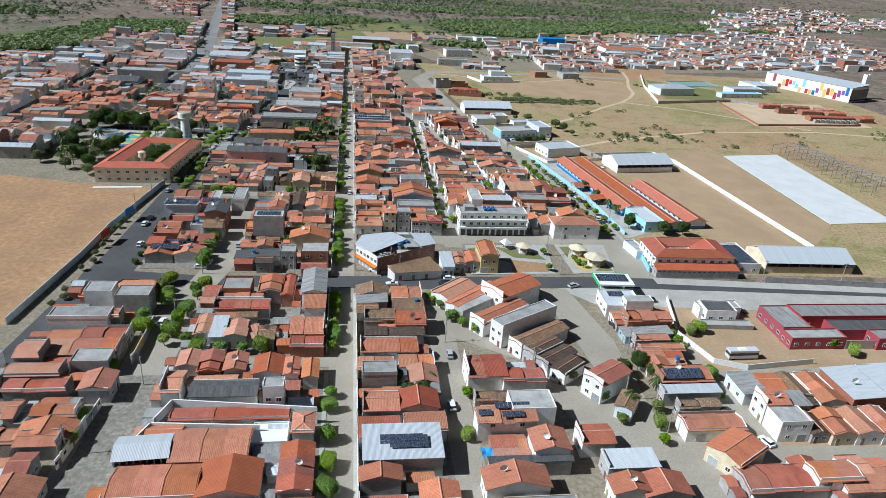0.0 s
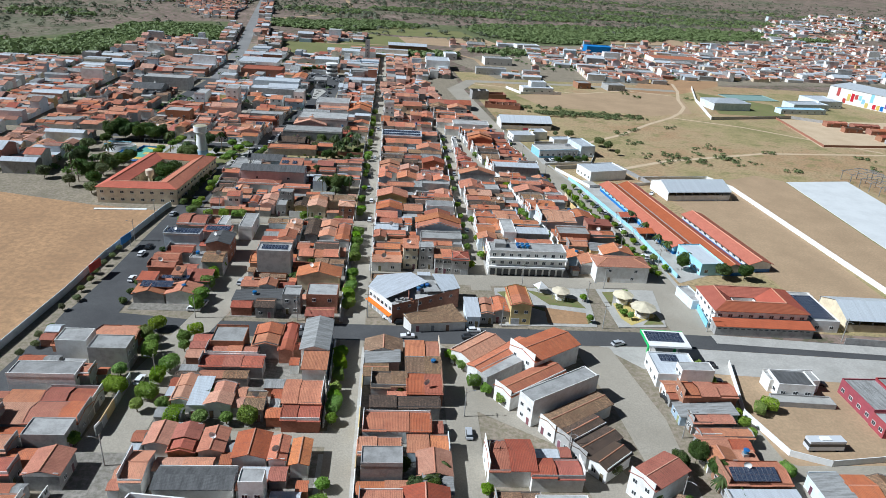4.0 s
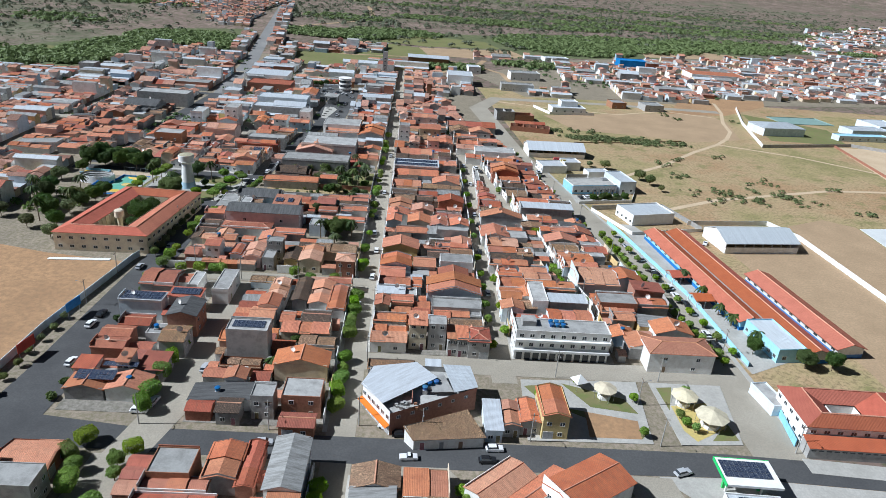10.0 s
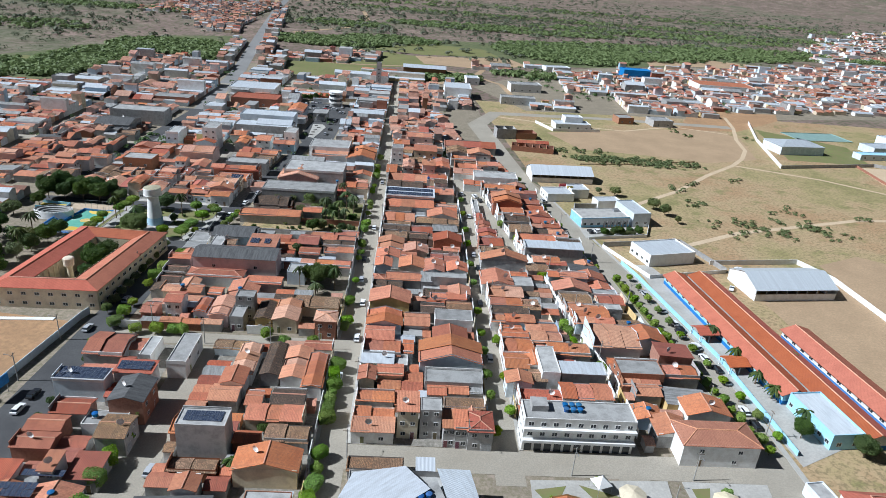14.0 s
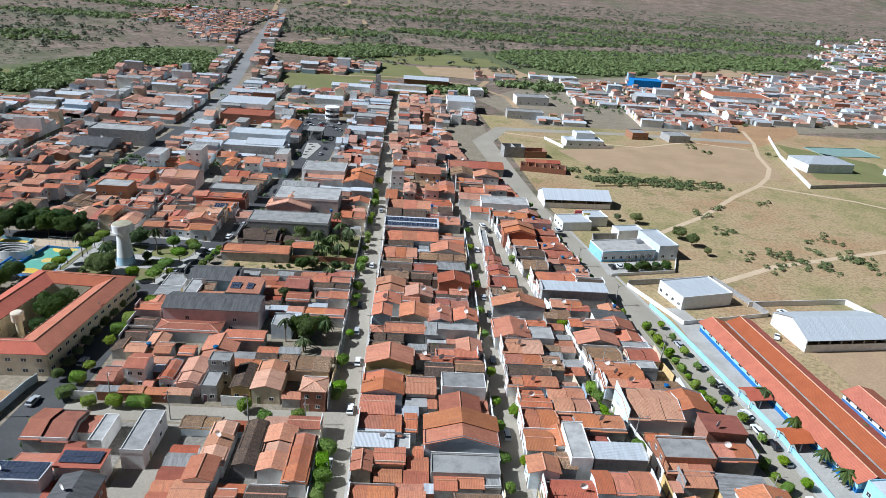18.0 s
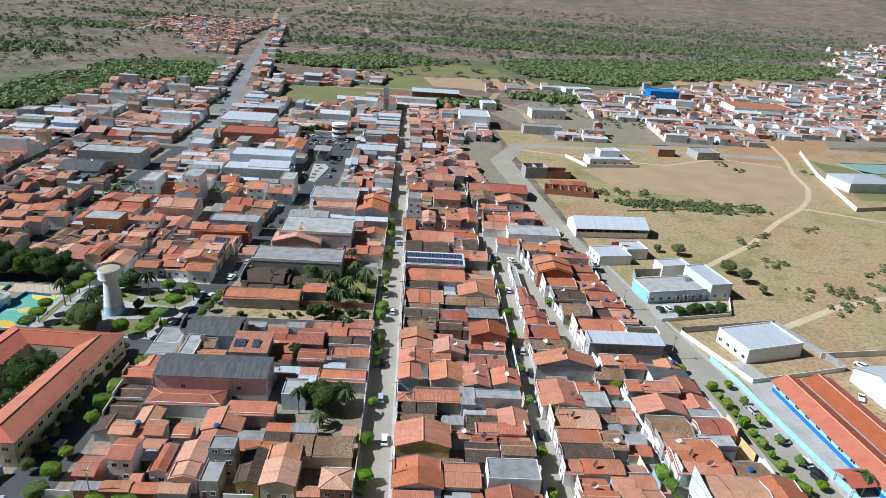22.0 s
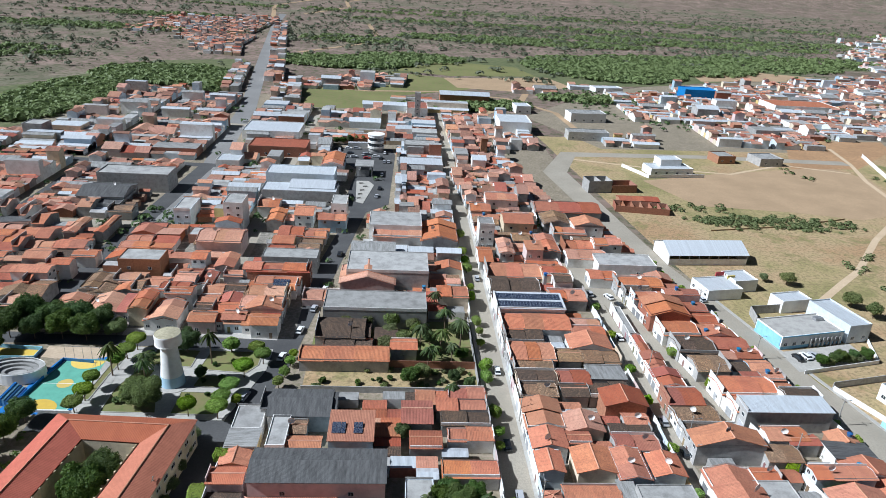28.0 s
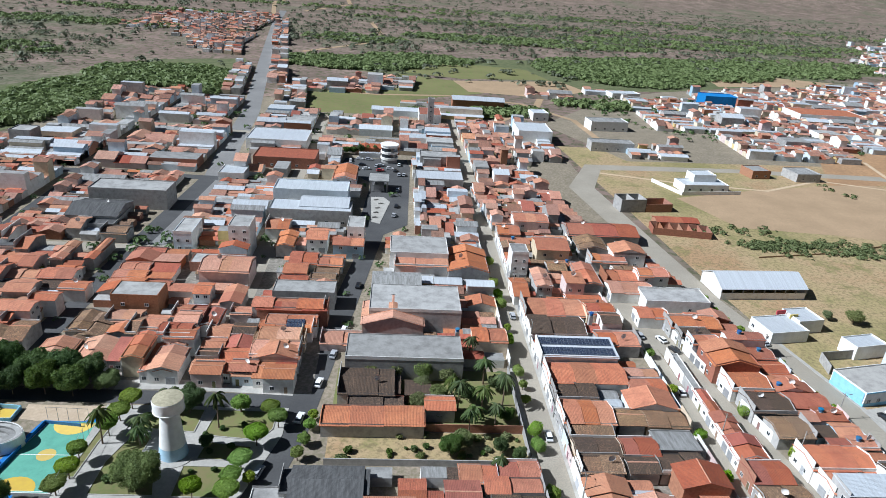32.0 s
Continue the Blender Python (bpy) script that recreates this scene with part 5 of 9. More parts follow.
sheet("court_circle", [(-117 + 2.0 * math.cos(a * math.pi / 8), 343 + 2.0 * math.sin(a * math.pi / 8)) for a in range(16)], COURTYELLOW, 0.126, "yellow painted centre circle", "court")
for a, b in (((-126, 332), (-111.8, 332)), ((-126, 332), (-121.6, 354)), ((-111.8, 332), (-109.8, 354)), ((-124, 343), (-110.8, 343))):
    track("court_line", [a, b], 0.15, WHITE, 0.13, "white painted court line")
for k in range(6):
    flat_block("bleacher", -127.9 + 0.55 * k + 0.004 * k, -127.35 + 0.55 * k, 333.2, 340, 0.4 * (6 - k), SKYBLUE if k % 2 else DEEPBLUE, "blue painted concrete bleacher step", -3, SKYBLUE if k % 2 else DEEPBLUE, "bleacher")


def round_stage():
    """Open-air theatre: a white oval outer wall round stepped seats."""
    e = thing("open_air_theatre", -130.6, 346.2, 0.1, 0, "white oval open-air theatre with stained stepped seats", "theatre")
    oval = [(math.cos(k * math.pi / 18), math.sin(k * math.pi / 18)) for k in range(36)]
    for k in range(36):
        (c0, s0), (c1, s1) = oval[k], oval[(k + 1) % 36]
        part("wall_panel", Mesh().face([(7.6 * c0, 4.6 * s0, 0), (7.6 * c1, 4.6 * s1, 0), (7.4 * c1, 4.4 * s1, 3.0), (7.4 * c0, 4.4 * s0, 3.0)]).face([(7.4 * c0, 4.4 * s0, 3.0), (7.4 * c1, 4.4 * s1, 3.0), (7.1 * c1, 4.1 * s1, 3.0), (7.1 * c0, 4.1 * s0, 3.0)]), WHITE, e)
    for n in range(4):
        q0, q1, z = 1 - 0.2 * n, 0.8 - 0.2 * n, 2.5 - 0.6 * n
        mb = Mesh()
        for k in range(36):
            (c0, s0), (c1, s1) = oval[k], oval[(k + 1) % 36]
            mb.face([(7.2 * q0 * c0, 4.2 * q0 * s0, z), (7.2 * q0 * c1, 4.2 * q0 * s1, z), (7.2 * q1 * c1, 4.2 * q1 * s1, z), (7.2 * q1 * c0, 4.2 * q1 * s0, z)])
            mb.face([(7.2 * q0 * c0, 4.2 * q0 * s0, z + 0.6), (7.2 * q0 * c1, 4.2 * q0 * s1, z + 0.6), (7.2 * q0 * c1, 4.2 * q0 * s1, z), (7.2 * q0 * c0, 4.2 * q0 * s0, z)])
        part("seat_step", mb, SLABMAT, e, "stained concrete seat step")
    part("stage_floor", Mesh().face([(1.5 * c, 0.9 * s, 0.68) for c, s in oval]), SLABMAT, e)


round_stage()
sheet("upper_court", [(-141.6, 354.2), (-130.6, 354.6), (-130.6, 358.6), (-141.8, 359.4)], COURTYELLOW, 0.12, "yellow painted small court behind a blue wall", "court")
yard_wall("court_wall", [(-142, 353.8), (-130.2, 354.2), (-130.2, 359), (-142, 360)], 1.1, SKYBLUE, "low sky-blue wall of the small court")
yard_wall("court_wall", [(-125.2, 331.2), (-122.2, 353.8), (-113.8, 352.8)], 1.0, DEEPBLUE, "low deep-blue wall of the sports court")
yard_wall("court_wall", [(-125, 331), (-110.6, 330.8)], 0.8, WHITE, "low white wall of the sports court")
e = thing("court_fence", 0, 0, 0, 0, "tall steel posts and rails of the court fence", "fence")
for x, y in [(-121.6 + 2.4 * k, 354.1 - 0.1 * k) for k in range(5)] + [(-110.6 + 0.22 * k, 352.4 - 3.0 * k) for k in range(8)]:
    part("post", Mesh().tube([(x, y, 0), (x, y, 4.6)], [0.05, 0.05], 5), STEEL, e)
part("rail", Mesh().tube([(-121.6, 354.1, 4.5), (-112, 353.7, 4.5)], [0.04, 0.04], 5), STEEL, e)
part("rail", Mesh().tube([(-110.6, 352.4, 4.5), (-109.06, 331.4, 4.5)], [0.04, 0.04], 5), STEEL, e)
PALESAND = patch_mat("pale_court_sand", (0.56, 0.45, 0.33), (0.46, 0.36, 0.25), (0.36, 0.28, 0.2), 0.2, amount=0.4)
sheet("sand_court", [(-129.4, 355.4), (-125, 354.6), (-114, 354.8), (-110, 357), (-110, 360.6), (-129.4, 360.8)], PALESAND, 0.1, "pale sand court", "court")
for x, y in ((-104.9, 361.2), (-106.0, 356.5), (-106.4, 351), (-71, 359.1), (-68.6, 355.2), (-72.4, 348.5), (-74.3, 340.8), (-75.2, 335.5), (-82.3, 331.5), (-75, 330.8), (-109.2, 337), (-109.8, 332.3), (-109.3, 342.2)):
    plant(FICUS[2], x + 0.4, y - 1.4, 1.0, 0.2)
plant(FICUS[0], -71.2, 334.7, 1.0, 0.2)
plant(FICUS[0], -78.2, 359.4, 1.5, 0.2)
for x, y in ((-60.6, 353.2), (-60.2, 357), (-62.1, 342.6), (-61.2, 347.5)):
    plant(FICUS[0], x, y, 1.0, 0.1)
for x, y, k, s in ((-94.2, 333.8, 3, 1.0), (-90.2, 358.6, 1, 0.85), (-94.8, 359.5, 0, 0.75), (-83.2, 346.4, 0, 0.5), (-118, 370.4, 0, 1.0), (-124.5, 371, 1, 1.0), (-131.5, 370, 0, 1.1), (-138.5, 371, 1, 1.05), (-135, 364.6, 0, 1.0), (-127.5, 365, 0, 1.05), (-120.5, 364.4, 0, 0.95), (-113.4, 367.6, 3, 0.55), (-142, 365, 1, 1.0), (-120, 320, 0, 0.9), (-122, 312, 1, 0.8), (-119, 327, 0, 0.8), (-126, 318, 2, 1.2)):
    plant(BIG[k], x, y, s)
for x, y, k in ((-82.1, 353.3, 0), (-106.5, 347, 0), (-99.2, 351, 1), (-98, 346.5, 1), (-129, 327, 0), (-134, 322, 1)):
    plant(PALM[k], x, y, 1.15, 0.15)
for x, y, q in ((-99, 356, 0.8), (-94, 356.4, 0.9), (-81, 352.4, 0.6), (-76, 353.4, 0.9), (-77.6, 346, 0.8), (-79.5, 338.6, 0.7), (-84.4, 338, 0.5), (-82, 344.4, 0.6), (-91.4, 354.6, 0.6), (-98.4, 341.8, 0.9), (-101, 335, 0.8)):
    plant(BUSH[0], x, y, q, 0.2)


# ---- the long school with blue walls ----
def long_school():
    e = thing("school_building", 123, 270, 0, 6.7, "long low school with orange tile roofs and sky-blue walls", "school")
    TAKEN.append((107, 160, 218, 320))
    for x0, x1, y0, y1, w in ((-7.4, 0.1, -29, 45.8, SKYBLUE), (2.7, 10.6, -48.5, 45.8, WALL[0]), (15.2, 24.0, -46, 5.5, WALL[0])):
        hx, hy, cx, cy = (x1 - x0) / 2, (y1 - y0) / 2, (x0 + x1) / 2, (y0 + y1) / 2
        wb = Mesh()
        for p, q in (((x0, y0), (x1, y0)), ((x1, y0), (x1, y1)), ((x1, y1), (x0, y1)), ((x0, y1), (x0, y0))):
            wb.face([(*p, 1.4), (*q, 1.4), (*q, 3.6), (*p, 3.6)])
        part("wall", wb, w, e)
        bb = Mesh()
        for p, q in (((x0, y0), (x1, y0)), ((x1, y0), (x1, y1)), ((x1, y1), (x0, y1)), ((x0, y1), (x0, y0))):
            bb.face([(*p, 0), (*q, 0), (*q, 1.4), (*p, 1.4)])
        part("wall_base", bb, DEEPBLUE, e, "deep blue painted wall base")
        for g in (0, 1):
            gb = Mesh()
            y = y0 if g == 0 else y1
            tri = [(x0, y, 3.6), (x1, y, 3.6), (cx, y, 5.0)]
            gb.face(tri if g == 0 else tri[::-1])
            part("gable", gb, w, e)
        a, d, X0, X1 = cx, 0.3, x0 - 0.9, x1 + 0.9
        rb = Mesh().slab([(X1, y0 - 0.5, 3.4), (X1, y1 + 0.5, 3.4), (a, y1 + 0.5, 5.1), (a, y0 - 0.5, 5.1)], 0.15)
        part("roof", rb, TILE[5], e)
        rb = Mesh().slab([(X0, y1 + 0.5, 3.4), (X0, y0 - 0.5, 3.4), (a, y0 - 0.5, 5.1), (a, y1 + 0.5, 5.1)], 0.15)
        part("roof", rb, TILE[5], e)
        part("ridge", Mesh().tube([(a, y0 - 0.5, 5.1), (a, y1 + 0.5, 5.1)], [0.2, 0.2], 5), TILE[4], e)
        n = int((y1 - y0) / 4.2)
        for k in range(n):
            for x, ang in ((x0, -90), (x1, 90)):
                ob = new("window", window_mesh(1.8, 1.0))
                ob.parent = e
                ob.matrix_basis = pose(x, y0 + (y1 - y0) * (k + 0.5) / n, 1.7, 0, 0, ang)
    part("gutter_roof", Mesh().box(1.1, 1.7, -29, 45, 3.2, 3.35, 0, True), CONCRETE, e)
    for y in (-11.5, 6.5):
        rb = Mesh().slab([(-15.5, y - 3.2, 3.0), (-8.4, y - 3.2, 3.0), (-8.4, y, 4.1), (-15.5, y, 4.1)], 0.12)
        rb.slab([(-8.4, y + 3.2, 3.0), (-15.5, y + 3.2, 3.0), (-15.5, y, 4.1), (-8.4, y, 4.1)], 0.12)
        part("porch_roof", rb, TILE[5], e)
        for xx in (-15, -11.8):
            for yy in (y - 2.8, y + 2.8):
                part("porch_post", Mesh().box(xx - 0.12, xx + 0.12, yy - 0.12, yy + 0.12, 0, 3.1), WHITE, e)
    flat_block("school_hall", 121.2, 130.4, 222.2, 240.2, 4.9, SKYBLUE, "flat-roofed annex with a white sheet roof and blue walls", 6.7, WHITESHEET, "building", (("W", 1, 6), ("S", 1, 2)))


long_school()
yard_wall("school_wall", [(112.5, 219), (110.2, 262), (101, 318), (98, 330)], 1.7, SKYBLUE, "sky-blue painted wall of the school")
yard_wall("field_wall", [(183, 324), (186.2, 260), (189, 205)], 2.2, WHITE, "long whitewashed field wall")
yard_wall("field_wall", [(136, 334), (176, 340), (183, 324)], 2.2, WHITE, "long whitewashed field wall")
barrel("sports_hall", 139.4, 172.8, 305.6, 324, 4.6, 3.4, 7.4, "sports hall with a low ridged white sheet roof", WALL[0], WHITESHEET)
barrel("warehouse", 155, 190.5, 183.2, 199, 4.4, 3.2, -2, "open hall with low ridged white roof and cream end walls", WALL[1], WHITESHEET)
for x, y in ((117, 226), (130, 219.5), (138, 219)):
    plant(BIG[0], x, y, 0.75)
for x, y, k in ((114.5, 262, 1), (116, 250, 1), (117.5, 243, 1), (113, 275, 1), (120.5, 232, 1), (133, 262, 1)):
    plant(PALM[k], x, y, 1.0)


def patio_house():
    e = thing("civic_building", 125.6, 191.4, 0, -2.0, "white civic building with an orange tile roof round a small patio", "building")
    outer = [(-15.6, -8.4), (15.6, -8.4), (15.6, 8.6), (-15.6, 8.6)]
    inner = [(-6.8, -2.4), (1.6, -2.4), (1.6, 1.6), (-6.8, 1.6)]
    ring_roof(e, outer, inner, 6.6, 2.2, TILE[5])
    o, i = ring_walls(e, outer, inner, 6.6, WALL[0], 0.5)
    for z in (1.3, 4.3):
        wall_windows(e, o[0], o[1], 9, z)
        wall_windows(e, o[3], o[0], 5, z)
    rb = Mesh().slab([(-16, -12.4, 3.3), (16, -12.4, 3.3), (16, -8.2, 4.2), (-16, -8.2, 4.2)], 0.14)
    part("lean_to_roof", rb, TILE[5], e)
    part("lean_to_wall", Mesh().box(-15.8, 15.8, -12.1, -8.2, 0, 3.3), WALL[2], e)
    for k in range(16):
        part("vent", Mesh().box(-15.3 + 1.9 * k, -14.1 + 1.9 * k, -12.15, -12.09, 2.3, 2.6), GLASS, e, "dark wall vent")
    TAKEN.append((108, 150, 176, 208))


patio_house()
flat_block("civic_annex", 142.6, 152.2, 183, 203, 4.2, WALL[0], "low white annex with a solar roof", -2, SLABMAT, "building", (("S", 1, 2),))
panels(147.4, 192.8, 3.85, 8, 9, 0, -2)
yard_wall("yard_wall", [(150, 176), (200, 170.5)], 2.4, WALL[2], "grey plastered yard wall")
yard_wall("yard_wall", [(108.5, 184), (112, 206)], 2.2, SKYBLUE, "blue and white painted yard wall")
flat_block("store_house", 107.5, 112, 196, 206.5, 3.4, WALL[7], "pale blue small store", 8)


# ---- halls along the planted avenue ----
flat_block("warehouse", 106.6, 128, 331.4, 345.6, 5.2, WHITE, "white warehouse with a flat sheet roof", 16, WHITESHEET, "warehouse", (("W", 1, 4),))
yard_wall("yard_wall", [(94.5, 346), (106, 318), (140, 327)], 1.6, WALL[0], "pale yard wall with a railing")
yard_wall("yard_wall", [(95, 347), (131, 355), (140, 327)], 2.2, WALL[2], "grey plastered yard wall")


def clinic():
    e = flat_block("clinic_building", 88.4, 112.2, 369.8, 381.8, 4.8, WHITE, "white and blue clinic with flat roofs and a raised wing", 12, CONCRETE, "building", (("S", 1, 7), ("W", 1, 4)))
    part("blue_band", Mesh().box(-11.95, 11.95, -6.05, 6.05, 0, 1.1), SKYBLUE, e, "sky-blue wall band")
    part("fascia", Mesh().box(-11.96, 11.96, -6.12, -6.004, 4.4, 4.8, 0, True), SKYBLUE, e, "sky-blue fascia")
    part("entrance_panel", Mesh().box(-12.1, -11.96, -5.6, 5.6, 1.2, 4.4, 0, True), SKYBLUE, e, "sky-blue entrance panel")
    for k in range(8):
        part("fin", Mesh().box(-1 + 1.6 * k, -0.4 + 1.6 * k, -6.6, -6.13, 0, 3.2, 0), WALL[2], e, "grey concrete fin")
    part("roof_unit", Mesh().box(7.5, 10.5, 1.5, 3.2, 4.4, 5.4), STEEL, e)
    flat_block("clinic_wing", 112.8, 121.6, 373, 391, 6.6, WALL[7], "pale blue clinic wing with a sheet roof", 12, ZINC, "building", (("S", 1, 2),))
    flat_block("clinic_wing", 102.4, 114.6, 393, 399.6, 4.8, WHITE, "white clinic annex with a sheet roof", 12, WHITESHEET, "building")
    yard_wall("clinic_wall", [(90, 383.5), (91.5, 391), (110.5, 394)], 3.2, WALL[2], "grey plastered wall of the clinic court")


clinic()
yard_wall("yard_wall", [(90.5, 354), (118, 360.5), (124, 376)], 1.4, WHITE, "white clinic yard wall")
flat_block("shop", 79, 93, 401, 412, 4.2, WHITE, "white shop with a sheet roof and coloured signs", 10, WHITESHEET, "shop", (("W", 1, 3),))
flat_block("shop", 92.4, 102, 408, 417, 4.8, WHITE, "white shop hall with a pale sheet roof", 10, WHITESHEET, "shop")
flat_block("sign_panel", 88, 91.5, 413, 413.4, 5.6, REDPAINT, "red plain sign panel beside the shop", 10, REDPAINT, "sign")
flat_block("sign_panel", 91.7, 94.8, 411, 411.4, 5.2, COURTYELLOW, "yellow plain sign panel beside the shop", 10, COURTYELLOW, "sign")
barrel("storage_shed", 76.5, 110, 431.5, 446.5, 4.4, 3.4, 4, "long white shed with a low ridged pale sheet roof", WALL[0], WHITESHEET)
for k in range(14):
    plant(BIG[2] if k % 3 else BIG[0], 99 + 1.3 * k + tr.uniform(-1, 1), 358.4 + 0.33 * k + tr.uniform(-0.6, 0.8), 0.5)
for x, y, s in ((118, 415, 1.0), (133, 398, 1.1), (136, 390, 1.0), (139, 380, 0.7), (110, 418, 0.6)):
    plant(BIG[2], x, y, s)


# ---- unfinished houses in the field ----
def ruin(x, y, sx, sy, h, turn, label, mat, rooms):
    e = thing("unfinished_house", x, y, 0, turn, label, "house")
    for p, q in (((0, 0), (sx, 0)), ((sx, 0), (sx, sy)), ((sx, sy), (0, sy)), ((0, sy), (0, 0))):
        d = Vector((q[0] - p[0], q[1] - p[1], 0)).normalized()
        n = Vector((-d.y, d.x, 0)) * 0.2
        mb = Mesh()
        a, b = Vector((*p, 0)), Vector((*q, 0))
        up = Vector((0, 0, h))
        for s, t in ((a, b), (b, b + n), (b + n, a + n), (a + n, a)):
            mb.face([s, t, t + up, s + up])
        mb.face([a + up, b + up, b + n + up, a + n + up])
        part("wall", mb, mat, e)
    for k in range(1, rooms):
        part("partition", Mesh().box(sx * k / rooms - 0.1, sx * k / rooms + 0.1, 0.25, sy - 0.25, 0, h - 0.05), mat, e)


ruin(67, 519, 13, 9, 6.5, 8, "unfinished grey two-storey shell with no roof", WALL[2], 2)
ruin(80, 520.5, 14, 9, 4.2, 8, "roofless raw brick house shell", WALL[6], 1)
ruin(73.5, 492, 26, 9, 3.2, -8, "long roofless raw brick house with many rooms", WALL[6], 6)
house(78, 98, 500, 507, 3.4, "gx", 1, 6, "", 1)
yard_wall("trench_bank", [(112, 470), (150, 478), (190, 492)], 0.7, BAREEARTH, "low earth bank in the field")

# ---- the compound at the field's edge ----
flat_block("pavilion", 263, 292, 529, 548, 5.8, WALL[7], "pale pavilion with a blue-grey roof", 8, ZINC, "building", (("S", 1, 6),))
house(261, 294, 528, 549, 6.0, "hip", ZINC, WALL[7], "", 1, 2.2, "pale pavilion with a blue-grey hipped sheet roof", 1, "pavilion_hall", 0, 8)
yard_wall("compound_wall", [(245, 490), (262, 560), (283, 620)], 2.4, WHITE, "long whitewashed compound wall")
yard_wall("compound_wall", [(245, 490), (318, 509), (392, 470)], 2.2, WALL[2], "long grey compound wall")
sheet("compound_lawn", [(262, 512), (318, 512), (330, 560), (280, 600)], GREENGRASS, 0.08, "green lawn of the compound", "lawn")
flat_block("school_pool", 300, 345, 575, 600, 0.5, plain_mat("green_court", (0.30, 0.42, 0.38), (0.25, 0.36, 0.33), 0.3), "fenced green sports court", 8, plain_mat("worn_court", (0.26, 0.36, 0.33), (0.2, 0.29, 0.26), 0.3), "court")
for x0, x1, y0, y1, h, rf in ((338, 372, 545, 560, 5, ZINC), (318, 360, 528, 536, 4, SKYBLUE), (368, 392, 560, 585, 6, WHITESHEET)):
    flat_block("campus_building", x0, x1, y0, y1, h, WALL[7], "pale campus building with a flat sheet roof", 8, rf, "building", (("S", 1, 6),))
for k, (x0, x1, y0, y1, t) in enumerate(((334, 350, 486, 492, 0), (352, 372, 480, 487, 1), (356, 374, 466, 473, 0), (338, 352, 470, 475, 3), (350, 388, 446, 453, 1), (376, 392, 462, 470, 0), (376, 390, 474, 482, 4), (392, 404, 446, 456, 0))):
    house(x0, x1, y0, y1, 3.6, "gx", t, 6, "S", 1, label="raw brick house of the building site with tile roof")
for k in range(9):
    flat_block("site_bay", 350.5 + 4.2 * k, 353.9 + 4.2 * k, 440.5, 443.5, 2.6, WALL[2], "grey block-built bay of the building site", 0, SLABMAT, "shed")
yard_wall("site_wall", [(304, 505), (294, 424), (384, 434)], 1.6, WALL[6], "low raw brick site wall")


def colour_hall():
    e = thing("college_building", 437, 571, 0, -64, "long white hall with panels in bright colours", "building")
    hx, hy, h = 42, 15, 13
    part("wall", Mesh().box(-hx, hx, -hy, hy, 0, h), WHITE, e)
    part("roof", Mesh().slab([(-hx - 0.5, -hy - 0.5, h + 0.2), (hx + 0.5, -hy - 0.5, h + 0.2), (hx + 0.5, hy + 0.5, h + 1.6), (-hx - 0.5, hy + 0.5, h + 1.6)], 0.15), WHITESHEET, e)
    cr = random.Random(5)
    cols = [REDPAINT, COURTYELLOW, DEEPBLUE, SKYBLUE, plain_mat("purple_paint", (0.25, 0.10, 0.35), (0.2, 0.08, 0.28), 0.5), WHITE]
    for k in range(24):
        z0 = cr.choice((0.5, 3, 5.5))
        part("colour_panel", Mesh().box(-hx + 1 + 3.4 * k, -hx + 3.8 + 3.4 * k, -hy - 0.12, -hy - 0.002, z0, z0 + cr.choice((4, 6, 7)), 0, True), cr.choice(cols), e)
    part("front_glass", Mesh().box(hx + 0.003, hx + 0.1, -hy, hy, 1, h - 2), GLASS, e)


colour_hall()
flat_block("reservoir_tower", 470, 475, 548, 553, 22, WHITE, "slim white reservoir tower", 0, CONCRETE, "tower")

# ---- concrete slab and steel frame in the field ----
sheet("slab", [(222.6, 342), (261.5, 348), (253, 237), (217.5, 233.6)][::-1], plain_mat("fresh_concrete", (0.62, 0.63, 0.62), (0.53, 0.54, 0.53), 0.1), 0.3, "large pale fresh concrete slab", "slab", 0.28)


def steel_frame():
    e = thing("steel_frame", 275, 315, 0, 6, "pale steel frame of an unfinished hall", "frame")
    for k in range(12):
        y = -40 + 7.2 * k
        for x in (-10, 0, 10):
            part("post", Mesh().box(x - 0.15, x + 0.15, y - 0.15, y + 0.15, 0, 5.2), STEEL, e)
        part("beam", Mesh().tube([(-11, y, 5.0), (0, y, 6.6), (11, y, 5.0)], [0.16, 0.16, 0.16], 5), STEEL, e)
    for j in range(9):
        x = -10.5 + 21 * j / 8
        z = 5.15 + 1.6 * (1 - abs(x) / 10.5)
        part("purlin", Mesh().tube([(x, -41, z), (x, 40, z)], [0.1, 0.1], 4), STEEL, e)


steel_frame()


# ---- filling station ----
def station():
    e = thing("filling_station", 88, 167.5, 0, -3, "white filling station canopy with green edge and solar panels", "filling station")
    part("canopy", Mesh().box(-6.2, 6.2, -4.0, 4.6, 5.0, 5.6, 0, True), WHITE, e)
    part("edge", Mesh().box(-6.35, -6.2, -4.1, 4.7, 4.9, 5.7, 0, True), GREENPAINT, e, "green canopy edge")
    part("edge", Mesh().box(-6.2, 6.2, 4.6, 4.75, 4.9, 5.7, 0, True), GREENPAINT, e, "green canopy edge")
    for x in (-4, 4):
        part("column", Mesh().box(x - 0.2, x + 0.2, -0.2, 0.2, 0, 5.0), WHITE, e)
        part("pump", Mesh().box(x - 0.5, x + 0.5, 0.9, 1.5, 0.1, 1.9), GREENPAINT, e)
    panels(87.6, 168.6, 5.6, 10, 3, 0, -3)
    flat_block("station_shop", 80.5, 92.5, 151.5, 162.5, 4.4, WHITE, "white station shop with a flat roof", -3, WHITESHEET, "shop", (("S", 1, 3), ("W", 1, 3)))
    panels(86, 160, 4.0, 5, 2, 0, -3)
    TAKEN.append((80, 95, 150, 175))


station()

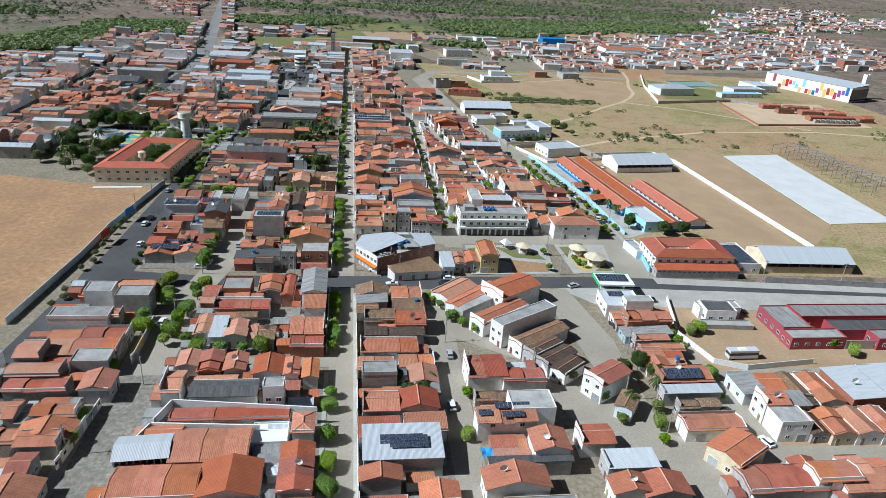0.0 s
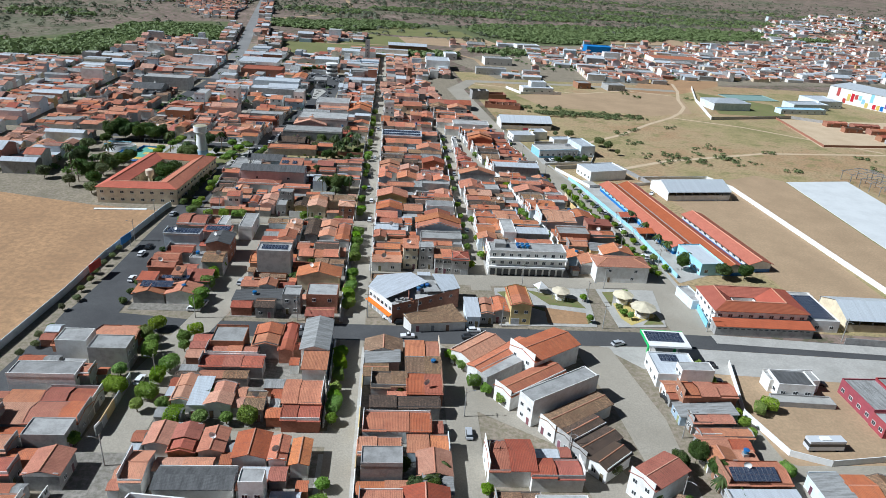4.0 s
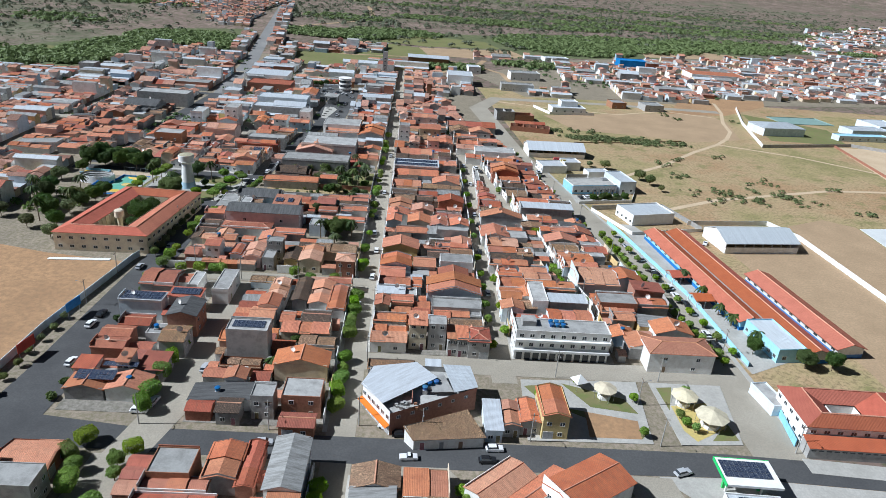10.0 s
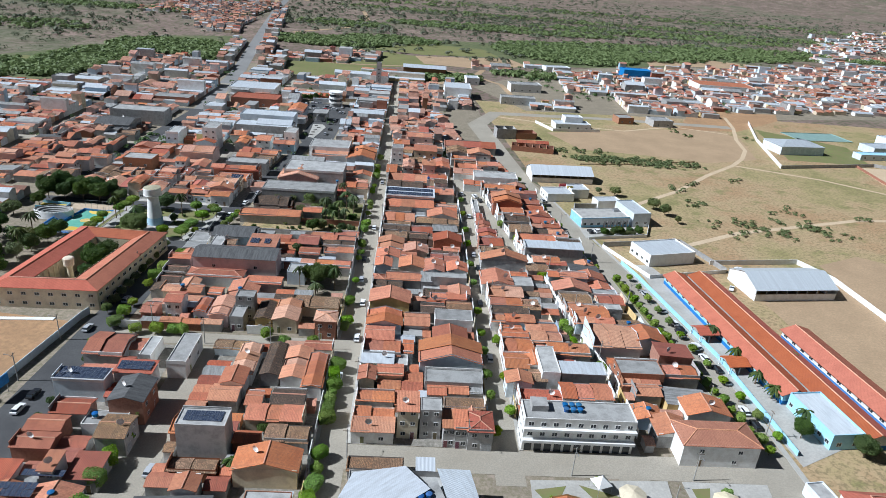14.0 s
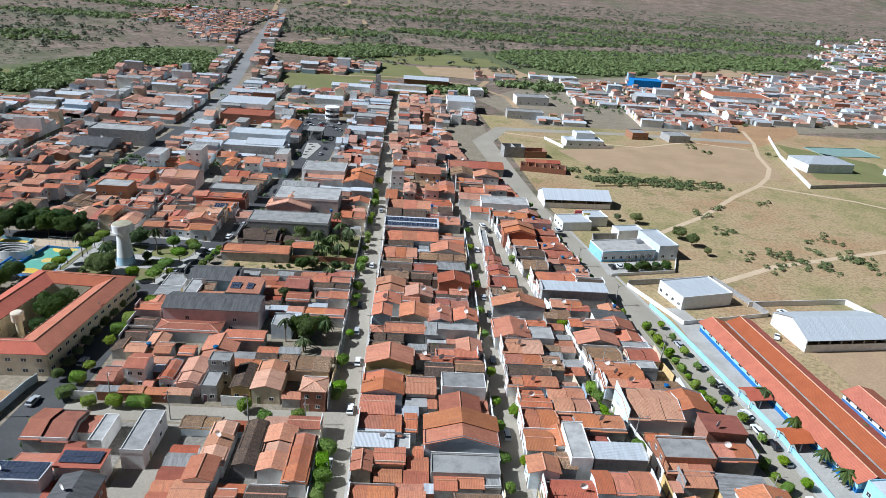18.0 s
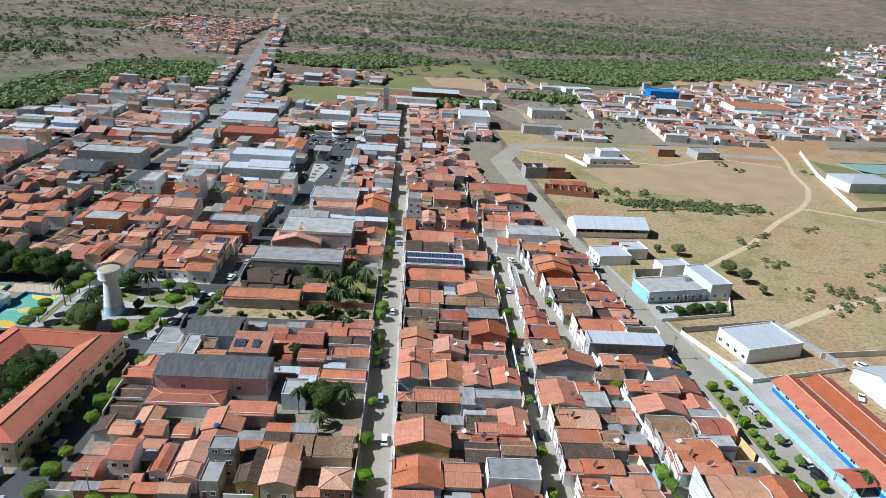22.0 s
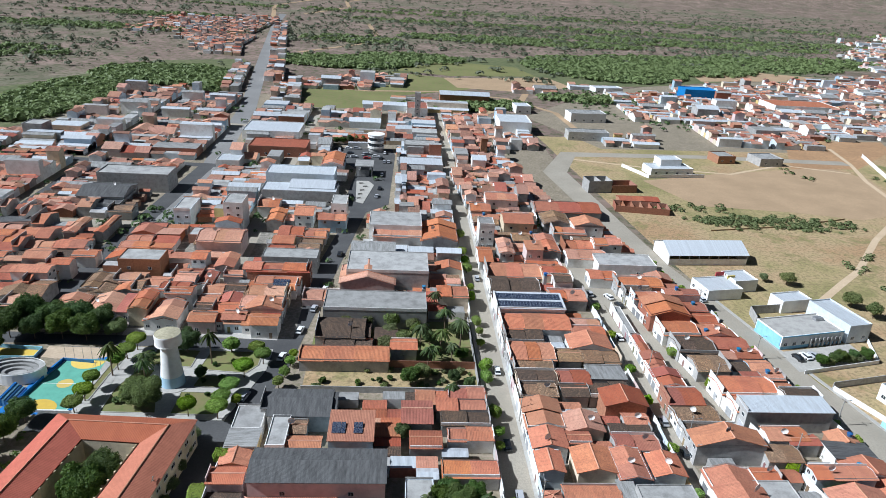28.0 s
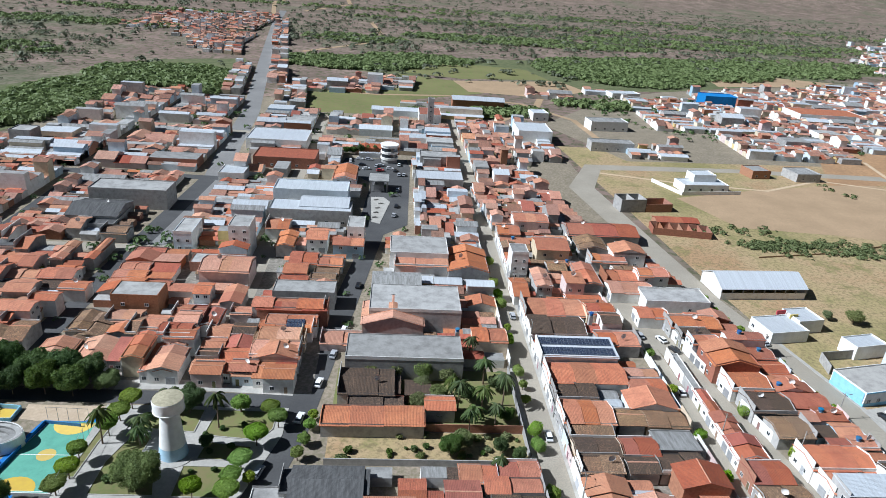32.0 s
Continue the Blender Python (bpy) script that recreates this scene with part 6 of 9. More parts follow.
# ---- walls and signs by the sports field ----
yard_wall("field_wall", [(-97, 150), (-92.2, 195), (-91, 220), (-84.5, 268)], 2.4, WALL[7], "long pale painted wall of the sports field")
yard_wall("field_wall", [(-84.5, 268), (-83.5, 271)], 2.4, WALL[7], "pale painted wall end")
sheet("field_step", [(-112, 264.5), (-92, 266), (-92, 267.6), (-112, 266.1)], WHITE, 0.3, "low white concrete step", "step", 0.28)
for x, y, c in ((-86.2, 229, DEEPBLUE), (-88, 207, REDPAINT)):
    e = thing("billboard", x, y, 0, 78, "faded billboard on steel posts", "billboard", "billboards")
    part("panel", Mesh().box(-3, 3, -0.08, 0.08, 2.6, 5.4, 0, True), c, e)
    for k in (-2.4, 2.4):
        part("post", Mesh().tube([(k, 0.15, 0), (k, 0.15, 5.3)], [0.08, 0.08], 6), STEEL, e)


# ---- weedy lot, ruin and palm garden in the block north of the tower square ----
for q in ((-56, -8, 340.5, 379), (-26, -8, 290, 306)):
    TAKEN.append(q)
sheet("lot_weeds", rect(-56, -8.5, 341.5, 353), DRYGRASS, 0.1, "empty lot of dry weeds", "lot")
sheet("lot_garden", rect(-56, -8.5, 353.4, 380), GREENGRASS, 0.11, "overgrown green garden lot", "lot")
yard_wall("brick_wall", [(-56, 353.2), (-30, 353.4), (-8.6, 353.4)], 2.4, WALL[6], "long raw brick wall of the empty lot")
yard_wall("brick_wall", [(-56, 341.2), (-8.6, 341.2)], 2.0, WALL[2], "grey plastered wall of the empty lot")
yard_wall("brick_wall", [(-8.4, 341.4), (-8.4, 380)], 2.2, WALL[2], "grey plastered wall along the street")
for k, (x0, x1, y0, y1, h) in enumerate(((-54.5, -39, 364.5, 371.5, 3.6), (-52, -38, 357, 363.8, 3.2), (-37.5, -31, 365, 371, 2.8))):
    house(x0, x1, y0, y1, h, "gx", 3, 6, "W" if k < 2 else "", 1, label="ruined brick house with sagging sooty tile roof")
for x, y, k, s in ((-33, 376, 2, 1.0), (-26, 374, 2, 0.9), (-40, 376, 2, 0.9), (-29, 359, 2, 0.7), (-21, 366, 0, 0.6), (-13, 371, 0, 0.6), (-47, 375.5, 2, 0.8), (-12, 358, 0, 0.5)):
    plant(BIG[k], x, y, s)
for x, y, k in ((-18, 361, 0), (-12, 364.5, 0), (-24, 362, 0), (-16, 374, 0), (-25, 369, 1), (-20, 357, 1)):
    plant(PALM[k], x, y, 1.1)
for k in range(26):
    plant(BUSH[1 if k % 3 else 0], tr.uniform(-55, -10), tr.uniform(343, 352), tr.uniform(0.4, 0.9))


# ---- red-walled clinic by the bus yard ----
DARKRED = plain_mat("dark_red_paint", (0.36, 0.055, 0.06), (0.27, 0.045, 0.05), 0.6, val=0.05)
for x0, x1, y0, y1, h, rf, ws in ((132, 141.8, 137.2, 151, 4.6, FIBRE, (("W", 1, 4), ("S", 1, 1))), (142, 190, 143.4, 151.4, 4.8, FIBRE, (("S", 1, 8),)), (131.6, 149.8, 131.6, 137, 4.2, SLABMAT, (("S", 1, 5), ("W", 1, 2))),
                                  (150, 190, 136.4, 143.2, 3.8, DARKSHEET, ()), (160, 190, 130.6, 136.2, 4.2, FIBRE, (("S", 1, 6), ("W", 1, 2)))):
    flat_block("health_centre_wing", x0, x1, y0, y1, h, DARKRED, "dark red clinic wing with grey sheet roof", 0, rf, "building", ws)
TAKEN.append((131, 190, 130, 152))
part("grille_gate", Mesh().box(150, 159.8, 131.4, 131.6, 0, 3.0), STEEL, None)
tagged(bpy.data.objects["grille_gate"], "white steel grille gate between the red wings", "gate")
flat_block("station_office", 112.5, 122.5, 147.5, 154.5, 4.6, WALL[0], "small white office with a dark sunken roof", -4, DARKSHEET, "building", (("S", 1, 3), ("W", 1, 2)))
flat_block("loading_platform", 110, 126.5, 143.5, 147.2, 1.6, WALL[2], "grey concrete platform before the small office", -4, CONCRETE, "platform")

barrel("canopy_hall", -49.4, -38.8, 88, 95, 4.6, 1.2, 4, "open hall with a low bowed white sheet roof", WALL[0], WHITESHEET)


# ---- market square ----
sheet("island", [(-53.2, 524), (-51.6, 492), (-48, 490), (-44, 518), (-47, 524.5)][::-1], PAVE, 0.24, "raised pale paved island of the market square", "pavement", 0.15)
for x, y in ((-50.5, 497), (-50.2, 503), (-49.6, 509), (-48.4, 515), (-50.6, 520)):
    flat_block("stone_bench", x - 1.1, x + 1.1, y - 0.35, y + 0.35, 0.75, CONCRETE, "pale concrete bench on the island", 20, CONCRETE, "bench")


def market_canopy():
    e = thing("market_canopy", -49.8, 537, 0, 0, "grey concrete market canopy on four columns", "canopy")
    part("roof", Mesh().box(-4.8, 4.8, -6, 6, 5.6, 6.1, 0, True), SLABMAT, e)
    part("kiosk", Mesh().box(-2.5, 2.5, -3.5, 3.5, 0, 3.2), WALL[2], e)
    for x in (-4, 4):
        for y in (-5, 5):
            part("column", Mesh().box(x - 0.3, x + 0.3, y - 0.3, y + 0.3, 0, 5.6), CONCRETE, e)


def round_house():
    e = thing("round_building", -45.6, 585, 0, 0, "white round three-storey building on the market square", "building")
    for k in range(3):
        part("storey", Mesh().tube([(0, 0, 3.3 * k), (0, 0, 3.3 * k + 2.0)], [4.4, 4.4], 18), GLASS if k else WALL[2], e, "dark glazed storey")
        part("balcony", Mesh().tube([(0, 0, 3.3 * k + 2.0), (0, 0, 3.3 * k + 3.3)], [4.9, 4.9], 18), WALL[0], e)
    part("roof", Mesh().tube([(0, 0, 9.9), (0, 0, 10.3)], [5.2, 5.2], 18), WHITE, e)


market_canopy()
round_house()
flat_block("shelter", -62.7, -50.7, 589.5, 592, 3.2, WHITE, "long low white shelter on the market square", 4, WHITESHEET, "shelter")
house(-72, -61, 532, 555, 6.0, "gy", 0, 7, "S", 1, floors=2, label="pale blue two-storey house with orange tile gables")
flat_block("grey_hall", -28.9, -10.9, 572, 584, 8, WALL[2], "grey hall beside the market square", 0, SLABMAT, "hall")
for x, y in ((-66, 597), (-62, 599), (-58, 598.5), (-70, 596), (-54, 600)):
    plant(PALM[0] if x > -60 else BIG[0], x, y, 0.6)
for k, x, y, a in ((0, -57.5, 568, 20), (1, -52, 574, 70), (2, -42, 567, 80), (0, -40, 578, 85), (3, -50, 566, 10), (1, -37.5, 560, 88), (0, -40.5, 535, 85), (2, -41, 512, 85), (1, -42, 500, 84), (0, -66, 572, 90), (1, -66.5, 577, 90), (0, -66.8, 582, 90), (2, -66, 565, 90), (0, -62, 586, 0), (1, -57, 586, 0)):
    park(k, x, y, a)
sheet("clinic_yard", [(89.5, 355), (117, 361), (116, 372), (89, 366)], PAVE, 0.13, "pale concrete car yard of the clinic", "pavement")
for k, x, y, a in ((0, 96, 363.2, 100), (1, 99, 363.6, 100), (2, 93, 362.2, 100)):
    park(k, x, y, a)

house(-60.6, -51.3, 234.2, 239.5, 5.4, "shS", 1, 0, "", 1, floors=2)
panels(-56, 236.9, 5.74, 8, 2, 3.5)
panels(-66.8, 231.3, 6.72, 11, 3, -3.6)

for x, y, k, s in ((-122, 292, 0, 0.9), (-128, 300, 1, 0.9), (-134, 308, 0, 0.8), (-124, 306, 2, 1.1), (-138, 318, 1, 0.9), (-143, 330, 0, 0.9), (-146, 345, 2, 1.2), (-120, 283, 2, 1.0), (-132, 290, 2, 1.0), (-147, 300, 2, 1.1), (-142, 357, 0, 0.8)):
    plant(BIG[k], x, y, s)
for x, y in ((-131, 297), (-140, 311), (-126, 312), (-145, 322)):
    plant(PALM[0], x, y, 1.1)


# ---- houses, one by one ----
# long block between the sett streets
house(1.2, 11.2, 217.3, 222.5, 4, "gx", 4, 0, "S")
house(1.2, 11, 223.2, 227, 3.6, "gx", 0, 0, "W")
house(1.3, 10.7, 229.9, 234, 3.5, "gx", 0, 0, "W")
house(11.9, 16.9, 219.6, 226.8, 8.3, "shS", 0, 1, "S", floors=3)
house(17.4, 22.5, 219.8, 224.8, 8.8, "flat", 0, 2, "S", floors=3)
house(23, 25.8, 217.1, 223.8, 6, "shS", 0, 2, "S", floors=2)
house(25.8, 28.8, 216.8, 223.5, 6, "shS", 0, 2, "S", floors=2)
house(28.9, 34.9, 216.3, 223.7, 6, "hip", 1, 2, "S", floors=2)
house(23.7, 33.9, 228.1, 232.1, 4, "gx", 2, 0, "E")
house(19.5, 24.2, 233.5, 237.7, 3.6, "gx", 0, 2, "")
house(24.7, 30.2, 234.5, 238.7, 3.4, "gx", 0, 0, "")
house(30.5, 33.9, 234.8, 238.9, 3.3, "shS", FIBRE, 2, "E")
house(18.7, 34.2, 237.2, 243.3, 4.8, "flat", 0, 2, "E")
house(17.3, 34.8, 246.2, 256.8, 5.3, "gy", 0, 7, "E")
house(1.2, 5.2, 237.3, 243.5, 4.6, "gy", 0, 1, "W")
house(5.9, 12.7, 240.7, 245.7, 4, "gx", 0, 1, "")
house(1.2, 9.9, 245.6, 251.1, 4.2, "shS", WHITESHEET, 0, "W")
house(10.8, 13.9, 246.2, 250.8, 3.6, "flat", 0, 0, "")
house(1.4, 11.7, 250.1, 257.7, 4.5, "gx", 0, 0, "W")
house(1.2, 9.6, 257.7, 264.8, 4.5, "gx", 0, 2, "W")
house(12.5, 15.3, 252, 258.5, 4, "gx", 0, 2, "")
house(1.2, 11.6, 265.9, 275.1, 4.6, "gy", 0, 7, "W")
house(12.6, 20.2, 267.2, 274.1, 4.2, "gx", 0, 2, "")
house(21.8, 33.4, 267.3, 273.9, 6.5, "flat", 0, 0, "E", floors=2)
house(21.4, 31.2, 259, 266, 4.5, "gy", 1, 2, "E")
house(1.2, 13.7, 277.7, 285.9, 6, "gy", 0, 5, "W", floors=2)
house(1.2, 10.3, 289.3, 292.2, 4, "gx", 2, 0, "W")
house(1.2, 11.2, 293.1, 297.4, 3.8, "gx", 3, 2, "W")
house(1.2, 4.5, 297.9, 301.4, 4, "hip", 0, 2, "W")
house(5.4, 17.5, 297.9, 303.1, 4.2, "gx", 0, 2, "")
house(1.2, 6.7, 306.3, 313.1, 5, "gy", 0, 7, "W")
house(9.8, 18.4, 306.1, 314.3, 5, "gy", 0, 1, "")
house(18.8, 25.7, 304.1, 314.2, 5, "gy", 0, 7, "")
house(27, 34, 305.1, 312.5, 5, "gy", 0, 7, "E")
house(21, 33.4, 297.4, 301.4, 6, "flat", 0, 2, "E", floors=2)
house(17.7, 21.1, 296.9, 304, 4.2, "shS", FIBRE, 2, "")
house(1.2, 9.3, 314.4, 321.1, 4.8, "gy", 0, 7, "W")
house(10.2, 15.6, 316.9, 321.1, 4.3, "gx", 1, 2, "")
house(1.2, 10.5, 322.3, 333.4, 4.5, "gy", 4, 0, "W")
house(10.9, 19.9, 321.2, 328.3, 4.3, "gy", 4, 1, "")
house(1.9, 11.7, 336, 341.8, 4, "gx", 2, 0, "W")
house(1.9, 12.9, 341.4, 347.7, 4.2, "gx", 3, 1, "W")
house(2.1, 13.2, 348.3, 354.2, 4, "gx", 2, 2, "W")
house(13.1, 20, 336.1, 341.4, 3.8, "gx", 3, 2, "")
house(20.5, 31.3, 336.3, 342.6, 4, "gx", 3, 2, "E")
house(13.5, 22, 341.6, 348, 4, "gx", 1, 6, "")
house(22.3, 32.4, 343.3, 350.4, 4, "shN", FIBRE, 2, "E")
house(22.4, 33.1, 329.2, 336.5, 6, "gy", 1, 6, "E", floors=2)
house(26.3, 32.4, 324.7, 328.7, 4, "gx", 0, 2, "E")
house(21.3, 32, 314.4, 320.6, 4.2, "gx", 1, 2, "E")
house(21.7, 31.8, 321.5, 324.4, 4, "gx", 3, 2, "E")
house(1.5, 14.7, 352.6, 361.8, 4.5, "gx", 0, 0, "W")
house(1.7, 13, 363.2, 370.9, 4, "gx", 3, 2, "W")
house(20.4, 32.8, 358.8, 366.6, 4.4, "gy", 0, 7, "E")
house(15.7, 22.2, 352.8, 358.9, 4, "gx", 2, 2, "")
house(22.8, 33.5, 352.6, 359.1, 4, "gx", 2, 1, "E")
house(1.4, 23, 369.8, 379.3, 4.4, "gx", 0, 0, "W")
house(23, 33.2, 367.3, 372.8, 4, "gx", 0, 2, "E")
house(20.8, 32.8, 286.1, 289.9, 4, "gx", 0, 7, "E")
house(19.6, 25.2, 282.5, 284.9, 4, "gx", 1, 2, "")
house(15.2, 18.9, 283.7, 286.2, 4, "gx", 0, 2, "")
house(25.9, 33.6, 276.5, 280.8, 5.6, "gx", 2, 0, "E", floors=2)
house(17.6, 25.2, 275.7, 281.6, 4, "gx", 3, 2, "")

# middle strip
house(43.6, 54.9, 231.4, 237.3, 4, "gx", 1, 0, "W")
house(40.8, 47.6, 238.1, 243.3, 5, "gy", 0, 7, "W")
house(47.9, 52.3, 241.1, 246.2, 4, "gx", 2, 2, "")
house(41.6, 48.1, 246.8, 253.3, 4.2, "gx", 0, 0, "W")
house(47.9, 52.4, 248, 255.4, 4.2, "gy", 0, 2, "")
house(41.7, 50.8, 254.1, 262, 4.2, "gx", 0, 0, "W")
house(42.1, 50.3, 262.6, 267, 4, "gx", 0, 2, "W")
house(56.6, 68.7, 242.3, 247.5, 6, "shS", ZINC, 2, "E", floors=2)
house(55, 68.5, 232.7, 239.2, 5, "gx", 0, 7, "E")
house(55.3, 67.5, 254.5, 260.7, 4.5, "gx", 0, 2, "E")
house(50.8, 55.9, 241.6, 254.2, 6.5, "flat", 0, 0, "", floors=2)
house(40, 57, 314.2, 320, 6, "gy", 0, 2, "W", floors=2)
house(39, 49.8, 296.8, 308.3, 4.6, "gy", 0, 0, "W")
house(48.2, 57.3, 297.5, 304.7, 4.4, "flat", 0, 2, "E")
house(50.2, 56.1, 305.4, 308.7, 4.2, "gx", 0, 2, "E")
house(40.4, 52.2, 288.6, 295.9, 4.6, "gx", 4, 0, "W")
house(40.7, 51.2, 283.7, 288.6, 4.2, "gx", 0, 0, "W")
house(40.7, 53, 278.1, 283.1, 4, "gx", 3, 2, "W")
house(40.1, 53.8, 272.8, 277.1, 4.2, "gx", 0, 0, "W")
house(50.8, 56.7, 285.1, 288.2, 4, "gx", 2, 1, "E")
house(51.5, 57.2, 281.5, 284.6, 4, "gx", 2, 2, "E")

# strip along the planted avenue
house(80.3, 99.2, 213.9, 222.9, 6.6, "hip", 0, 0, "S", floors=2)
house(76.6, 84.7, 220.1, 227.6, 4.2, "gy", 0, 2, "W")
house(86.7, 98, 227.5, 234.9, 5, "gy", 0, 0, "E")
house(73, 85.6, 243.3, 250.5, 6.2, "flat", 0, 6, "W", floors=2)
house(85.7, 96.1, 244.8, 250.9, 5, "gx", 0, 2, "E")
house(87.2, 97.3, 253, 260, 6, "shE", 1, 6, "E", floors=2)
house(69.4, 84.0, 259.2, 272.3, 5, "gx", 4, 7, "W")
house(81.5, 92.9, 262.4, 271.5, 5, "gy", 0, 7, "E")
house(73.4, 84.1, 240.9, 245.5, 4, "gx", 0, 6, "W")
house(75.8, 82.8, 236.3, 241.6, 4.2, "gx", 0, 2, "W")
house(66.9, 78.9, 274, 285.4, 4.2, "gx", 0, 0, "W")
house(65.9, 76.9, 281.4, 288.2, 4, "gx", 0, 2, "W")
house(58.3, 81.1, 326.7, 333, 6.6, "shS", ZINC, 2, "W", floors=2)
house(60.4, 70.5, 318.7, 323.6, 4.4, "gx", 0, 0, "W")
house(56.8, 65.2, 311.6, 317.2, 4, "gx", 2, 2, "W")
house(65.3, 72.9, 317.6, 321.1, 4, "gx", 1, 2, "E")
house(63.6, 77.8, 304.2, 308.4, 5.6, "gx", 0, 7, "W", floors=2)
house(64.4, 77.0, 295.4, 302.1, 4.4, "gy", 0, 2, "W")
house(65.4, 75.9, 286.6, 294.5, 4.2, "gx", 2, 2, "W")
house(66.5, 79.2, 278.2, 285.7, 4.4, "gx", 0, 0, "W")
house(67.5, 79.8, 273.5, 278.6, 4.4, "gx", 0, 7, "W")
house(74.2, 85.2, 283.4, 288.1, 4, "flat", 0, 2, "E")
house(56.9, 73.0, 337.4, 346, 4.4, "gx", 0, 0, "W")
house(57.9, 67.2, 330.4, 337.2, 4, "gx", 0, 0, "W")
house(55.1, 64.4, 349.1, 357.2, 4, "gx", 2, 2, "E")
house(52.2, 63.7, 368.6, 377.9, 4.4, "gx", 0, 0, "W")
house(53.6, 65.3, 359.2, 368.2, 4, "gx", 3, 2, "W")
house(50.6, 63.8, 377.2, 389.1, 6.5, "gy", 0, 6, "W", floors=2)

# blocks north of the highway, west side
house(-32.4, -27.1, 238.2, 252.7, 4, "gy", 4, 0, "N")
house(-24.7, -20.3, 238.3, 253.5, 4, "gy", 3, 2, "N")
house(-19.3, -13, 236.9, 251.8, 4, "gy", 4, 0, "N")
house(-13.1, -8.2, 233.1, 248.9, 4.4, "gy", 0, 0, "E")
house(-33.6, -27.8, 232.3, 239.2, 5, "gy", 0, 0, "W")
house(-35, -28.1, 226.7, 232.9, 4, "gx", 0, 2, "W")
house(-36.7, -25.8, 208.9, 214.8, 10.5, "flat", 0, 2, "W", floors=3)
house(-24.4, -10.9, 219.9, 225.7, 4, "gx", 0, 1, "E")
house(-19.6, -11.6, 226.2, 232.1, 4, "gx", 3, 2, "E")
house(-25.7, -21.9, 225.5, 230.6, 4, "gx", 0, 2, "")
house(-18.2, -8.5, 212.7, 218.1, 4, "gx", 2, 2, "E")
house(-22.7, -9, 201.5, 208.5, 5.2, "gy", 0, 1, "E")
house(-33.8, -28.8, 195.8, 200.4, 4.4, "gy", 0, 0, "W")
house(-36.6, -26.5, 202.5, 206.2, 3.8, "gx", 2, 6, "W")
house(-17.9, -8.6, 186.7, 194.2, 6.6, "flat", 0, 6, "S", floors=2)
house(-24.9, -19.6, 185.6, 190.6, 7, "flat", 0, 2, "S", floors=2)
house(-32.6, -27.2, 183.1, 188.1, 4, "gx", 3, 2, "S")
house(-17.3, -9.2, 179.4, 184.1, 3.6, "gx", 1, 6, "S")
house(-71.4, -66.4, 197.1, 202.4, 4.4, "shS", 1, 3, "S")
house(-61, -58.1, 198.2, 203.8, 6, "shS", 0, 0, "S", floors=2)
house(-71.3, -63, 206.7, 211.4, 4.6, "gx", 1, 6, "W")
house(-71.5, -63.6, 212.5, 217.4, 4.6, "gx", 1, 6, "W")
house(-69, -60.8, 218.9, 224.2, 4.4, "gx", 1, 2, "W")
house(-72.8, -60.8, 228.7, 233.9, 6.5, "shN", ZINC, 7, "W", floors=2)
house(-56.3, -48.4, 220.7, 230.2, 7, "gy", DARKSHEET, 6, "E", floors=2)
house(-54.8, -48.3, 209.6, 217.2, 5.6, "gx", 2, 2, "E", floors=2)
house(-56.3, -50, 198.5, 206.1, 3.8, "shS", 1, 2, "S")
house(-73.1, -62.8, 244.3, 254.9, 4, "gx", 1, 2, "N")
house(-58.5, -55.3, 244, 254, 4, "flat", 0, 0, "N")
house(-49.6, -44.6, 240, 254.6, 5.2, "flat", 0, 0, "E", floors=2)

yard_wall("parapet_wall", [(-44.4, 100.6), (-42, 107.4), (-8.6, 103.2)], 4.9, WHITE, "tall white parapet wall round the long tiled wings", 0.3)
yard_wall("parapet_wall", [(-46.6, 94.8), (-44.8, 99.4), (-21, 97.6)], 4.7, WHITE, "tall white parapet wall round the long tiled wings", 0.3)
flat_block("white_terrace", -22.4, -14.6, 93.4, 100.2, 3.4, WALL[0], "white flat-roofed terrace between the tiled wings", 0, WHITE)
# blocks beside the tower square
house(-66.6, -62.4, 267.4, 273.2, 4, "gx", 0, 6, "S")
house(-60.2, -55.3, 269.8, 276.1, 6.6, "gx", 1, 0, "S", floors=2)
house(-51.6, -47.9, 269.1, 277.7, 4.2, "gy", 1, 7, "S")
house(-46.4, -40.9, 267, 278.2, 4.5, "gy", 4, 3, "S")
house(-39.8, -35.8, 265.4, 275.4, 5, "flat", 0, 2, "S")
house(-39.4, -33.8, 271.7, 275.9, 8.5, "flat", 0, 2, "S", floors=3)
house(-32.4, -27.7, 266.2, 276.8, 4.4, "gy", 3, 5, "S")
house(-27, -19.9, 265.3, 278, 4.8, "gy", 4, 1, "S")
house(-14.1, -8, 262.9, 268.5, 6.6, "hip", 4, 6, "S", floors=2)
house(-22.3, -8.7, 275.9, 282.6, 4, "gx", 2, 1, "")
house(-64.9, -59.8, 281.2, 285.3, 4, "gx", 4, 1, "")
house(-57.2, -53, 281.3, 285.8, 4, "gx", 0, 2, "")
house(-50.4, -46.5, 280.7, 285.2, 4, "gx", 0, 2, "")
house(-60.9, -32.8, 299.5, 309.3, 8, "gx", DARKSHEET, 3, "S", floors=2)
house(-61, -42.9, 292.9, 299, 4, "hip", 1, 0, "")
house(-40.7, -29.3, 289.8, 294.9, 4, "gx", 0, 2, "")
house(-28.6, -22.6, 297.3, 303.7, 5, "flat", 0, 7, "")
house(-46.1, -36, 314.6, 324.7, 6, "shS", 0, 4, "", floors=2)
house(-60.1, -55.8, 313.6, 325, 5, "flat", 0, 0, "W")
house(-57.6, -51.9, 319.8, 324.2, 4, "gx", 2, 2, "")
house(-55.9, -47.9, 314, 318.3, 4, "gx", 0, 2, "")
house(-61.6, -46.7, 324.9, 335.2, 5, "gx", DARKSHEET, 2, "W")
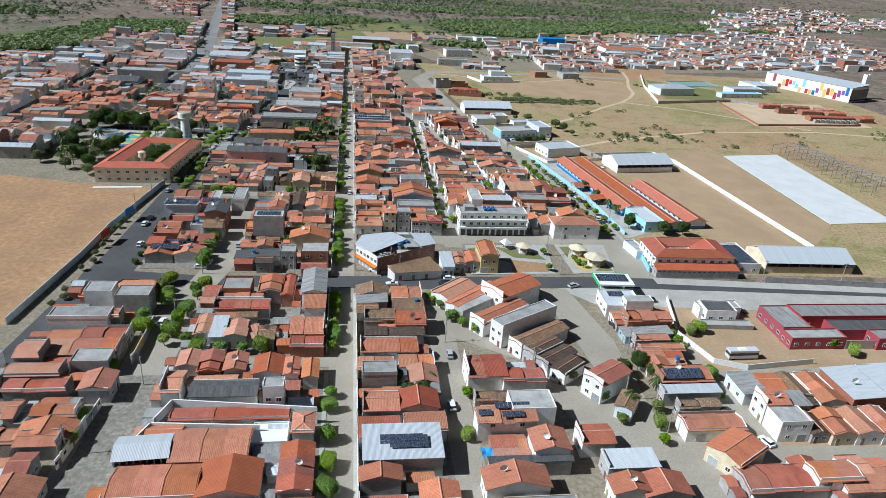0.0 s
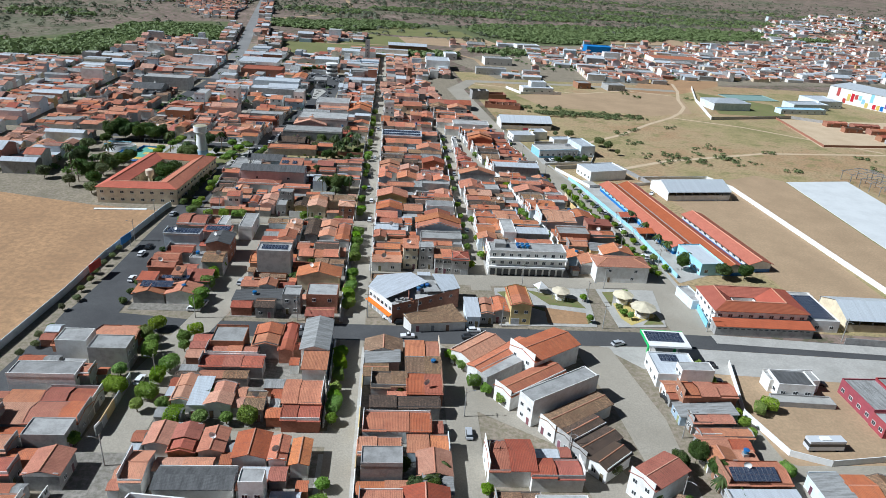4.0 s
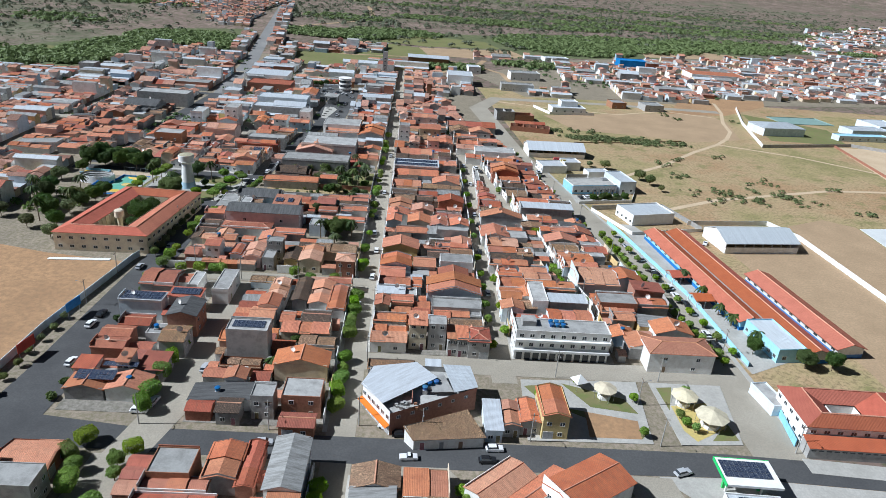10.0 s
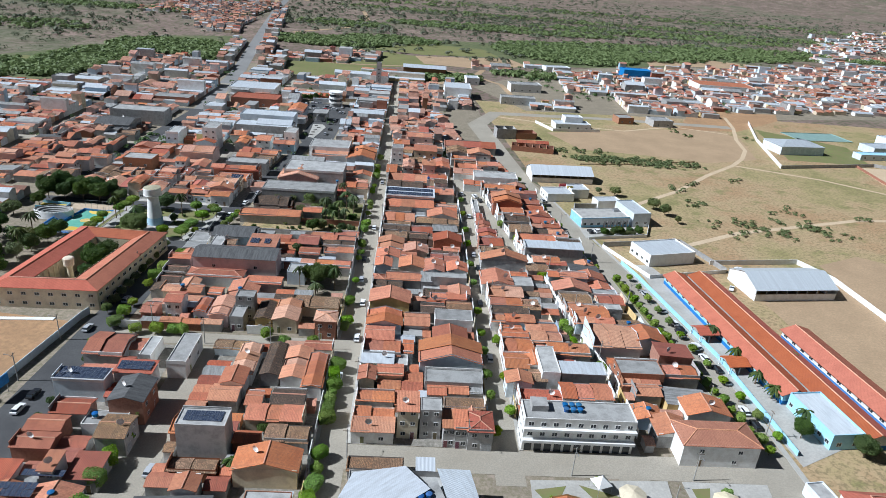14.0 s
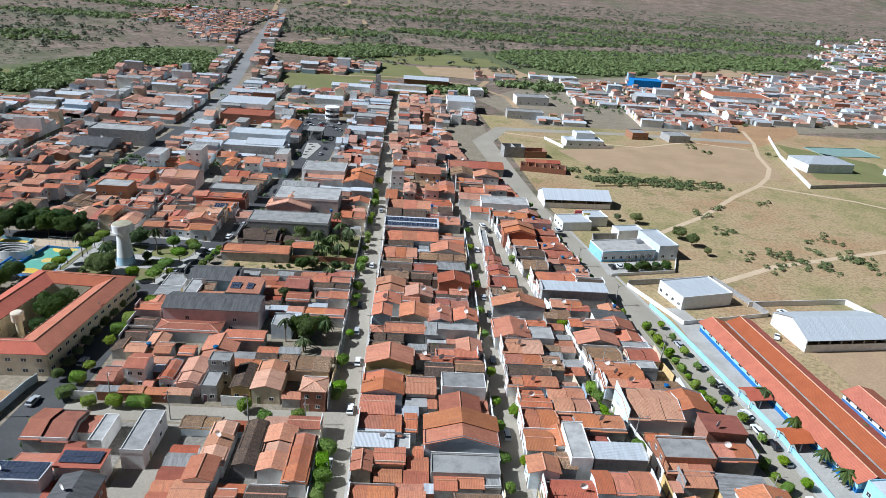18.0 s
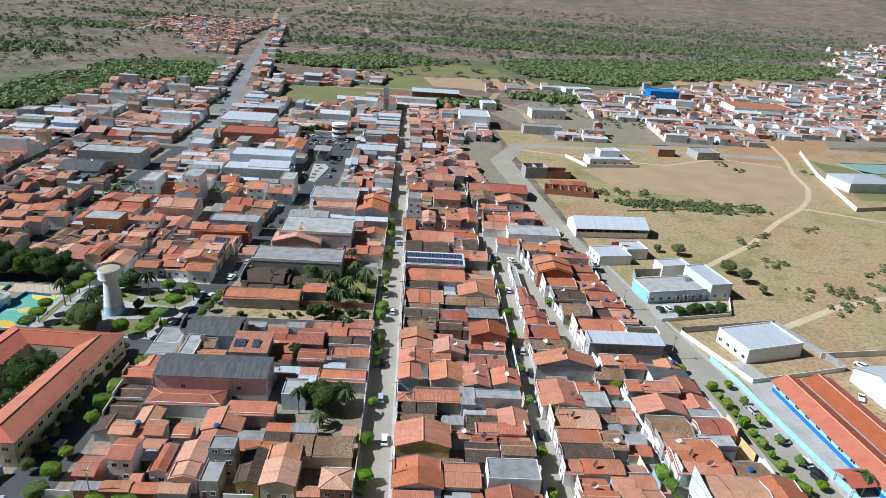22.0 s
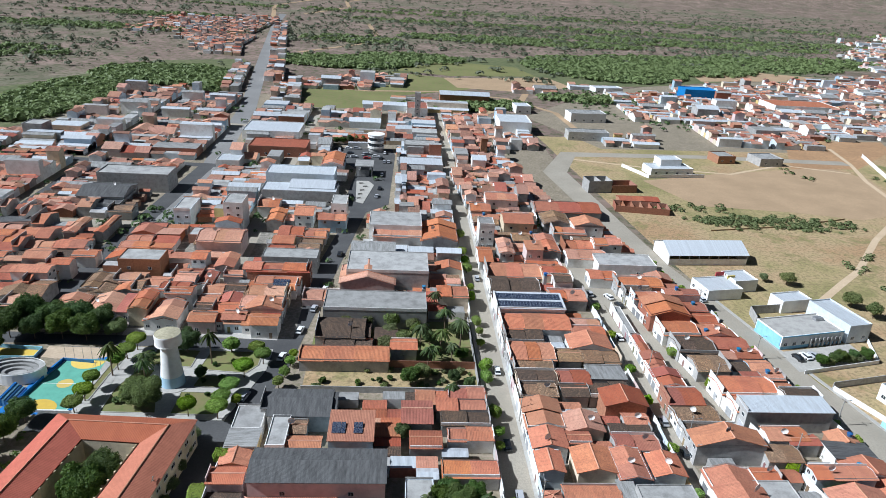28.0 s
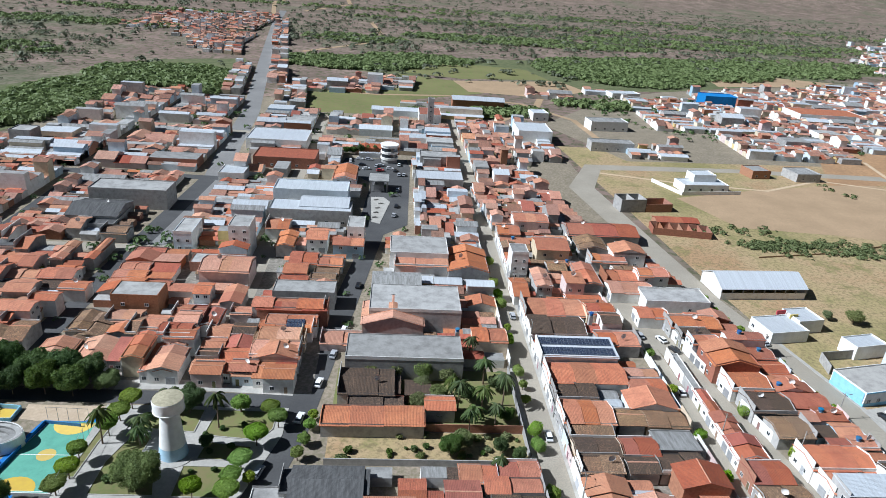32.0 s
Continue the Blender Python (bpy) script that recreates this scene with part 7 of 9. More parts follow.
house(-29.3, -21.9, 324, 332.5, 4, "gx", 1, 2, "")
house(-20.6, -8.1, 329.2, 333.9, 4, "gx", 0, 2, "E")
house(-19.7, -7.9, 323.5, 328.8, 4, "gx", 3, 2, "E")
house(-18.3, -7.7, 317.8, 322.1, 4.2, "gx", 0, 0, "E")
house(-27.4, -20.1, 315, 320.7, 4, "gx", 1, 2, "")
house(-20.3, -7.8, 305.8, 311, 4, "gx", 0, 2, "E")
house(-53.9, -21.8, 375, 387.6, 7, "flat", 0, 2, "W", floors=1)
house(-57.8, -33.1, 350.8, 358.1, 4.2, "gx", 0, 2, "W")
house(-32.7, -25.2, 357, 362.2, 4.2, "gx", 0, 2, "")
house(-54.7, -40.4, 362.9, 374.3, 4.2, "gx", 3, 2, "W")
house(-50.5, -32.2, 394.8, 409.2, 6, "gy", 4, 2, "W", floors=1)
house(-48.6, -20.5, 399.4, 416.5, 8.5, "flat", 0, 2, "W", floors=1)
house(-41, -22.2, 437, 447.4, 6, "gx", 4, 0, "W", floors=2)
house(-43, -21.9, 441.3, 456.7, 9, "flat", 0, 0, "W", floors=1)
house(-48.4, -32.4, 417.1, 428.7, 7, "gx", FIBRE, 2, "W", floors=1)
house(-22.1, -7.7, 434, 453.4, 6, "gy", 0, 2, "E", floors=2)
house(-63.5, -45.5, 327.6, 334.2, 5, "gx", DARKSHEET, 2, "W")

# blocks south of the highway
house(-41.3, -14.8, 101.3, 105.1, 4.2, "gx", 1, 0, "N")
house(-15.1, -8.6, 77.3, 91.5, 4.4, "gy", 1, 0, "E")
house(-13.5, -9, 94.6, 101.3, 5, "hip", 0, 0, "E")
house(-38.8, -23.2, 109.5, 115.3, 4.2, "gx", DARKSHEET, 0, "")
house(-45.5, -41.3, 110.9, 119.4, 4.6, "gx", 4, 0, "W")
house(-21.2, -16.4, 106.7, 110.5, 8.5, "flat", 0, 0, "S", floors=2)
house(-44.5, -39.7, 122.5, 129.5, 4, "gy", 4, 0, "N")
house(-39.1, -33.8, 120.6, 129.1, 4, "gy", 1, 6, "N")
house(-32.6, -27.6, 120.4, 127.9, 4, "gy", 0, 2, "N")
house(-25.1, -18.2, 118.5, 126.6, 4, "gy", 1, 0, "N")
house(-17.4, -14, 118, 125.4, 4, "gy", 0, 0, "N")
house(-12.7, -9.1, 116.6, 124.5, 4, "gy", 0, 0, "E")
house(-43.5, -39.3, 137.9, 147.9, 4.2, "gy", 4, 0, "W")
house(-39.1, -35.4, 136.1, 146.3, 4, "shS", ZINC, 0, "S")
house(-35.4, -29.5, 136.3, 144.9, 4.2, "gy", 4, 0, "S")
house(-25.9, -21.7, 135, 141.3, 4, "gx", 2, 2, "S")
house(-17.5, -8.4, 137.1, 145.9, 4.4, "gx", 0, 0, "E")
house(-17, -8.1, 131.3, 136.5, 4, "gx", 1, 6, "E")
house(-15.5, -8.5, 156.1, 171.6, 7, "gy", FIBRE, 0, "E", floors=1)
house(-14.3, -8.3, 148.5, 156.1, 6, "shS", 0, 0, "E", floors=1)
house(-40.7, -25, 152.3, 157, 4, "gx", 1, 2, "W")
house(-40.3, -27.2, 157.4, 161.7, 4.4, "gx", 0, 2, "W")
house(-39.9, -31.3, 160.6, 168.2, 6, "flat", 0, 6, "W", floors=2)
house(-21.9, -18.4, 159.3, 173.2, 4.5, "gy", 1, 6, "")
house(-29.1, -22.2, 161, 171.4, 5, "gy", 0, 2, "N")
house(-83.3, -67.6, 143.9, 149.9, 6, "flat", 0, 0, "E", floors=2)
house(-68.9, -59.3, 154.6, 160.9, 7, "flat", 0, 2, "E", floors=2)
house(-79.1, -71.2, 159.3, 165.4, 6, "flat", 0, 0, "N", floors=2)
house(-68, -65.3, 146, 150.4, 5, "gx", 0, 2, "E")
house(2.1, 19.2, 84.3, 94.4, 5.5, "shS", ZINC, 2, "W", rise=0.9, floors=2)
house(1.4, 9.8, 78.8, 82.8, 5, "gy", 0, 2, "W")
house(2.4, 10.8, 102, 108.7, 4.6, "gx", 0, 2, "W")
house(10.9, 20.3, 102.3, 109.5, 4.6, "gy", 1, 2, "E")
house(2.2, 11, 114.2, 119.8, 6.4, "flat", 0, 2, "W", floors=2)
house(2.1, 17.6, 127.8, 134.2, 4.2, "gx", 0, 0, "W")
house(3.3, 20.2, 136.7, 140.6, 4, "gx", 3, 2, "W")
house(12.4, 21.1, 141.8, 149.9, 4.2, "gx", 1, 6, "E")
house(3.4, 12.2, 144.5, 150.7, 4.2, "gx", 2, 2, "W")
house(-84.5, -78.5, 126.2, 133.2, 5, "gx", 4, 2, "E")
house(-84.4, -71.5, 119.7, 124.9, 4, "gx", 4, 2, "E")
house(-81.4, -67.5, 112.9, 117.4, 4.4, "gx", 1, 2, "E")
house(-64.7, -57.8, 112.8, 120.2, 4.4, "gy", 0, 2, "E")
house(-70.4, -61.3, 123.8, 129.6, 5, "flat", 0, 2, "E")
house(-77.1, -74.9, 103.2, 109.1, 4.2, "gx", 0, 2, "")
house(-71.8, -62.4, 104.2, 108.1, 4, "gx", 0, 0, "E")
house(-70.8, -62.5, 93.7, 98.3, 4.2, "gx", 0, 2, "E")
house(-69, -64.9, 84.6, 91.3, 4.2, "gx", 1, 2, "E")

# quarter west of the avenue
house(-149.1, -141.6, 402.9, 407.9, 6, "gx", 0, 0, "W", floors=2)
house(-132.7, -126.6, 388.6, 399.9, 4.5, "gy", 2, 2, "W")
house(-134.9, -126.3, 375.5, 384.1, 4.5, "gy", 4, 0, "W")
house(-124.3, -119.8, 373.8, 383.4, 4.2, "gy", 1, 2, "W")
house(-111.5, -106.1, 373.2, 383.9, 6.4, "gy", 0, 1, "W", floors=2)
house(-104.3, -96.6, 370.3, 381.5, 4.6, "gy", 4, 0, "S")
house(-104.1, -96.1, 383.8, 389.8, 6, "gx", 0, 0, "W", floors=2)
house(-92.9, -85.4, 369.3, 374.5, 4.6, "gx", 0, 3, "S")
house(-78.4, -66.6, 376.5, 382.5, 5, "gy", 0, 0, "E")
house(-83.7, -76.9, 371.3, 376.1, 4.4, "gx", 0, 2, "S")
house(-74.4, -66.6, 367.5, 373.5, 5, "gx", 0, 0, "S")
house(-79.3, -67.7, 387.3, 394.2, 4.4, "gx", 4, 1, "E")
house(-78.9, -63.9, 395.5, 401.6, 4.6, "gx", 0, 0, "E")
house(-82.6, -61.5, 402, 408.6, 6, "gx", 1, 6, "E", floors=2)
house(-79.8, -60.2, 413, 421.1, 6.4, "flat", 0, 2, "E", floors=2)
house(-126.1, -112.2, 404.1, 413.2, 8, "flat", 0, 6, "S", floors=2)
house(-103.6, -98.7, 410.4, 417.5, 6, "gx", 0, 0, "S", floors=2)
house(-94.9, -88.6, 407.3, 418.6, 4.6, "gy", 0, 2, "W")
house(-145.3, -137.3, 412.5, 418.3, 4.6, "gx", 0, 0, "W")
house(-160.8, -152.6, 410.2, 417.9, 4.6, "gx", 0, 2, "W")
house(-146.5, -141.3, 382.9, 393.2, 4.4, "gx", 2, 2, "W")
house(-106.5, -101.9, 398.3, 405.2, 4.5, "gx", 0, 0, "W")
house(-97.6, -92.4, 394.1, 404.3, 4.4, "gy", 1, 0, "W")
house(-116.2, -113.5, 388.5, 398, 4.2, "gx", 2, 2, "W")
house(-151.4, -149.9, 392.3, 400.2, 4.4, "gx", 0, 2, "W")

# south-east quarter
house(29.6, 39.7, 114.4, 123.8, 5, "gx", 1, 0, "W")
house(38.6, 49.8, 113, 118.4, 4.4, "gx", 1, 0, "E")
house(86, 95.1, 150.6, 154.5, 6.5, "flat", 0, 0, "W", floors=2)
house(83, 97.1, 140.9, 146.5, 5.6, "gx", 0, 6, "W", floors=2)
house(82.3, 92.6, 132.4, 135.3, 4, "gx", 0, 2, "W")
house(82, 95, 127.1, 130.4, 4, "gx", 0, 2, "W")
house(111.3, 125.6, 150.5, 154.9, 4, "flat", 0, 0, "S")
house(83.9, 101.9, 72.3, 79.8, 4, "gx", 1, 2, "N")
house(99.6, 110, 72.6, 78.3, 6, "gx", 0, 0, "S", floors=2)
house(105.4, 119.7, 70.7, 77.7, 4.4, "gx", 0, 0, "S")
house(51.9, 59.6, 88.4, 94.6, 4.4, "gx", 1, 0, "W")
house(55.3, 66.8, 80.4, 85.8, 4.2, "shS", WHITESHEET, 2, "W")
house(53.7, 62.3, 72.5, 77.6, 4.8, "gy", 0, 0, "W")
house(60.3, 70.2, 71.5, 77.9, 4.6, "gy", 1, 2, "W")
house(27.1, 40.5, 75, 81.2, 5, "gy", 0, 0, "W")
house(29.2, 47.8, 83.3, 84.8, 4.5, "gx", DARKSHEET, 2, "W")
house(39.7, 47.6, 84.8, 91.9, 6, "gy", 0, 0, "E", floors=2)
house(28.6, 42.6, 95, 100.3, 6, "gx", 0, 0, "S", floors=2)
house(37.4, 48, 98.1, 105.2, 7, "flat", 0, 0, "E", floors=2)
house(30.1, 39.5, 106.2, 109.2, 4, "gx", 2, 2, "W")
house(79.5, 95.1, 106.2, 109.4, 4.2, "shS", WHITESHEET, 2, "W")
house(81.5, 92.3, 101.1, 103.9, 4, "gx", 2, 2, "W")
house(79.2, 94.3, 92.3, 98.1, 4.2, "gx", 0, 0, "S")
house(81.2, 95.5, 111.2, 118.2, 4.6, "gx", 0, 6, "W")

# rows along the slanting street
house(25.4, 39.6, 159.9, 167.1, 4.5, "gx", 4, 0, "W", turn=42)
house(27.7, 49.5, 157.2, 162.5, 4.3, "gx", 0, 0, "W", turn=41)
house(30.2, 47.7, 153.2, 157, 4.6, "flat", 0, 2, "W", turn=37)
house(42.3, 59.5, 157.1, 167, 6.5, "gx", 0, 0, "W", turn=33, floors=2)
house(34.7, 54.6, 145.6, 151.5, 4.6, "gx", 0, 0, "W", turn=35)
house(39.5, 61.8, 139.6, 144.7, 7.6, "flat", 0, 0, "W", turn=31, floors=2)
house(44.1, 63.6, 133.3, 138.6, 4.2, "gx", 2, 0, "W", turn=32)
house(47.5, 59.5, 127.4, 131.9, 4, "gx", 3, 2, "W", turn=34)
house(50, 62, 122.8, 127.2, 4, "gx", 3, 2, "W", turn=34)
house(53.2, 62.3, 117.7, 122.5, 4, "gx", 3, 0, "W", turn=38)
house(60.5, 72.1, 110.2, 116.6, 6, "gx", 1, 0, "W", turn=32, floors=2)


def wedge_building():
    """Two-storey building on the street corner, its plan a blunt wedge."""
    TAKEN.append((1, 29, 182, 201))
    e = thing("corner_building", 0, 0, 0, 0, "two-storey wedge-shaped shop building with zinc roofs and brick rear", "building")
    plan = [(1.0, 192.6), (8.2, 181.8), (29.4, 193.2), (27.8, 201), (14.2, 201.2), (3.4, 199.4)]
    mats = (WALL[0], WALL[6], WALL[2], WALL[2], WALL[2], WALL[0])
    for k, (p, m) in enumerate(zip(plan, mats)):
        q = plan[(k + 1) % 6]
        part("wall", Mesh().face([(*p, 0), (*q, 0), (*q, 7.0 if k != 1 else 6.6), (*p, 6.4 if k == 1 else 7.0)]), m, e)
    part("terrace", Mesh().face([(*p, 5.4) for p in plan], 0, plan), SLABMAT, e, "stained concrete roof terrace")
    part("roof", Mesh().slab([(0.6, 192.4, 6.9), (6.3, 185.0, 6.9), (19.5, 195.2, 7.8), (14.2, 201.5, 7.9), (3.2, 199.7, 7.3)], 0.12), ZINC, e, "blue-grey zinc roof")
    part("roof", Mesh().slab([(23.6, 190.4, 7.0), (29.7, 193.0, 7.0), (28.1, 201.3, 7.6), (21, 201.4, 7.6)], 0.12), ZINC, e, "blue-grey zinc roof")
    part("roof", Mesh().slab([(18.2, 190.6, 6.6), (23.5, 191.2, 6.6), (21, 198.6, 6.9), (17.6, 196, 6.9)], 0.15), SLABMAT, e)
    part("inner_wall", Mesh().box(13.2, 13.4, 187.2, 191.0, 5.4, 7.2), WALL[6], e)
    for k in range(6):
        f = (k + 0.5) / 6
        x, y = 1.0 + 7.2 * f, 192.6 - 10.8 * f
        o = new("shop_door", door_mesh(1.5, 2.5, GATE))
        o.parent, o.matrix_basis = e, pose(x - 0.03, y - 0.02, 0, 0, 0, -56.3)
        o = new("window", window_mesh(1.3, 1.2))
        o.parent, o.matrix_basis = e, pose(x - 0.03, y - 0.02, 4.2, 0, 0, -56.3)
    part("awning", Mesh().slab([(-0.2, 191.6, 3.0), (7.2, 180.6, 3.0), (8.2, 181.6, 3.3), (0.9, 192.5, 3.3)], 0.1), plain_mat("orange_sign_band", (0.72, 0.24, 0.05), (0.6, 0.2, 0.05), 0.8), e, "orange awning band over the shops")
    for k in range(6):
        o = new("window", window_mesh(1.0, 0.9))
        f = (k + 0.6) / 6.4
        o.parent, o.matrix_basis = e, pose(8.2 + 21.2 * f, 181.8 + 11.4 * f, 4.3, 0, 0, 28.3)
    jr = random.Random(9)
    for k in range(14):
        x, y = 9.5 + jr.uniform(0, 6), 184.4 + jr.uniform(0, 3)
        part("rubble", Mesh().box(x - 0.4, x + 0.4, y - 0.3, y + 0.3, 5.4, 5.4 + jr.uniform(0.3, 0.9)), WALL[jr.choice((2, 6, 2))], e, "heap of building rubble")
    for x, y in ((17.5, 193.5), (19.2, 194.2), (16.4, 191.6)):
        water_tank(x, y, 6.55)
    old = thing("old_house", 0, 0, 0, 0, "low whitewashed house with a weathered clay tile roof", "house")
    TAKEN.append((11.5, 31, 176.5, 186.5))
    base = [(14.0, 177.0), (30.4, 178.9), (26.6, 186.2), (11.8, 179.8)]
    for k, m in enumerate((WALL[0], WALL[2], WALL[2], WALL[0])):
        p, q = base[k], base[(k + 1) % 4]
        part("wall", Mesh().face([(*p, 0), (*q, 0), (*q, 3.3 if k in (0, 3) and k != 0 or k == 0 else 4.8), (*p, 4.8 if k > 1 else 3.3)]), m, old)
    part("roof", Mesh().slab([(13.8, 176.5, 3.3), (30.9, 178.5, 3.3), (26.8, 186.5, 5.0), (11.4, 179.8, 4.6)], 0.14), TILE[2], old)
    for x, m in ((16, DOORMAT), (20.5, GATE), (25, DOORMAT)):
        o = new("door", door_mesh(1.0, 2.1, m))
        o.parent, o.matrix_basis = old, pose(x, 177.0 + (x - 14.0) * 0.1159 - 0.03, 0, 0, 0, 6.6)


wedge_building()
house(31, 35, 180.8, 191.6, 3.8, "shS", ZINC, 7, "S", 1)
house(35.2, 39.5, 183, 191.8, 4, "gy", 4, 2, "S", 1)
house(39.8, 44.5, 184, 193.2, 4.2, "gy", 0, 2, "S", 1)
house(44.7, 51, 182.8, 194.6, 7.4, "gy", 0, 5, "S", floors=2)
house(1.4, 13.6, 205.2, 209.2, 3.4, "gx", 2, 2, "W", 1)
house(2, 9.5, 201.6, 204.9, 3.2, "flat", 0, 2, "W", 1)
house(16.8, 20.6, 203.4, 207.6, 4.6, "shS", WHITESHEET, 0, "", 1)
house(82.2, 93.3, 81.2, 89.6, 4.6, "gx", 0, 1, "W", turn=30)
house(65.1, 72.5, 102.2, 106.5, 3.8, "gx", 2, 7, "W", turn=54)

# the blocks further north
house(1.2, 23.4, 380.6, 390.7, 5.5, "shS", WHITESHEET, 0, "W", floors=1)
house(1.2, 18.4, 395.5, 407, 4.2, "gx", 3, 0, "W")
house(1.2, 21, 407.1, 418.9, 4.2, "gx", 0, 2, "W")
house(20.7, 33, 389.7, 397.6, 4.4, "gx", 0, 2, "E")
house(-0.4, 4.7, 420.2, 433.7, 4, "gx", 0, 0, "W")
house(1.2, 7.3, 440.3, 448.9, 11, "flat", 0, 0, "S", floors=3)
house(13.3, 25.9, 453.7, 465.5, 7, "gx", 0, 1, "S", floors=2)
house(15.7, 22.6, 442, 450.2, 4, "gx", 2, 2, "")
house(18, 24.4, 424.3, 432.2, 7.5, "shS", 0, 3, "S", floors=2)
house(24.8, 32.6, 428.9, 446.7, 5, "gy", 0, 2, "E")
house(7.9, 13.3, 424.2, 438.4, 6, "gy", 4, 2, "S", floors=2)
house(9, 23.9, 483.6, 493.1, 7, "gx", 0, 0, "S", floors=2)
house(1.2, 10.3, 474.6, 484.4, 4.4, "gx", 0, 2, "W")
house(31.4, 61.8, 477.1, 491.7, 4.4, "gx", 1, 2, "W")
house(32.3, 44.2, 461.5, 474.3, 4.4, "gy", 2, 2, "W")
house(34.3, 48.1, 450.4, 458.5, 4.2, "gx", 0, 2, "W")
house(35.6, 49.3, 434.4, 443.9, 4.2, "gx", 0, 6, "W")
house(34.6, 50.1, 425, 434, 4.2, "gx", 4, 0, "W")
house(43.8, 56.4, 454.2, 463.2, 6.5, "gy", 0, 0, "S", floors=2)
house(47.4, 58.6, 434.9, 442, 6.5, "gx", 0, 0, "S", floors=2)
house(44.7, 67.3, 418.1, 427.8, 5, "flat", 0, 0, "S")
house(39, 49.2, 407.8, 414.9, 4.2, "gx", 0, 0, "W")
house(47.4, 64.1, 401.8, 409.4, 4.4, "gx", 0, 2, "W")
house(48.4, 58.2, 395.9, 401.8, 4.2, "gx", 3, 2, "W")
house(-87.7, -80, 376.9, 382.5, 4, "gx", 0, 2, "W")
house(-106.2, -89.8, 425.7, 438.1, 6.5, "gx", 4, 3, "S", floors=1)
house(-90.3, -84.2, 401.6, 406.1, 4, "gx", 4, 3, "W")
house(-124.2, -115.2, 395, 401.8, 4.2, "gx", 4, 2, "W")
house(-149.9, -145.9, 376.5, 383.7, 4.4, "gx", 4, 2, "W")
house(-168.3, -166.3, 418.8, 429.2, 5, "gx", 0, 2, "W")
house(-172.9, -168.7, 441.8, 454.4, 4.5, "gx", 0, 2, "W")
house(-158.1, -153.9, 434.6, 449.7, 4.4, "gy", 4, 2, "W")
house(-147.1, -144.1, 435.6, 453.9, 4.4, "gy", 0, 2, "W")
house(-165.4, -160.5, 428.4, 438.7, 4.4, "gx", 0, 2, "W")
house(-101.8, -94.2, 449.8, 460.8, 13, "flat", 0, 0, "S", floors=4)
house(-122.8, -116.1, 453.4, 467.8, 8, "flat", 0, 7, "S", floors=2)
house(-85.4, -78.9, 452, 465.8, 5, "gy", 0, 2, "W")
house(-74.7, -67.1, 457, 467.9, 6, "gx", 0, 0, "S", floors=2)
house(-64.4, -53.1, 452.7, 460.2, 6, "gx", 0, 4, "S", floors=2)
house(-59.6, -53.2, 458.7, 470, 11, "flat", 0, 0, "S", floors=3)
house(-92.1, -83.4, 468.3, 478.6, 5, "gx", 0, 0, "W")
house(-151.3, -142, 459.4, 467, 4.2, "gx", 2, 2, "W")
house(-164.9, -159.6, 462.2, 473.2, 4.4, "gx", 4, 2, "W")
house(-179.9, -178.2, 447.8, 460.8, 5.5, "gx", 4, 0, "W", floors=2)
house(-193.7, -191.8, 459.2, 469.6, 4.4, "gx", 4, 2, "W")
house(-81.8, -61.4, 489.9, 502.8, 7, "gx", WHITESHEET, 0, "S", floors=2)
house(-170.4, -150.6, 473.9, 491.3, 5, "gx", DARKSHEET, 2, "W")


# ---- houses in between ----
# long tiled wings of the walled compound
house(-45, -37.6, 95.6, 98.6, 4.2, "gx", 0, 0, "")
house(-38.2, -22.4, 87.4, 97.2, 4.3, "gx", 0, 0, "")
house(-47.8, -31, 77.4, 86.4, 4.0, "gx", 0, 0, "W")
house(-30.6, -19, 76.8, 86.8, 4.4, "gy", 5, 0, "")
house(-47.8, -36, 69, 77, 4.0, "gx", 1, 0, "W")

# block between the bus yard and the lane south of it
house(101.4, 107.8, 105.6, 115.2, 3.8, "shW", FIBRE, 7, "W")
house(108, 114.4, 106.6, 114.8, 3.6, "gx", 0, 2, "N")
house(114.6, 120.2, 104.8, 114.8, 3.6, "gy", 2, 0, "N")
house(120.6, 127.6, 101.4, 114.6, 3.8, "gy", 0, 0, "N")
house(129, 138.6, 100.8, 114.8, 5, "shW", WHITESHEET, 6, "N")
house(140, 150, 101.4, 115.4, 5.2, "shW", WHITESHEET, 0, "N")
house(102.4, 108.8, 98, 103.8, 6.4, "gx", 0, 0, "W", floors=2)
house(102.4, 110.6, 91.2, 97.8, 5.9, "flat", 0, 0, "S", floors=2)
house(109.4, 115.4, 98.8, 104.4, 5, "shS", FIBRE, 2, "")
house(110.8, 115.4, 90.4, 98.2, 3.2, "gy", 3, 2, "S")
house(115.6, 121.8, 89.4, 98.6, 3.8, "gy", 0, 1, "S")
house(122, 128.8, 89.2, 99, 3.8, "gy", 4, 0, "S")
house(129, 135.4, 89, 99.4, 3.6, "gy", 0, 0, "S")
house(98.4, 104.2, 74, 82, 3.6, "gy", 1, 0, "N")
house(109, 114.6, 74, 81, 4.6, "gx", 4, 0, "N")
house(114.8, 121, 73.6, 80.8, 3.6, "gx", 0, 0, "N")
panels(37, 96.4, 6.7, 5, 1, 12)
panels(30.5, 97.2, 6.7, 3, 1, 12)
panels(12, 88.6, 6.35, 8, 2, 6)
e = thing("tarpaulin", 32.6, 88.4, 0, 0, "creased blue tarpaulin stretched over a yard", "tarpaulin")
tb = Mesh()
for i in range(8):
    for j in range(4):
        tb.face([(-4.2 + 1.05 * u, -1.8 + 0.9 * v, 2.6 + 0.22 * math.sin(u * 2.1 + v) + 0.15 * math.cos(v * 2.7 - u)) for u, v in ((i, j), (i + 1, j), (i + 1, j + 1), (i, j + 1))])
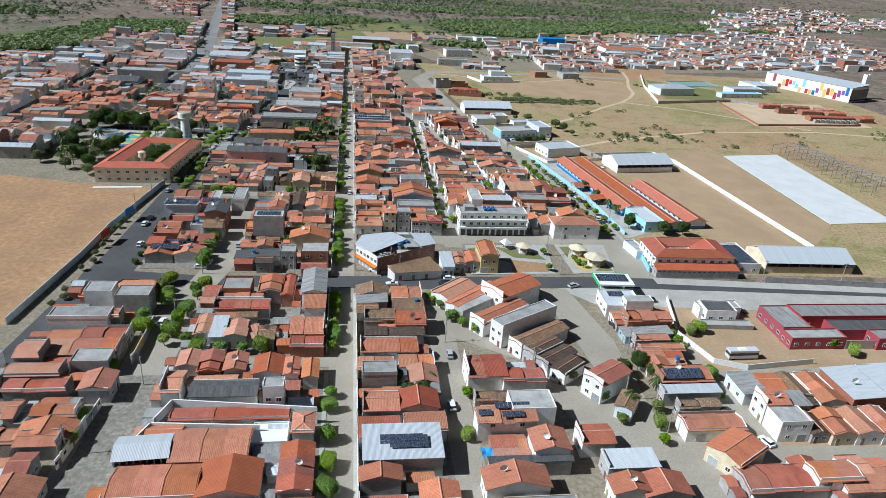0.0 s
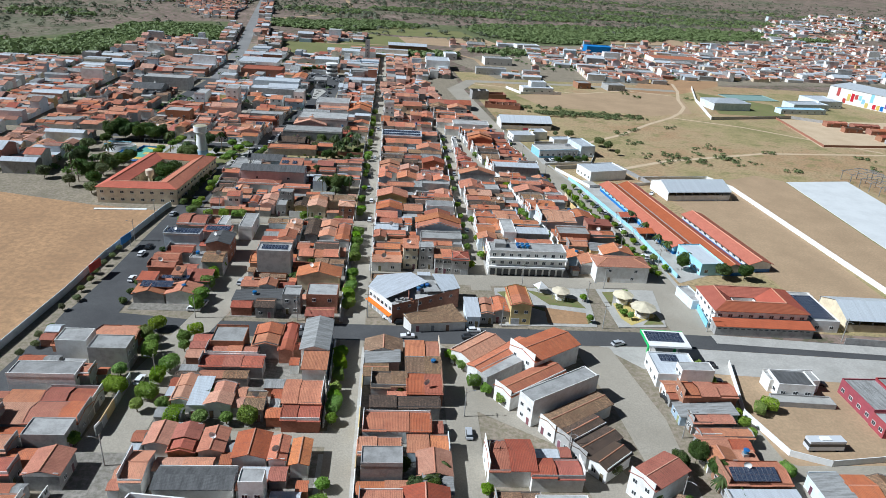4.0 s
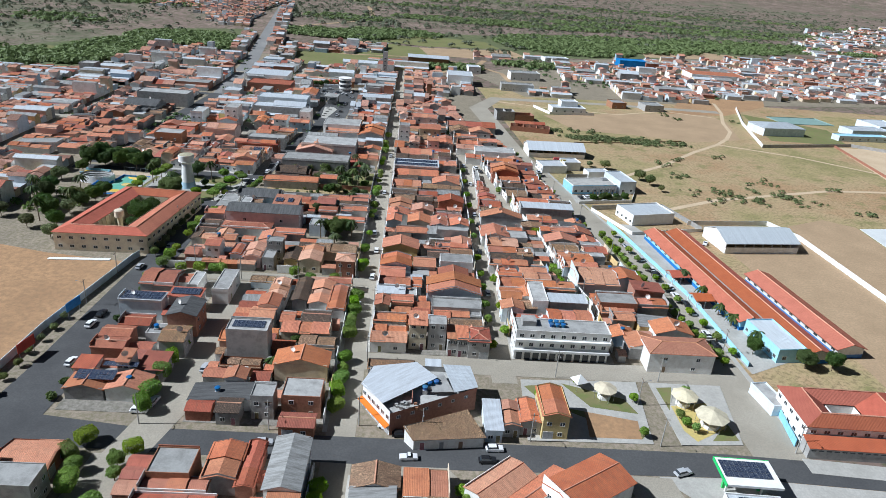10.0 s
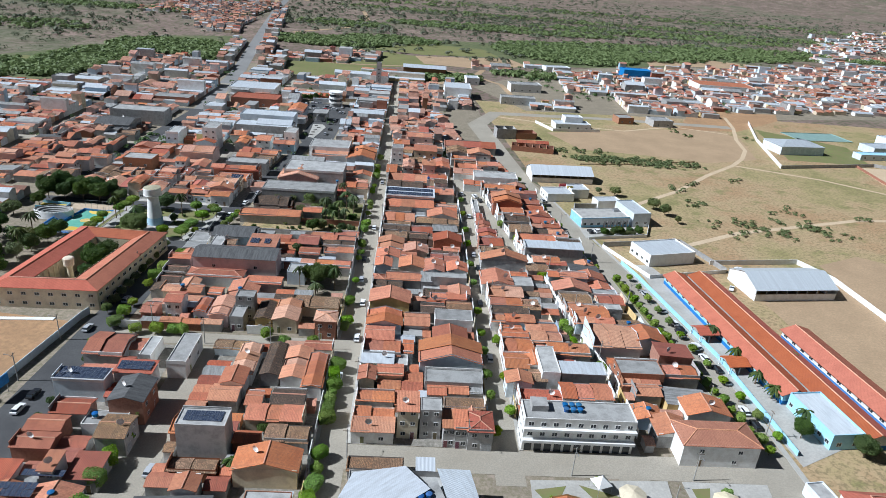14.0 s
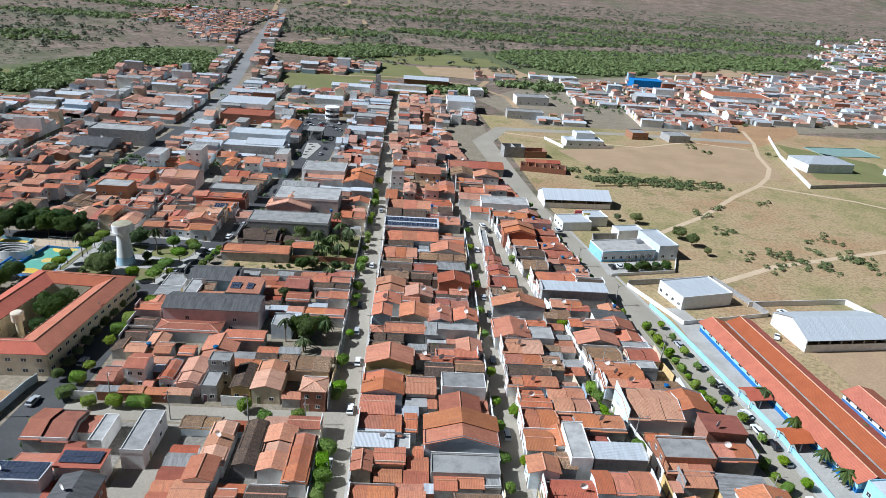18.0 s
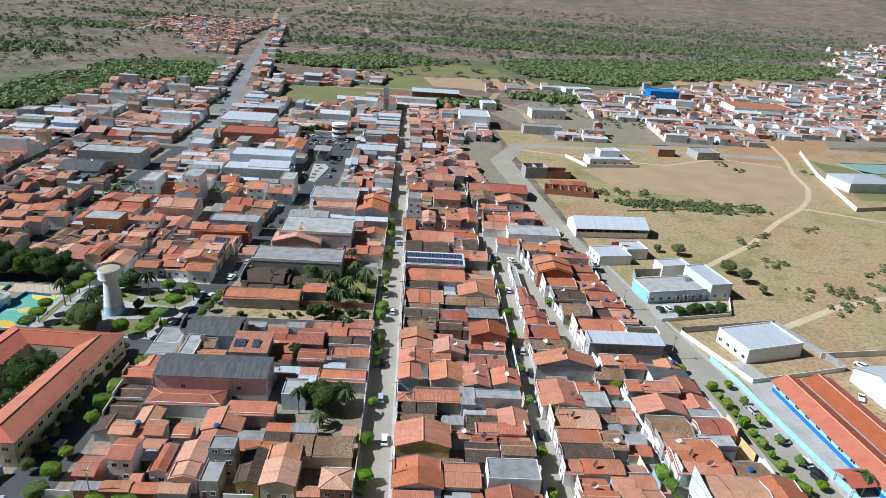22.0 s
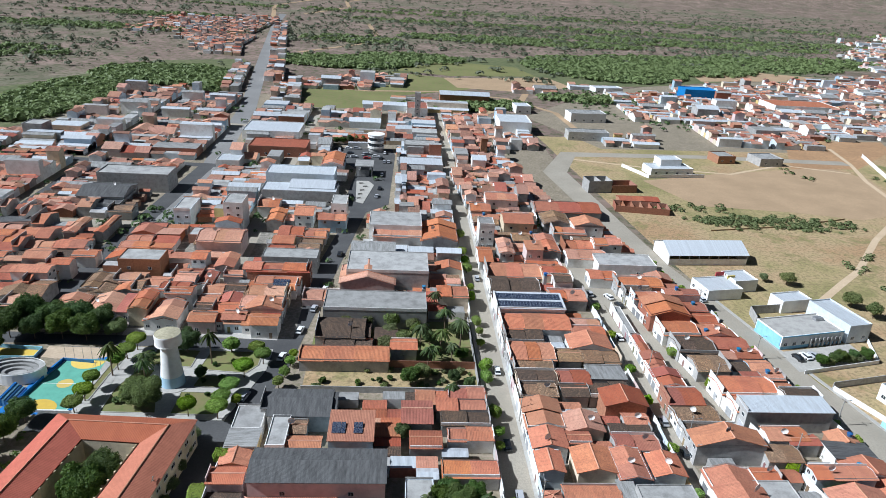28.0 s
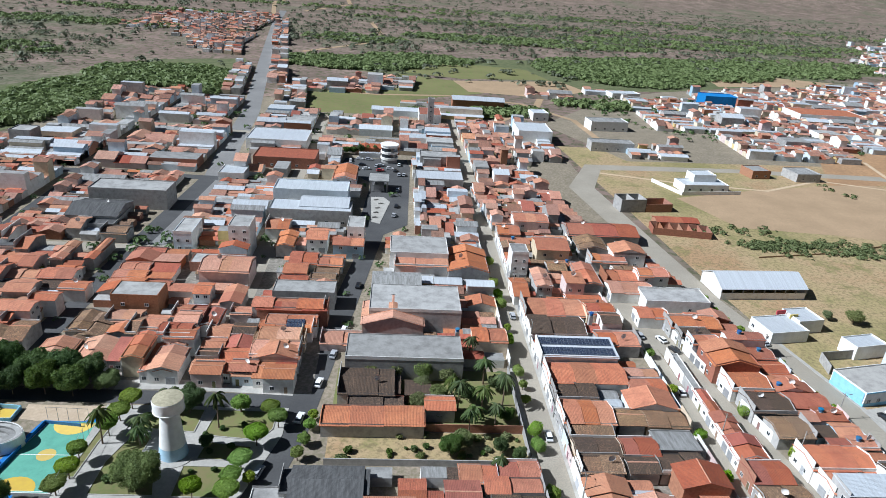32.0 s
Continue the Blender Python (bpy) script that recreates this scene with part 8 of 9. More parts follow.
part("sheet", tb, plain_mat("blue_tarpaulin", (0.03, 0.30, 0.66), (0.02, 0.22, 0.5), 1.2, 0.5), e)
for x, y in ((-4.1, -1.7), (4.1, -1.7), (4.1, 1.7), (-4.1, 1.7)):
    part("post", Mesh().tube([(x, y, 0), (x, y, 2.6)], [0.05, 0.05], 5), STEEL, e)
for q in ((-59.4, -48.6, 86, 128), (-56.6, -47.4, 128, 172), (-63, -52.4, 60, 86), (97.4, 101, 60, 120), (100, 190, 82, 88.6), (100, 190, 116, 122)):
    TAKEN.append(q)
row(1.2, 17, 380, 478, "W", 12)
row(17.5, 30, 380, 478, "E", 14)
block(1.2, 34.2, 217, 380, 11, yard=0.1)
row(42.6, 52, 228, 311, "W", 21)
row(53, 63.5, 228, 262, "E", 22)
row(51, 61, 262, 318, "E", 122, skew=-0.04)
house(40.8, 50.4, 333.4, 340.6, 3.8, "gx", 1, 6, "W")
house(40.6, 51.8, 326.6, 333, 3.6, "gx", 2, 2, "W")
house(40.6, 55, 320, 326.2, 3.4, "gx", 3, 2, "W")
house(41.3, 49, 341.4, 350, 3.6, "gy", 5, 0, "W")
house(41.5, 47, 350.2, 359, 3.5, "gy", 1, 0, "W")
house(41.8, 45, 359.2, 369.5, 3.4, "gy", 1, 0, "W")
house(41.7, 44, 369.8, 388, 3.2, "flat", 0, 0, "W")
row(73, 82, 217, 262, "W", 23)
row(83, 96, 217, 262, "E", 24)
row(69, 78, 262, 300, "W", 123, skew=-0.13, wmin=4.5, wmax=7)
row(80, 91, 262, 300, "E", 124, skew=-0.11)
row(64.2, 73, 300, 335, "W", 25, skew=-0.19, wmin=4.5, wmax=7)
row(58, 67, 335, 415, "W", 125, skew=-0.15, wmin=4.5, wmax=7)
row(75, 86, 300, 330, "E", 26, skew=-0.1, wmin=4.5, wmax=7)
row(70, 82.4, 330, 415, "E", 126, skew=-0.15, wmin=4.5, wmax=7)
row(47.5, 58, 415, 475, "W", 28, skew=-0.2)
row(39, 48, 430, 480, "W", 29, skew=-0.15)
block(-40.5, -7.7, 183, 256, 31, yard=0.1)
block(-70.5, -51.5, 190, 255, 33, yard=0.1)
row(-66, -8, 264, 275, "S", 35)
row(-64, -36, 276, 292, "N", 36)
row(-69.4, -62, 280, 330, "W", 136, wmin=4.2, wmax=6.5)
row(-62, -34, 322, 420, "W", 37)
row(-34, -7.6, 330, 420, "E", 38)
block(-47, -7.6, 133, 170, 41, yard=0.1)
block(-48, -7.6, 62, 76, 43)
row(-82, -61, 62, 172, "E", 45, yard=0.1)
row(-104, -83, 62, 130, "W", 46)
block(1.2, 21.5, 62, 168, 47, yard=0.15)
row(30.5, 46, 62, 82, "W", 48)
row(103, 140, 62, 99, "S", 53, grey=0.3)
row(82, 94, 62, 88, "W", 54)
row(106, 190, 100, 111, "S", 55, grey=0.3)
row(80.5, 95.5, 88, 150, "W", 57, wmin=4.2, wmax=6.5)
row(30.5, 48, 82, 126, "W", 58, wmin=4.2, wmax=6.5)
row(52, 70, 62, 96, "W", 59, wmin=4.5, wmax=6.5)


FARMATS = TILE[:5] + [FIBRE, ZINC, WHITESHEET] + WALL + [SLABMAT]
HAZEMATS = [HAZED[0], TILE[1], TILE[4], HAZED[1], HAZED[0]] + FARMATS[5:]


def far_house(mb, x0, x1, y0, y1, h, roof, ts, ws, o=0.45, z=0.0):
    c = [(x0, y0), (x1, y0), (x1, y1), (x0, y1)]
    cx, cy = (x0 + x1) / 2, (y0 + y1) / 2
    rise = 0.34 * ((y1 - y0) / 2 if roof == "gx" else (x1 - x0) / 2)
    for k in range(4):
        j = (k + 1) % 4
        pts = [(*c[k], 0), (*c[j], 0), (*c[j], h), (*c[k], h)]
        if roof == "gx" and k in (1, 3) or roof == "gy" and k in (0, 2):
            pts.insert(3, ((c[k][0] + c[j][0]) / 2, (c[k][1] + c[j][1]) / 2, h + rise))
        mb.face(pts, ws)
    d = o * 0.34
    if roof == "flat":
        mb.face([(*p, h - 0.01) for p in c], ts)
    elif roof == "gx":
        mb.slab([(x0 - o, y0 - o, h - d), (x1 + o, y0 - o, h - d), (x1 + o, cy, h + rise), (x0 - o, cy, h + rise)], 0.15, ts)
        mb.slab([(x1 + o, y1 + o, h - d), (x0 - o, y1 + o, h - d), (x0 - o, cy, h + rise), (x1 + o, cy, h + rise)], 0.15, ts)
    else:
        mb.slab([(x1 + o, y0 - o, h - d), (x1 + o, y1 + o, h - d), (cx, y1 + o, h + rise), (cx, y0 - o, h + rise)], 0.15, ts)
        mb.slab([(x0 - o, y1 + o, h - d), (x0 - o, y0 - o, h - d), (cx, y0 - o, h + rise), (cx, y1 + o, h + rise)], 0.15, ts)


# ---- lean-tos and sheds that fill the yards ----
def infill(name, label, seed, areas):
    """Low tile and sheet roofs in whatever gaps the houses leave."""
    r = random.Random(seed)
    mb = Mesh()
    for x0, x1, y0, y1, skew in areas:
        y = y0
        while y < y1 - 2:
            x = x0 + skew * (y - y0)
            end = x1 + skew * (y - y0)
            dy = min(r.uniform(2.8, 4.4), y1 - y)
            while x < end - 1.8:
                w = 0.0
                while w < 6 and x + w + 1.2 <= end and not hit(x + w, x + w + 1.2, y + 0.2, y + dy - 0.2):
                    w += 1.2
                if w >= 2.2 and r.random() < 0.72:
                    mb.tone = r.random()
                    u = r.random()
                    ts = pick_tile(r) if u < 0.72 else r.choice((5, 5, 6, 16))
                    far_house(mb, x + 0.1, x + w - 0.1, y + 0.1, y + dy - 0.1, r.uniform(2.4, 3.1), "gx" if u < 0.72 else r.choice(("gx", "flat")), ts, 8 + r.choice((2, 2, 6, 0)), 0.2)
                    TAKEN.append((x, x + w, y, y + dy))
                x += max(w, 1.2)
            y += dy
    return tagged(part(name, mb, FARMATS), label, "sheds", "", "stuff")


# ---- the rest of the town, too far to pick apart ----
def hazed_tile(r):
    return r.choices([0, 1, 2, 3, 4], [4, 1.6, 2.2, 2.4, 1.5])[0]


def far_block(mb, x0, x1, y0, y1, seed, grey=0.2, big=0.08, skew=0.0, wmin=4.0, wmax=6.4):
    r = random.Random(seed)
    m = (x0 + x1) / 2
    for a, b in ((x0, m), (m, x1)):
        p = y0
        while p < y1 - 3:
            w = min(r.uniform(wmin, wmax), y1 - p)
            fl = r.choices([1, 2, 3], [8, 1.6, 0.3])[0]
            h = 3.0 * fl + r.uniform(-0.2, 0.6)
            d = (b - a) * r.uniform(0.72, 1.0)
            q = [a, a + d] if a == x0 else [b - d, b]
            if r.random() < big:
                w, h = min(w * 2.2, y1 - p), h + 1.5
                q = [a, b]
            sx = skew * (p - y0)
            q = [q[0] + sx, q[1] + sx]
            mb.tone = r.random()
            if free(q[0], q[1], p, p + w):
                u = r.random()
                ws = 8 + r.choices(range(8), [6, 1.6, 3, 1.2, 0.8, 0.4, 1.0, 2.0])[0]
                if u < grey * 0.45:
                    far_house(mb, *q, p, p + w - 0.1, h + 0.5, "flat", r.choice((16, 16, 7, 6)), ws)
                elif u < grey:
                    far_house(mb, *q, p, p + w - 0.1, h, "gx", r.choice((5, 5, 6, 7)), ws)
                else:
                    n = 3 if q[1] - q[0] > 14 else 2 if q[1] - q[0] > 8 else 1
                    cuts = [q[0]] + [q[0] + (q[1] - q[0]) * (k + r.uniform(-0.2, 0.2)) / n for k in range(1, n)] + [q[1]]
                    for k, (c0, c1) in enumerate(zip(cuts, cuts[1:])):
                        mb.tone = r.random()
                        front = k == (0 if a == x0 else n - 1)
                        hh = h if front else r.choice((2.7, 3.0, 3.3))
                        u = r.random()
                        if not front and u < 0.16:
                            continue
                        kind = "gx" if u < 0.62 else "gy" if u < 0.86 else "flat"
                        far_house(mb, c0, c1 - 0.1, p, p + w - (0.1 if front else r.uniform(0.1, 1.6)), hh, kind, hazed_tile(r) if kind != "flat" else r.choice((16, 16, 5)), ws)
            p += w


def district(name, label, cells, grey=0.2, big=0.08):
    mb = Mesh()
    # paler tile colours stand in for the haze over the far quarters
    for k, (x0, x1, y0, y1, skew) in enumerate(cells):
        far_block(mb, x0, x1, y0, y1, 1000 + 17 * k + len(name), grey, big, skew)
    return tagged(part(name, mb, HAZEMATS), label, "houses", "", "stuff")


def landmark(name, x0, x1, y0, y1, h, mat, label, roofmat, turn=0.0):
    TAKEN.append((x0, x1, y0, y1))
    flat_block(name, x0, x1, y0, y1, h, mat, label, turn, roofmat, "building", (("S", 1, max(2, int((x1 - x0) // 6))),) if h < 9 else ())


# larger halls of the centre
landmark("hall", -170, -138, 495, 508, 9, WALL[2], "long grey hall with blank walls in the old town", SLABMAT)
landmark("market_hall", -96, -63, 508, 522, 8, WALL[7], "wide white market hall with a sheet roof", WHITESHEET)
landmark("market_hall", -94, -60, 485, 498, 7, WALL[2], "dark grey hall with a white sheet roof", WHITESHEET)
landmark("market_hall", -127, -93, 598, 624, 6, WALL[0], "long white hall with a sheet roof", WHITESHEET)
landmark("brick_hall", -116, -84, 563, 582, 6, WALL[6], "long brick warehouse with tile roof", TILE[1])
landmark("shop_building", -32, -8, 539, 553.5, 6, WALL[2], "low hall beside the market square with white roof", WHITESHEET)
landmark("shop_building", -127, -115, 536, 549, 5, WALL[0], "low white shop with sheet roof", WHITESHEET)
landmark("shed", -165, -150, 468, 487, 4, WALL[2], "wide low shed with a dark sheet roof", DARKSHEET)
landmark("block", -245, -234, 579, 590, 9, WALL[2], "grey windowless block at the town's edge", SLABMAT)
landmark("school", 36, 58, 640, 665, 9, WHITE, "large white hall at the town's edge", WHITESHEET)
landmark("hall", 82, 110, 632, 643, 6, WALL[2], "grey hall behind the field", FIBRE)
landmark("hall", 96, 124, 690, 704, 7, WHITE, "white hall with a pink gable at the town's edge", FIBRE, 6)
landmark("hall", 58, 70, 712, 726, 6, WHITE, "small white hall behind the meadow", WHITESHEET, 6)
landmark("hall", 150, 178, 824, 838, 5, WHITE, "white walled compound near the woods", WHITESHEET, 10)
landmark("villa", 112, 138, 556, 568, 4.5, WHITE, "white flat-roofed villa in the field", WHITESHEET, 6)
landmark("villa", 120, 133, 563, 572, 8, WHITE, "white upper storey of the villa", WHITESHEET, 6)
yard_wall("villa_wall", [(101, 572), (110, 550), (145, 556)], 2, WHITE, "white garden wall of the villa")
landmark("unfinished_block", 166, 178, 588, 600, 5, WALL[6], "unfinished raw brick block", SLABMAT, 8)
landmark("unfinished_block", 192, 208, 586, 600, 5, WALL[2], "grey house with a brick wall", FIBRE, 8)
landmark("blue_hall", 232, 262, 808, 826, 10, DEEPBLUE, "bright blue hall with a blue sheet roof", plain_mat("blue_sheet", (0.06, 0.26, 0.6), (0.05, 0.2, 0.48), 0.5))
landmark("orange_hall", 300, 360, 770, 800, 6, WALL[0], "wide orange tile-roofed hall", TILE[0])
flat_block("church_tower", -21.5, -17.5, 671, 675, 20, WALL[2], "slim grey church bell tower", 0, CONCRETE, "church tower", (("S", 5, 1),))
landmark("chapel", -27, -12, 676, 700, 8, WALL[0], "pale church nave with a tile roof", TILE[1])


# houses that face the tower square
for q in ((-135, -113, 360, 374.5), (-112, -66, 366, 371)):
    TAKEN.append(q)
house(-124.8, -116.6, 375.6, 386, 3.8, "gy", 4, 0, "S")
house(-131.4, -125, 376, 386, 3.6, "gy", 2, 2, "S")
house(-116.2, -112.4, 375.4, 386, 3.6, "shS", 1, 2, "S")
house(-112, -106.8, 373.6, 387.6, 5.4, "gy", 0, 0, "S", floors=2)
house(-106.4, -102.6, 370.6, 384, 3.9, "gy", 0, 0, "S")
house(-102.4, -98, 370.4, 385, 4.5, "gy", 4, 0, "S")
house(-106.6, -97.6, 385.6, 392, 6.2, "gx", 1, 0, "E", floors=2)
house(-104, -97.6, 392.4, 398.6, 6.0, "gx", 4, 2, "E", floors=2)
house(-104.4, -97.4, 399, 406, 3.8, "gx", 1, 6, "E")
house(-121.6, -114.6, 388.6, 399.4, 3.8, "gy", 0, 2, "")
house(-129.6, -122, 387, 398.4, 3.8, "gy", 2, 1, "")
house(-114.2, -107.2, 392.4, 400, 3.6, "gx", 4, 2, "")
house(-94, -89.2, 372.2, 377.6, 3.4, "gx", 4, 0, "S")
house(-89, -83, 371.6, 377.8, 3.5, "gx", 0, 0, "S")
house(-82.8, -77.6, 370.4, 376, 3.2, "shS", 4, 7, "S")
house(-77.4, -72.4, 369.6, 377.4, 3.6, "gx", 0, 0, "S")
house(-72.2, -67, 368.4, 377, 3.7, "gx", 1, 0, "S")
house(-79.8, -66.8, 378, 386.2, 4.8, "gx", 4, 2, "E")
house(-86.6, -80.2, 378.4, 382.4, 3.4, "shW", ZINC, 7, "")
house(-94, -87, 378.2, 382.6, 3.6, "gx", 3, 2, "W")
house(-94, -88, 383, 388.4, 3.4, "gx", 0, 0, "W")
house(-87.6, -81, 383, 389.6, 3.4, "gy", 1, 2, "")
house(-80.6, -66.4, 387, 392.4, 3.8, "gx", 2, 1, "E")
house(-94, -88, 389, 396, 3.6, "gx", 4, 0, "W")
house(-87.6, -81, 390, 397, 3.6, "gx", 3, 3, "")
house(-80.4, -65, 392.8, 399, 3.8, "gx", 0, 0, "E")
house(-84, -62.6, 402.6, 408.6, 6.4, "gx", 0, 2, "E", floors=2)
panels(-80.2, 372.6, 4.0, 4, 2, 12)
panels(-70, 396, 4.6, 5, 2, 12)
block(-188, -145.5, 380, 450, 71, det=1, wmin=5.2, wmax=8.0, yard=0.1, grey=0.2)
block(-134, -94.5, 372, 450, 73, det=1, wmin=5.2, wmax=8.0, yard=0.1, grey=0.2)
row(-86, -76, 372, 450, "W", 75, det=1, skew=0.1)
row(-76, -67, 372, 450, "E", 76, det=1, skew=0.1)
district("old_town_houses", "crowded tile-roofed houses of the old town",
         [(x, x + 38, y, y2, 0.0) for x in (-330, -285, -238) for y, y2 in ((384, 450), (460, 538), (550, 592))]
         + [(-190, -152, 304, 372, 0), (-238, -200, 300, 374, 0), (-285, -247, 300, 374, 0), (-330, -292, 300, 374, 0)]
         + [(-188, -144, 460, 540, 0), (-190, -142, 550, 632, 0), (-238, -200, 550, 634, 0), (-240, -200, 644, 745, 0), (-190, -154, 646, 725, 0)]
         + [(-124, -96, 460, 538, 0)], 0.34)
district("town_centre_houses", "close-set shops and houses of the town centre with grey and white roofs",
         [(-86, -66, 460, 536, 0.12), (-122, -96, 548, 625, 0), (-86, -72, 548, 600, 0), (-130, -96, 640, 700, 0), (-86, -40, 600, 625, 0), (-86, -45, 640, 690, 0), (-40, -7.6, 600, 690, 0)]
         + [(-45, -28, 422, 470, 0.08), (-27, -7.6, 422, 540, 0), (-33, -28, 480, 590, 0), (-27, -7.6, 542, 596, 0)], 0.5, 0.22)
district("north_houses", "tile-roofed rows on the north edge of the town",
         [(1.2, 24, 480, 540, -0.1), (1.2, 16, 542, 690, -0.02), (26, 44, 486, 580, -0.16), (18, 36, 590, 690, -0.06), (38, 56, 600, 690, 0)], 0.16)
def east_end(x):
    pts = [(80, 770), (150, 820), (221, 872), (333, 920), (479, 1000), (700, 1100), (900, 1180)]
    for (a, c), (d, e) in zip(pts, pts[1:]):
        if x <= d:
            return c + (e - c) * (x - a) / (d - a)


def east_cells():
    cells = []
    for i in range(16):
        x = 104 + 41 * i
        y, k = (618 if x < 110 else 700 if x < 150 else 632 if x < 250 else 660 + 0.2 * (x - 250)), 0
        while y < east_end(x) - 15:
            y2 = min(y + (30 if x < 110 else 62), east_end(x))
            cells.append((x + 0.06 * (y - 612), x + 36 + 0.06 * (y - 612), y, y2, 0.06))
            y = y2 + 7 if x > 110 else 9999
    return cells


district("east_town_houses", "white and tile-roofed houses of the eastern quarter", east_cells(), 0.27, 0.07)
def far_east_cells():
    r = random.Random(3)
    cells = []
    for i in range(15):
        for j in range(12):
            x, y = 560 + 54 * i, 1090 + 66 * j
            top = 1078 + 1.95 * (x - 586) if x < 776 else 1452 + 0.87 * (x - 776)
            if 820 + 0.42 * x < y < top and r.random() < 0.8:
                cells.append((x, x + 44, y, y + 54, 0.05))
    return cells


district("north_east_houses", "distant white and tile-roofed houses along the highway", far_east_cells(), 0.3, 0.12)
district("hill_estate_houses", "small brown-roofed houses of the estate on the hill",
         [(-392 + 23 * i, -373 + 23 * i, 1120 + 6 * i, 1330 + 8 * i, 0.0) for i in range(7)] + [(-310 + 23 * i, -291 + 23 * i, 1060 - 22 * i, 1110 + 4 * i, 0.0) for i in range(4)]
         + [(-222, -205, 945, 1060, -0.2), (-245, -226, 950, 1040, -0.2), (-268, -250, 975, 1040, -0.1)], 0.12, 0.02)
district("roadside_houses", "sheds and houses along the road out of town",
         [(-176, -162, 745, 880, -0.14), (-130, -108, 705, 800, -0.12), (-152, -136, 800, 880, -0.14), (-166, -150, 900, 1010, -0.15), (-190, -172, 1040, 1310, -0.15), (-118, -85, 775, 815, 0.1), (-84, -58, 780, 840, 0.1), (-56, -30, 800, 850, 0.1), (-60, 20, 700, 716, 0), (-40, 40, 735, 748, 0.2), (70, 110, 800, 816, 0), (130, 170, 835, 850, 0)], 0.4, 0.2)


infill("yard_sheds", "low tile and sheet lean-tos in the yards between the houses", 61,
       [(1.4, 34, 218, 380, 0), (1.4, 30, 380, 478, 0), (43, 64, 228, 318, 0), (73, 95, 218, 260, 0), (70.5, 90.5, 262, 300, -0.11), (64, 85, 300, 335, -0.15), (58, 81, 335, 415, -0.15)])
infill("yard_sheds", "low lean-tos and sheds in the western yards", 62,
       [(-40, -7.8, 184, 256, 0), (-70, -52, 190, 255, 0), (-66, -8, 264, 290, 0), (-62, -8, 306, 340, 0), (-46, -7.8, 133, 170, 0), (-82, -62, 62, 172, 0), (-48, -8, 62, 128, 0)])
infill("yard_sheds", "low lean-tos and sheds in the southern yards", 63,
       [(1.4, 21.5, 62, 168, 0), (31, 46, 62, 98, 0), (80.5, 95.5, 62, 150, 0), (100.5, 135, 62, 118, 0), (31, 50, 98, 124, 0), (-60, -8, 64, 123, 0), (-86, -62, 62, 172, 0)])

infill("yard_sheds", "low lean-tos and sheds in the old town's yards", 64,
       [(-134, -95, 373, 450, 0), (-87, -68, 373, 450, 0.08), (-188, -146, 381, 450, 0), (-45, -8, 382, 470, 0), (-124, -96, 460, 538, 0), (-188, -144, 460, 540, 0), (-86, -62, 458, 484, 0.1), (-27, -8, 470, 595, 0)])
infill("yard_sheds", "low lean-tos and sheds in the northern rows", 65,
       [(1.4, 26, 478, 540, -0.1), (50, 66, 432, 475, -0.2), (26, 44, 486, 580, -0.16), (-330, -292, 384, 592, 0), (-285, -247, 384, 592, 0), (-238, -200, 384, 592, 0)])


# ---- whitewashed fronts and yard walls along the streets ----
def street_fronts(line, out, seed, tall=(2.6, 3.7), white=0.7):
    """Wall lengths end to end along a street's edge, each with a gate or a door and a window. out: the way the street lies (1: to the left of the line)."""
    r = random.Random(seed)
    for (ax, ay), (bx, by) in zip(line, line[1:]):
        a, d = Vector((ax, ay, 0)), Vector((bx - ax, by - ay, 0))
        L, s = d.length, 0.0
        d.normalize()
        turn = math.degrees(math.atan2(d.y, d.x)) + (180 if out > 0 else 0)
        while s < L - 1.5:
            w = min(r.uniform(4.5, 8.5), L - s)
            m = a + d * (s + w / 2)
            s += w
            if hit(m.x - 0.5, m.x - 0.3, m.y - w * 0.3, m.y + w * 0.3) and hit(m.x + 0.3, m.x + 0.5, m.y - w * 0.3, m.y + w * 0.3):
                continue
            h = r.uniform(*tall)
            u = r.random()
            mat = WALL[0] if u < white else WALL[r.choice((1, 2, 2, 3, 7, 5))]
            e = thing("street_wall", m.x, m.y, 0.1, turn, f"{'whitewashed' if u < white else 'painted'} plaster street front with a gate", "wall", "street fronts")
            part("panel", Mesh().box(-w / 2, w / 2, -0.1, 0.1, 0, h, 0), mat, e)
            g = r.choice((-1, 1))
            o = new("door", door_mesh(0.9, 2.1, DOORMAT) if r.random() < 0.5 else door_mesh(2.4, 2.3, GATE))
            o.parent, o.matrix_basis = e, pose(g * w * 0.22, -0.1, 0)
            if r.random() < 0.6:
                o = new("window", window_mesh(1.2, 1.1))
                o.parent, o.matrix_basis = e, pose(-g * w * 0.27, -0.1, 1.1)


street_fronts([(0.95, 218), (0.95, 480)], 1, 81)
street_fronts([(-7.5, 133), (-7.5, 169)], -1, 82, (2.4, 3.4), 0.5)
street_fronts([(-7.5, 184), (-7.5, 255)], -1, 83, (2.6, 3.6), 0.5)
street_fronts([(-7.5, 264), (-7.5, 338)], -1, 84, (2.6, 3.6), 0.4)
street_fronts([(-7.5, 382), (-7.5, 470)], -1, 85, (2.8, 3.8), 0.4)
street_fronts([(0.95, 64), (0.95, 168)], 1, 86)
street_fronts([(34.9, 226), (34.9, 290), (35.4, 325), (35, 372), (35.1, 400)], -1, 87, (2.4, 3.2), 0.5)
street_fronts([(42.3, 229), (42.1, 264), (41.1, 296), (40.4, 319), (41.1, 347), (41.6, 371), (41.4, 390)], 1, 88, (2.9, 3.8), 0.9)
street_fronts([(64.2, 229), (64.2, 240), (60.9, 269), (58.6, 300), (56.8, 320)], -1, 89, (2.4, 3.2), 0.5)
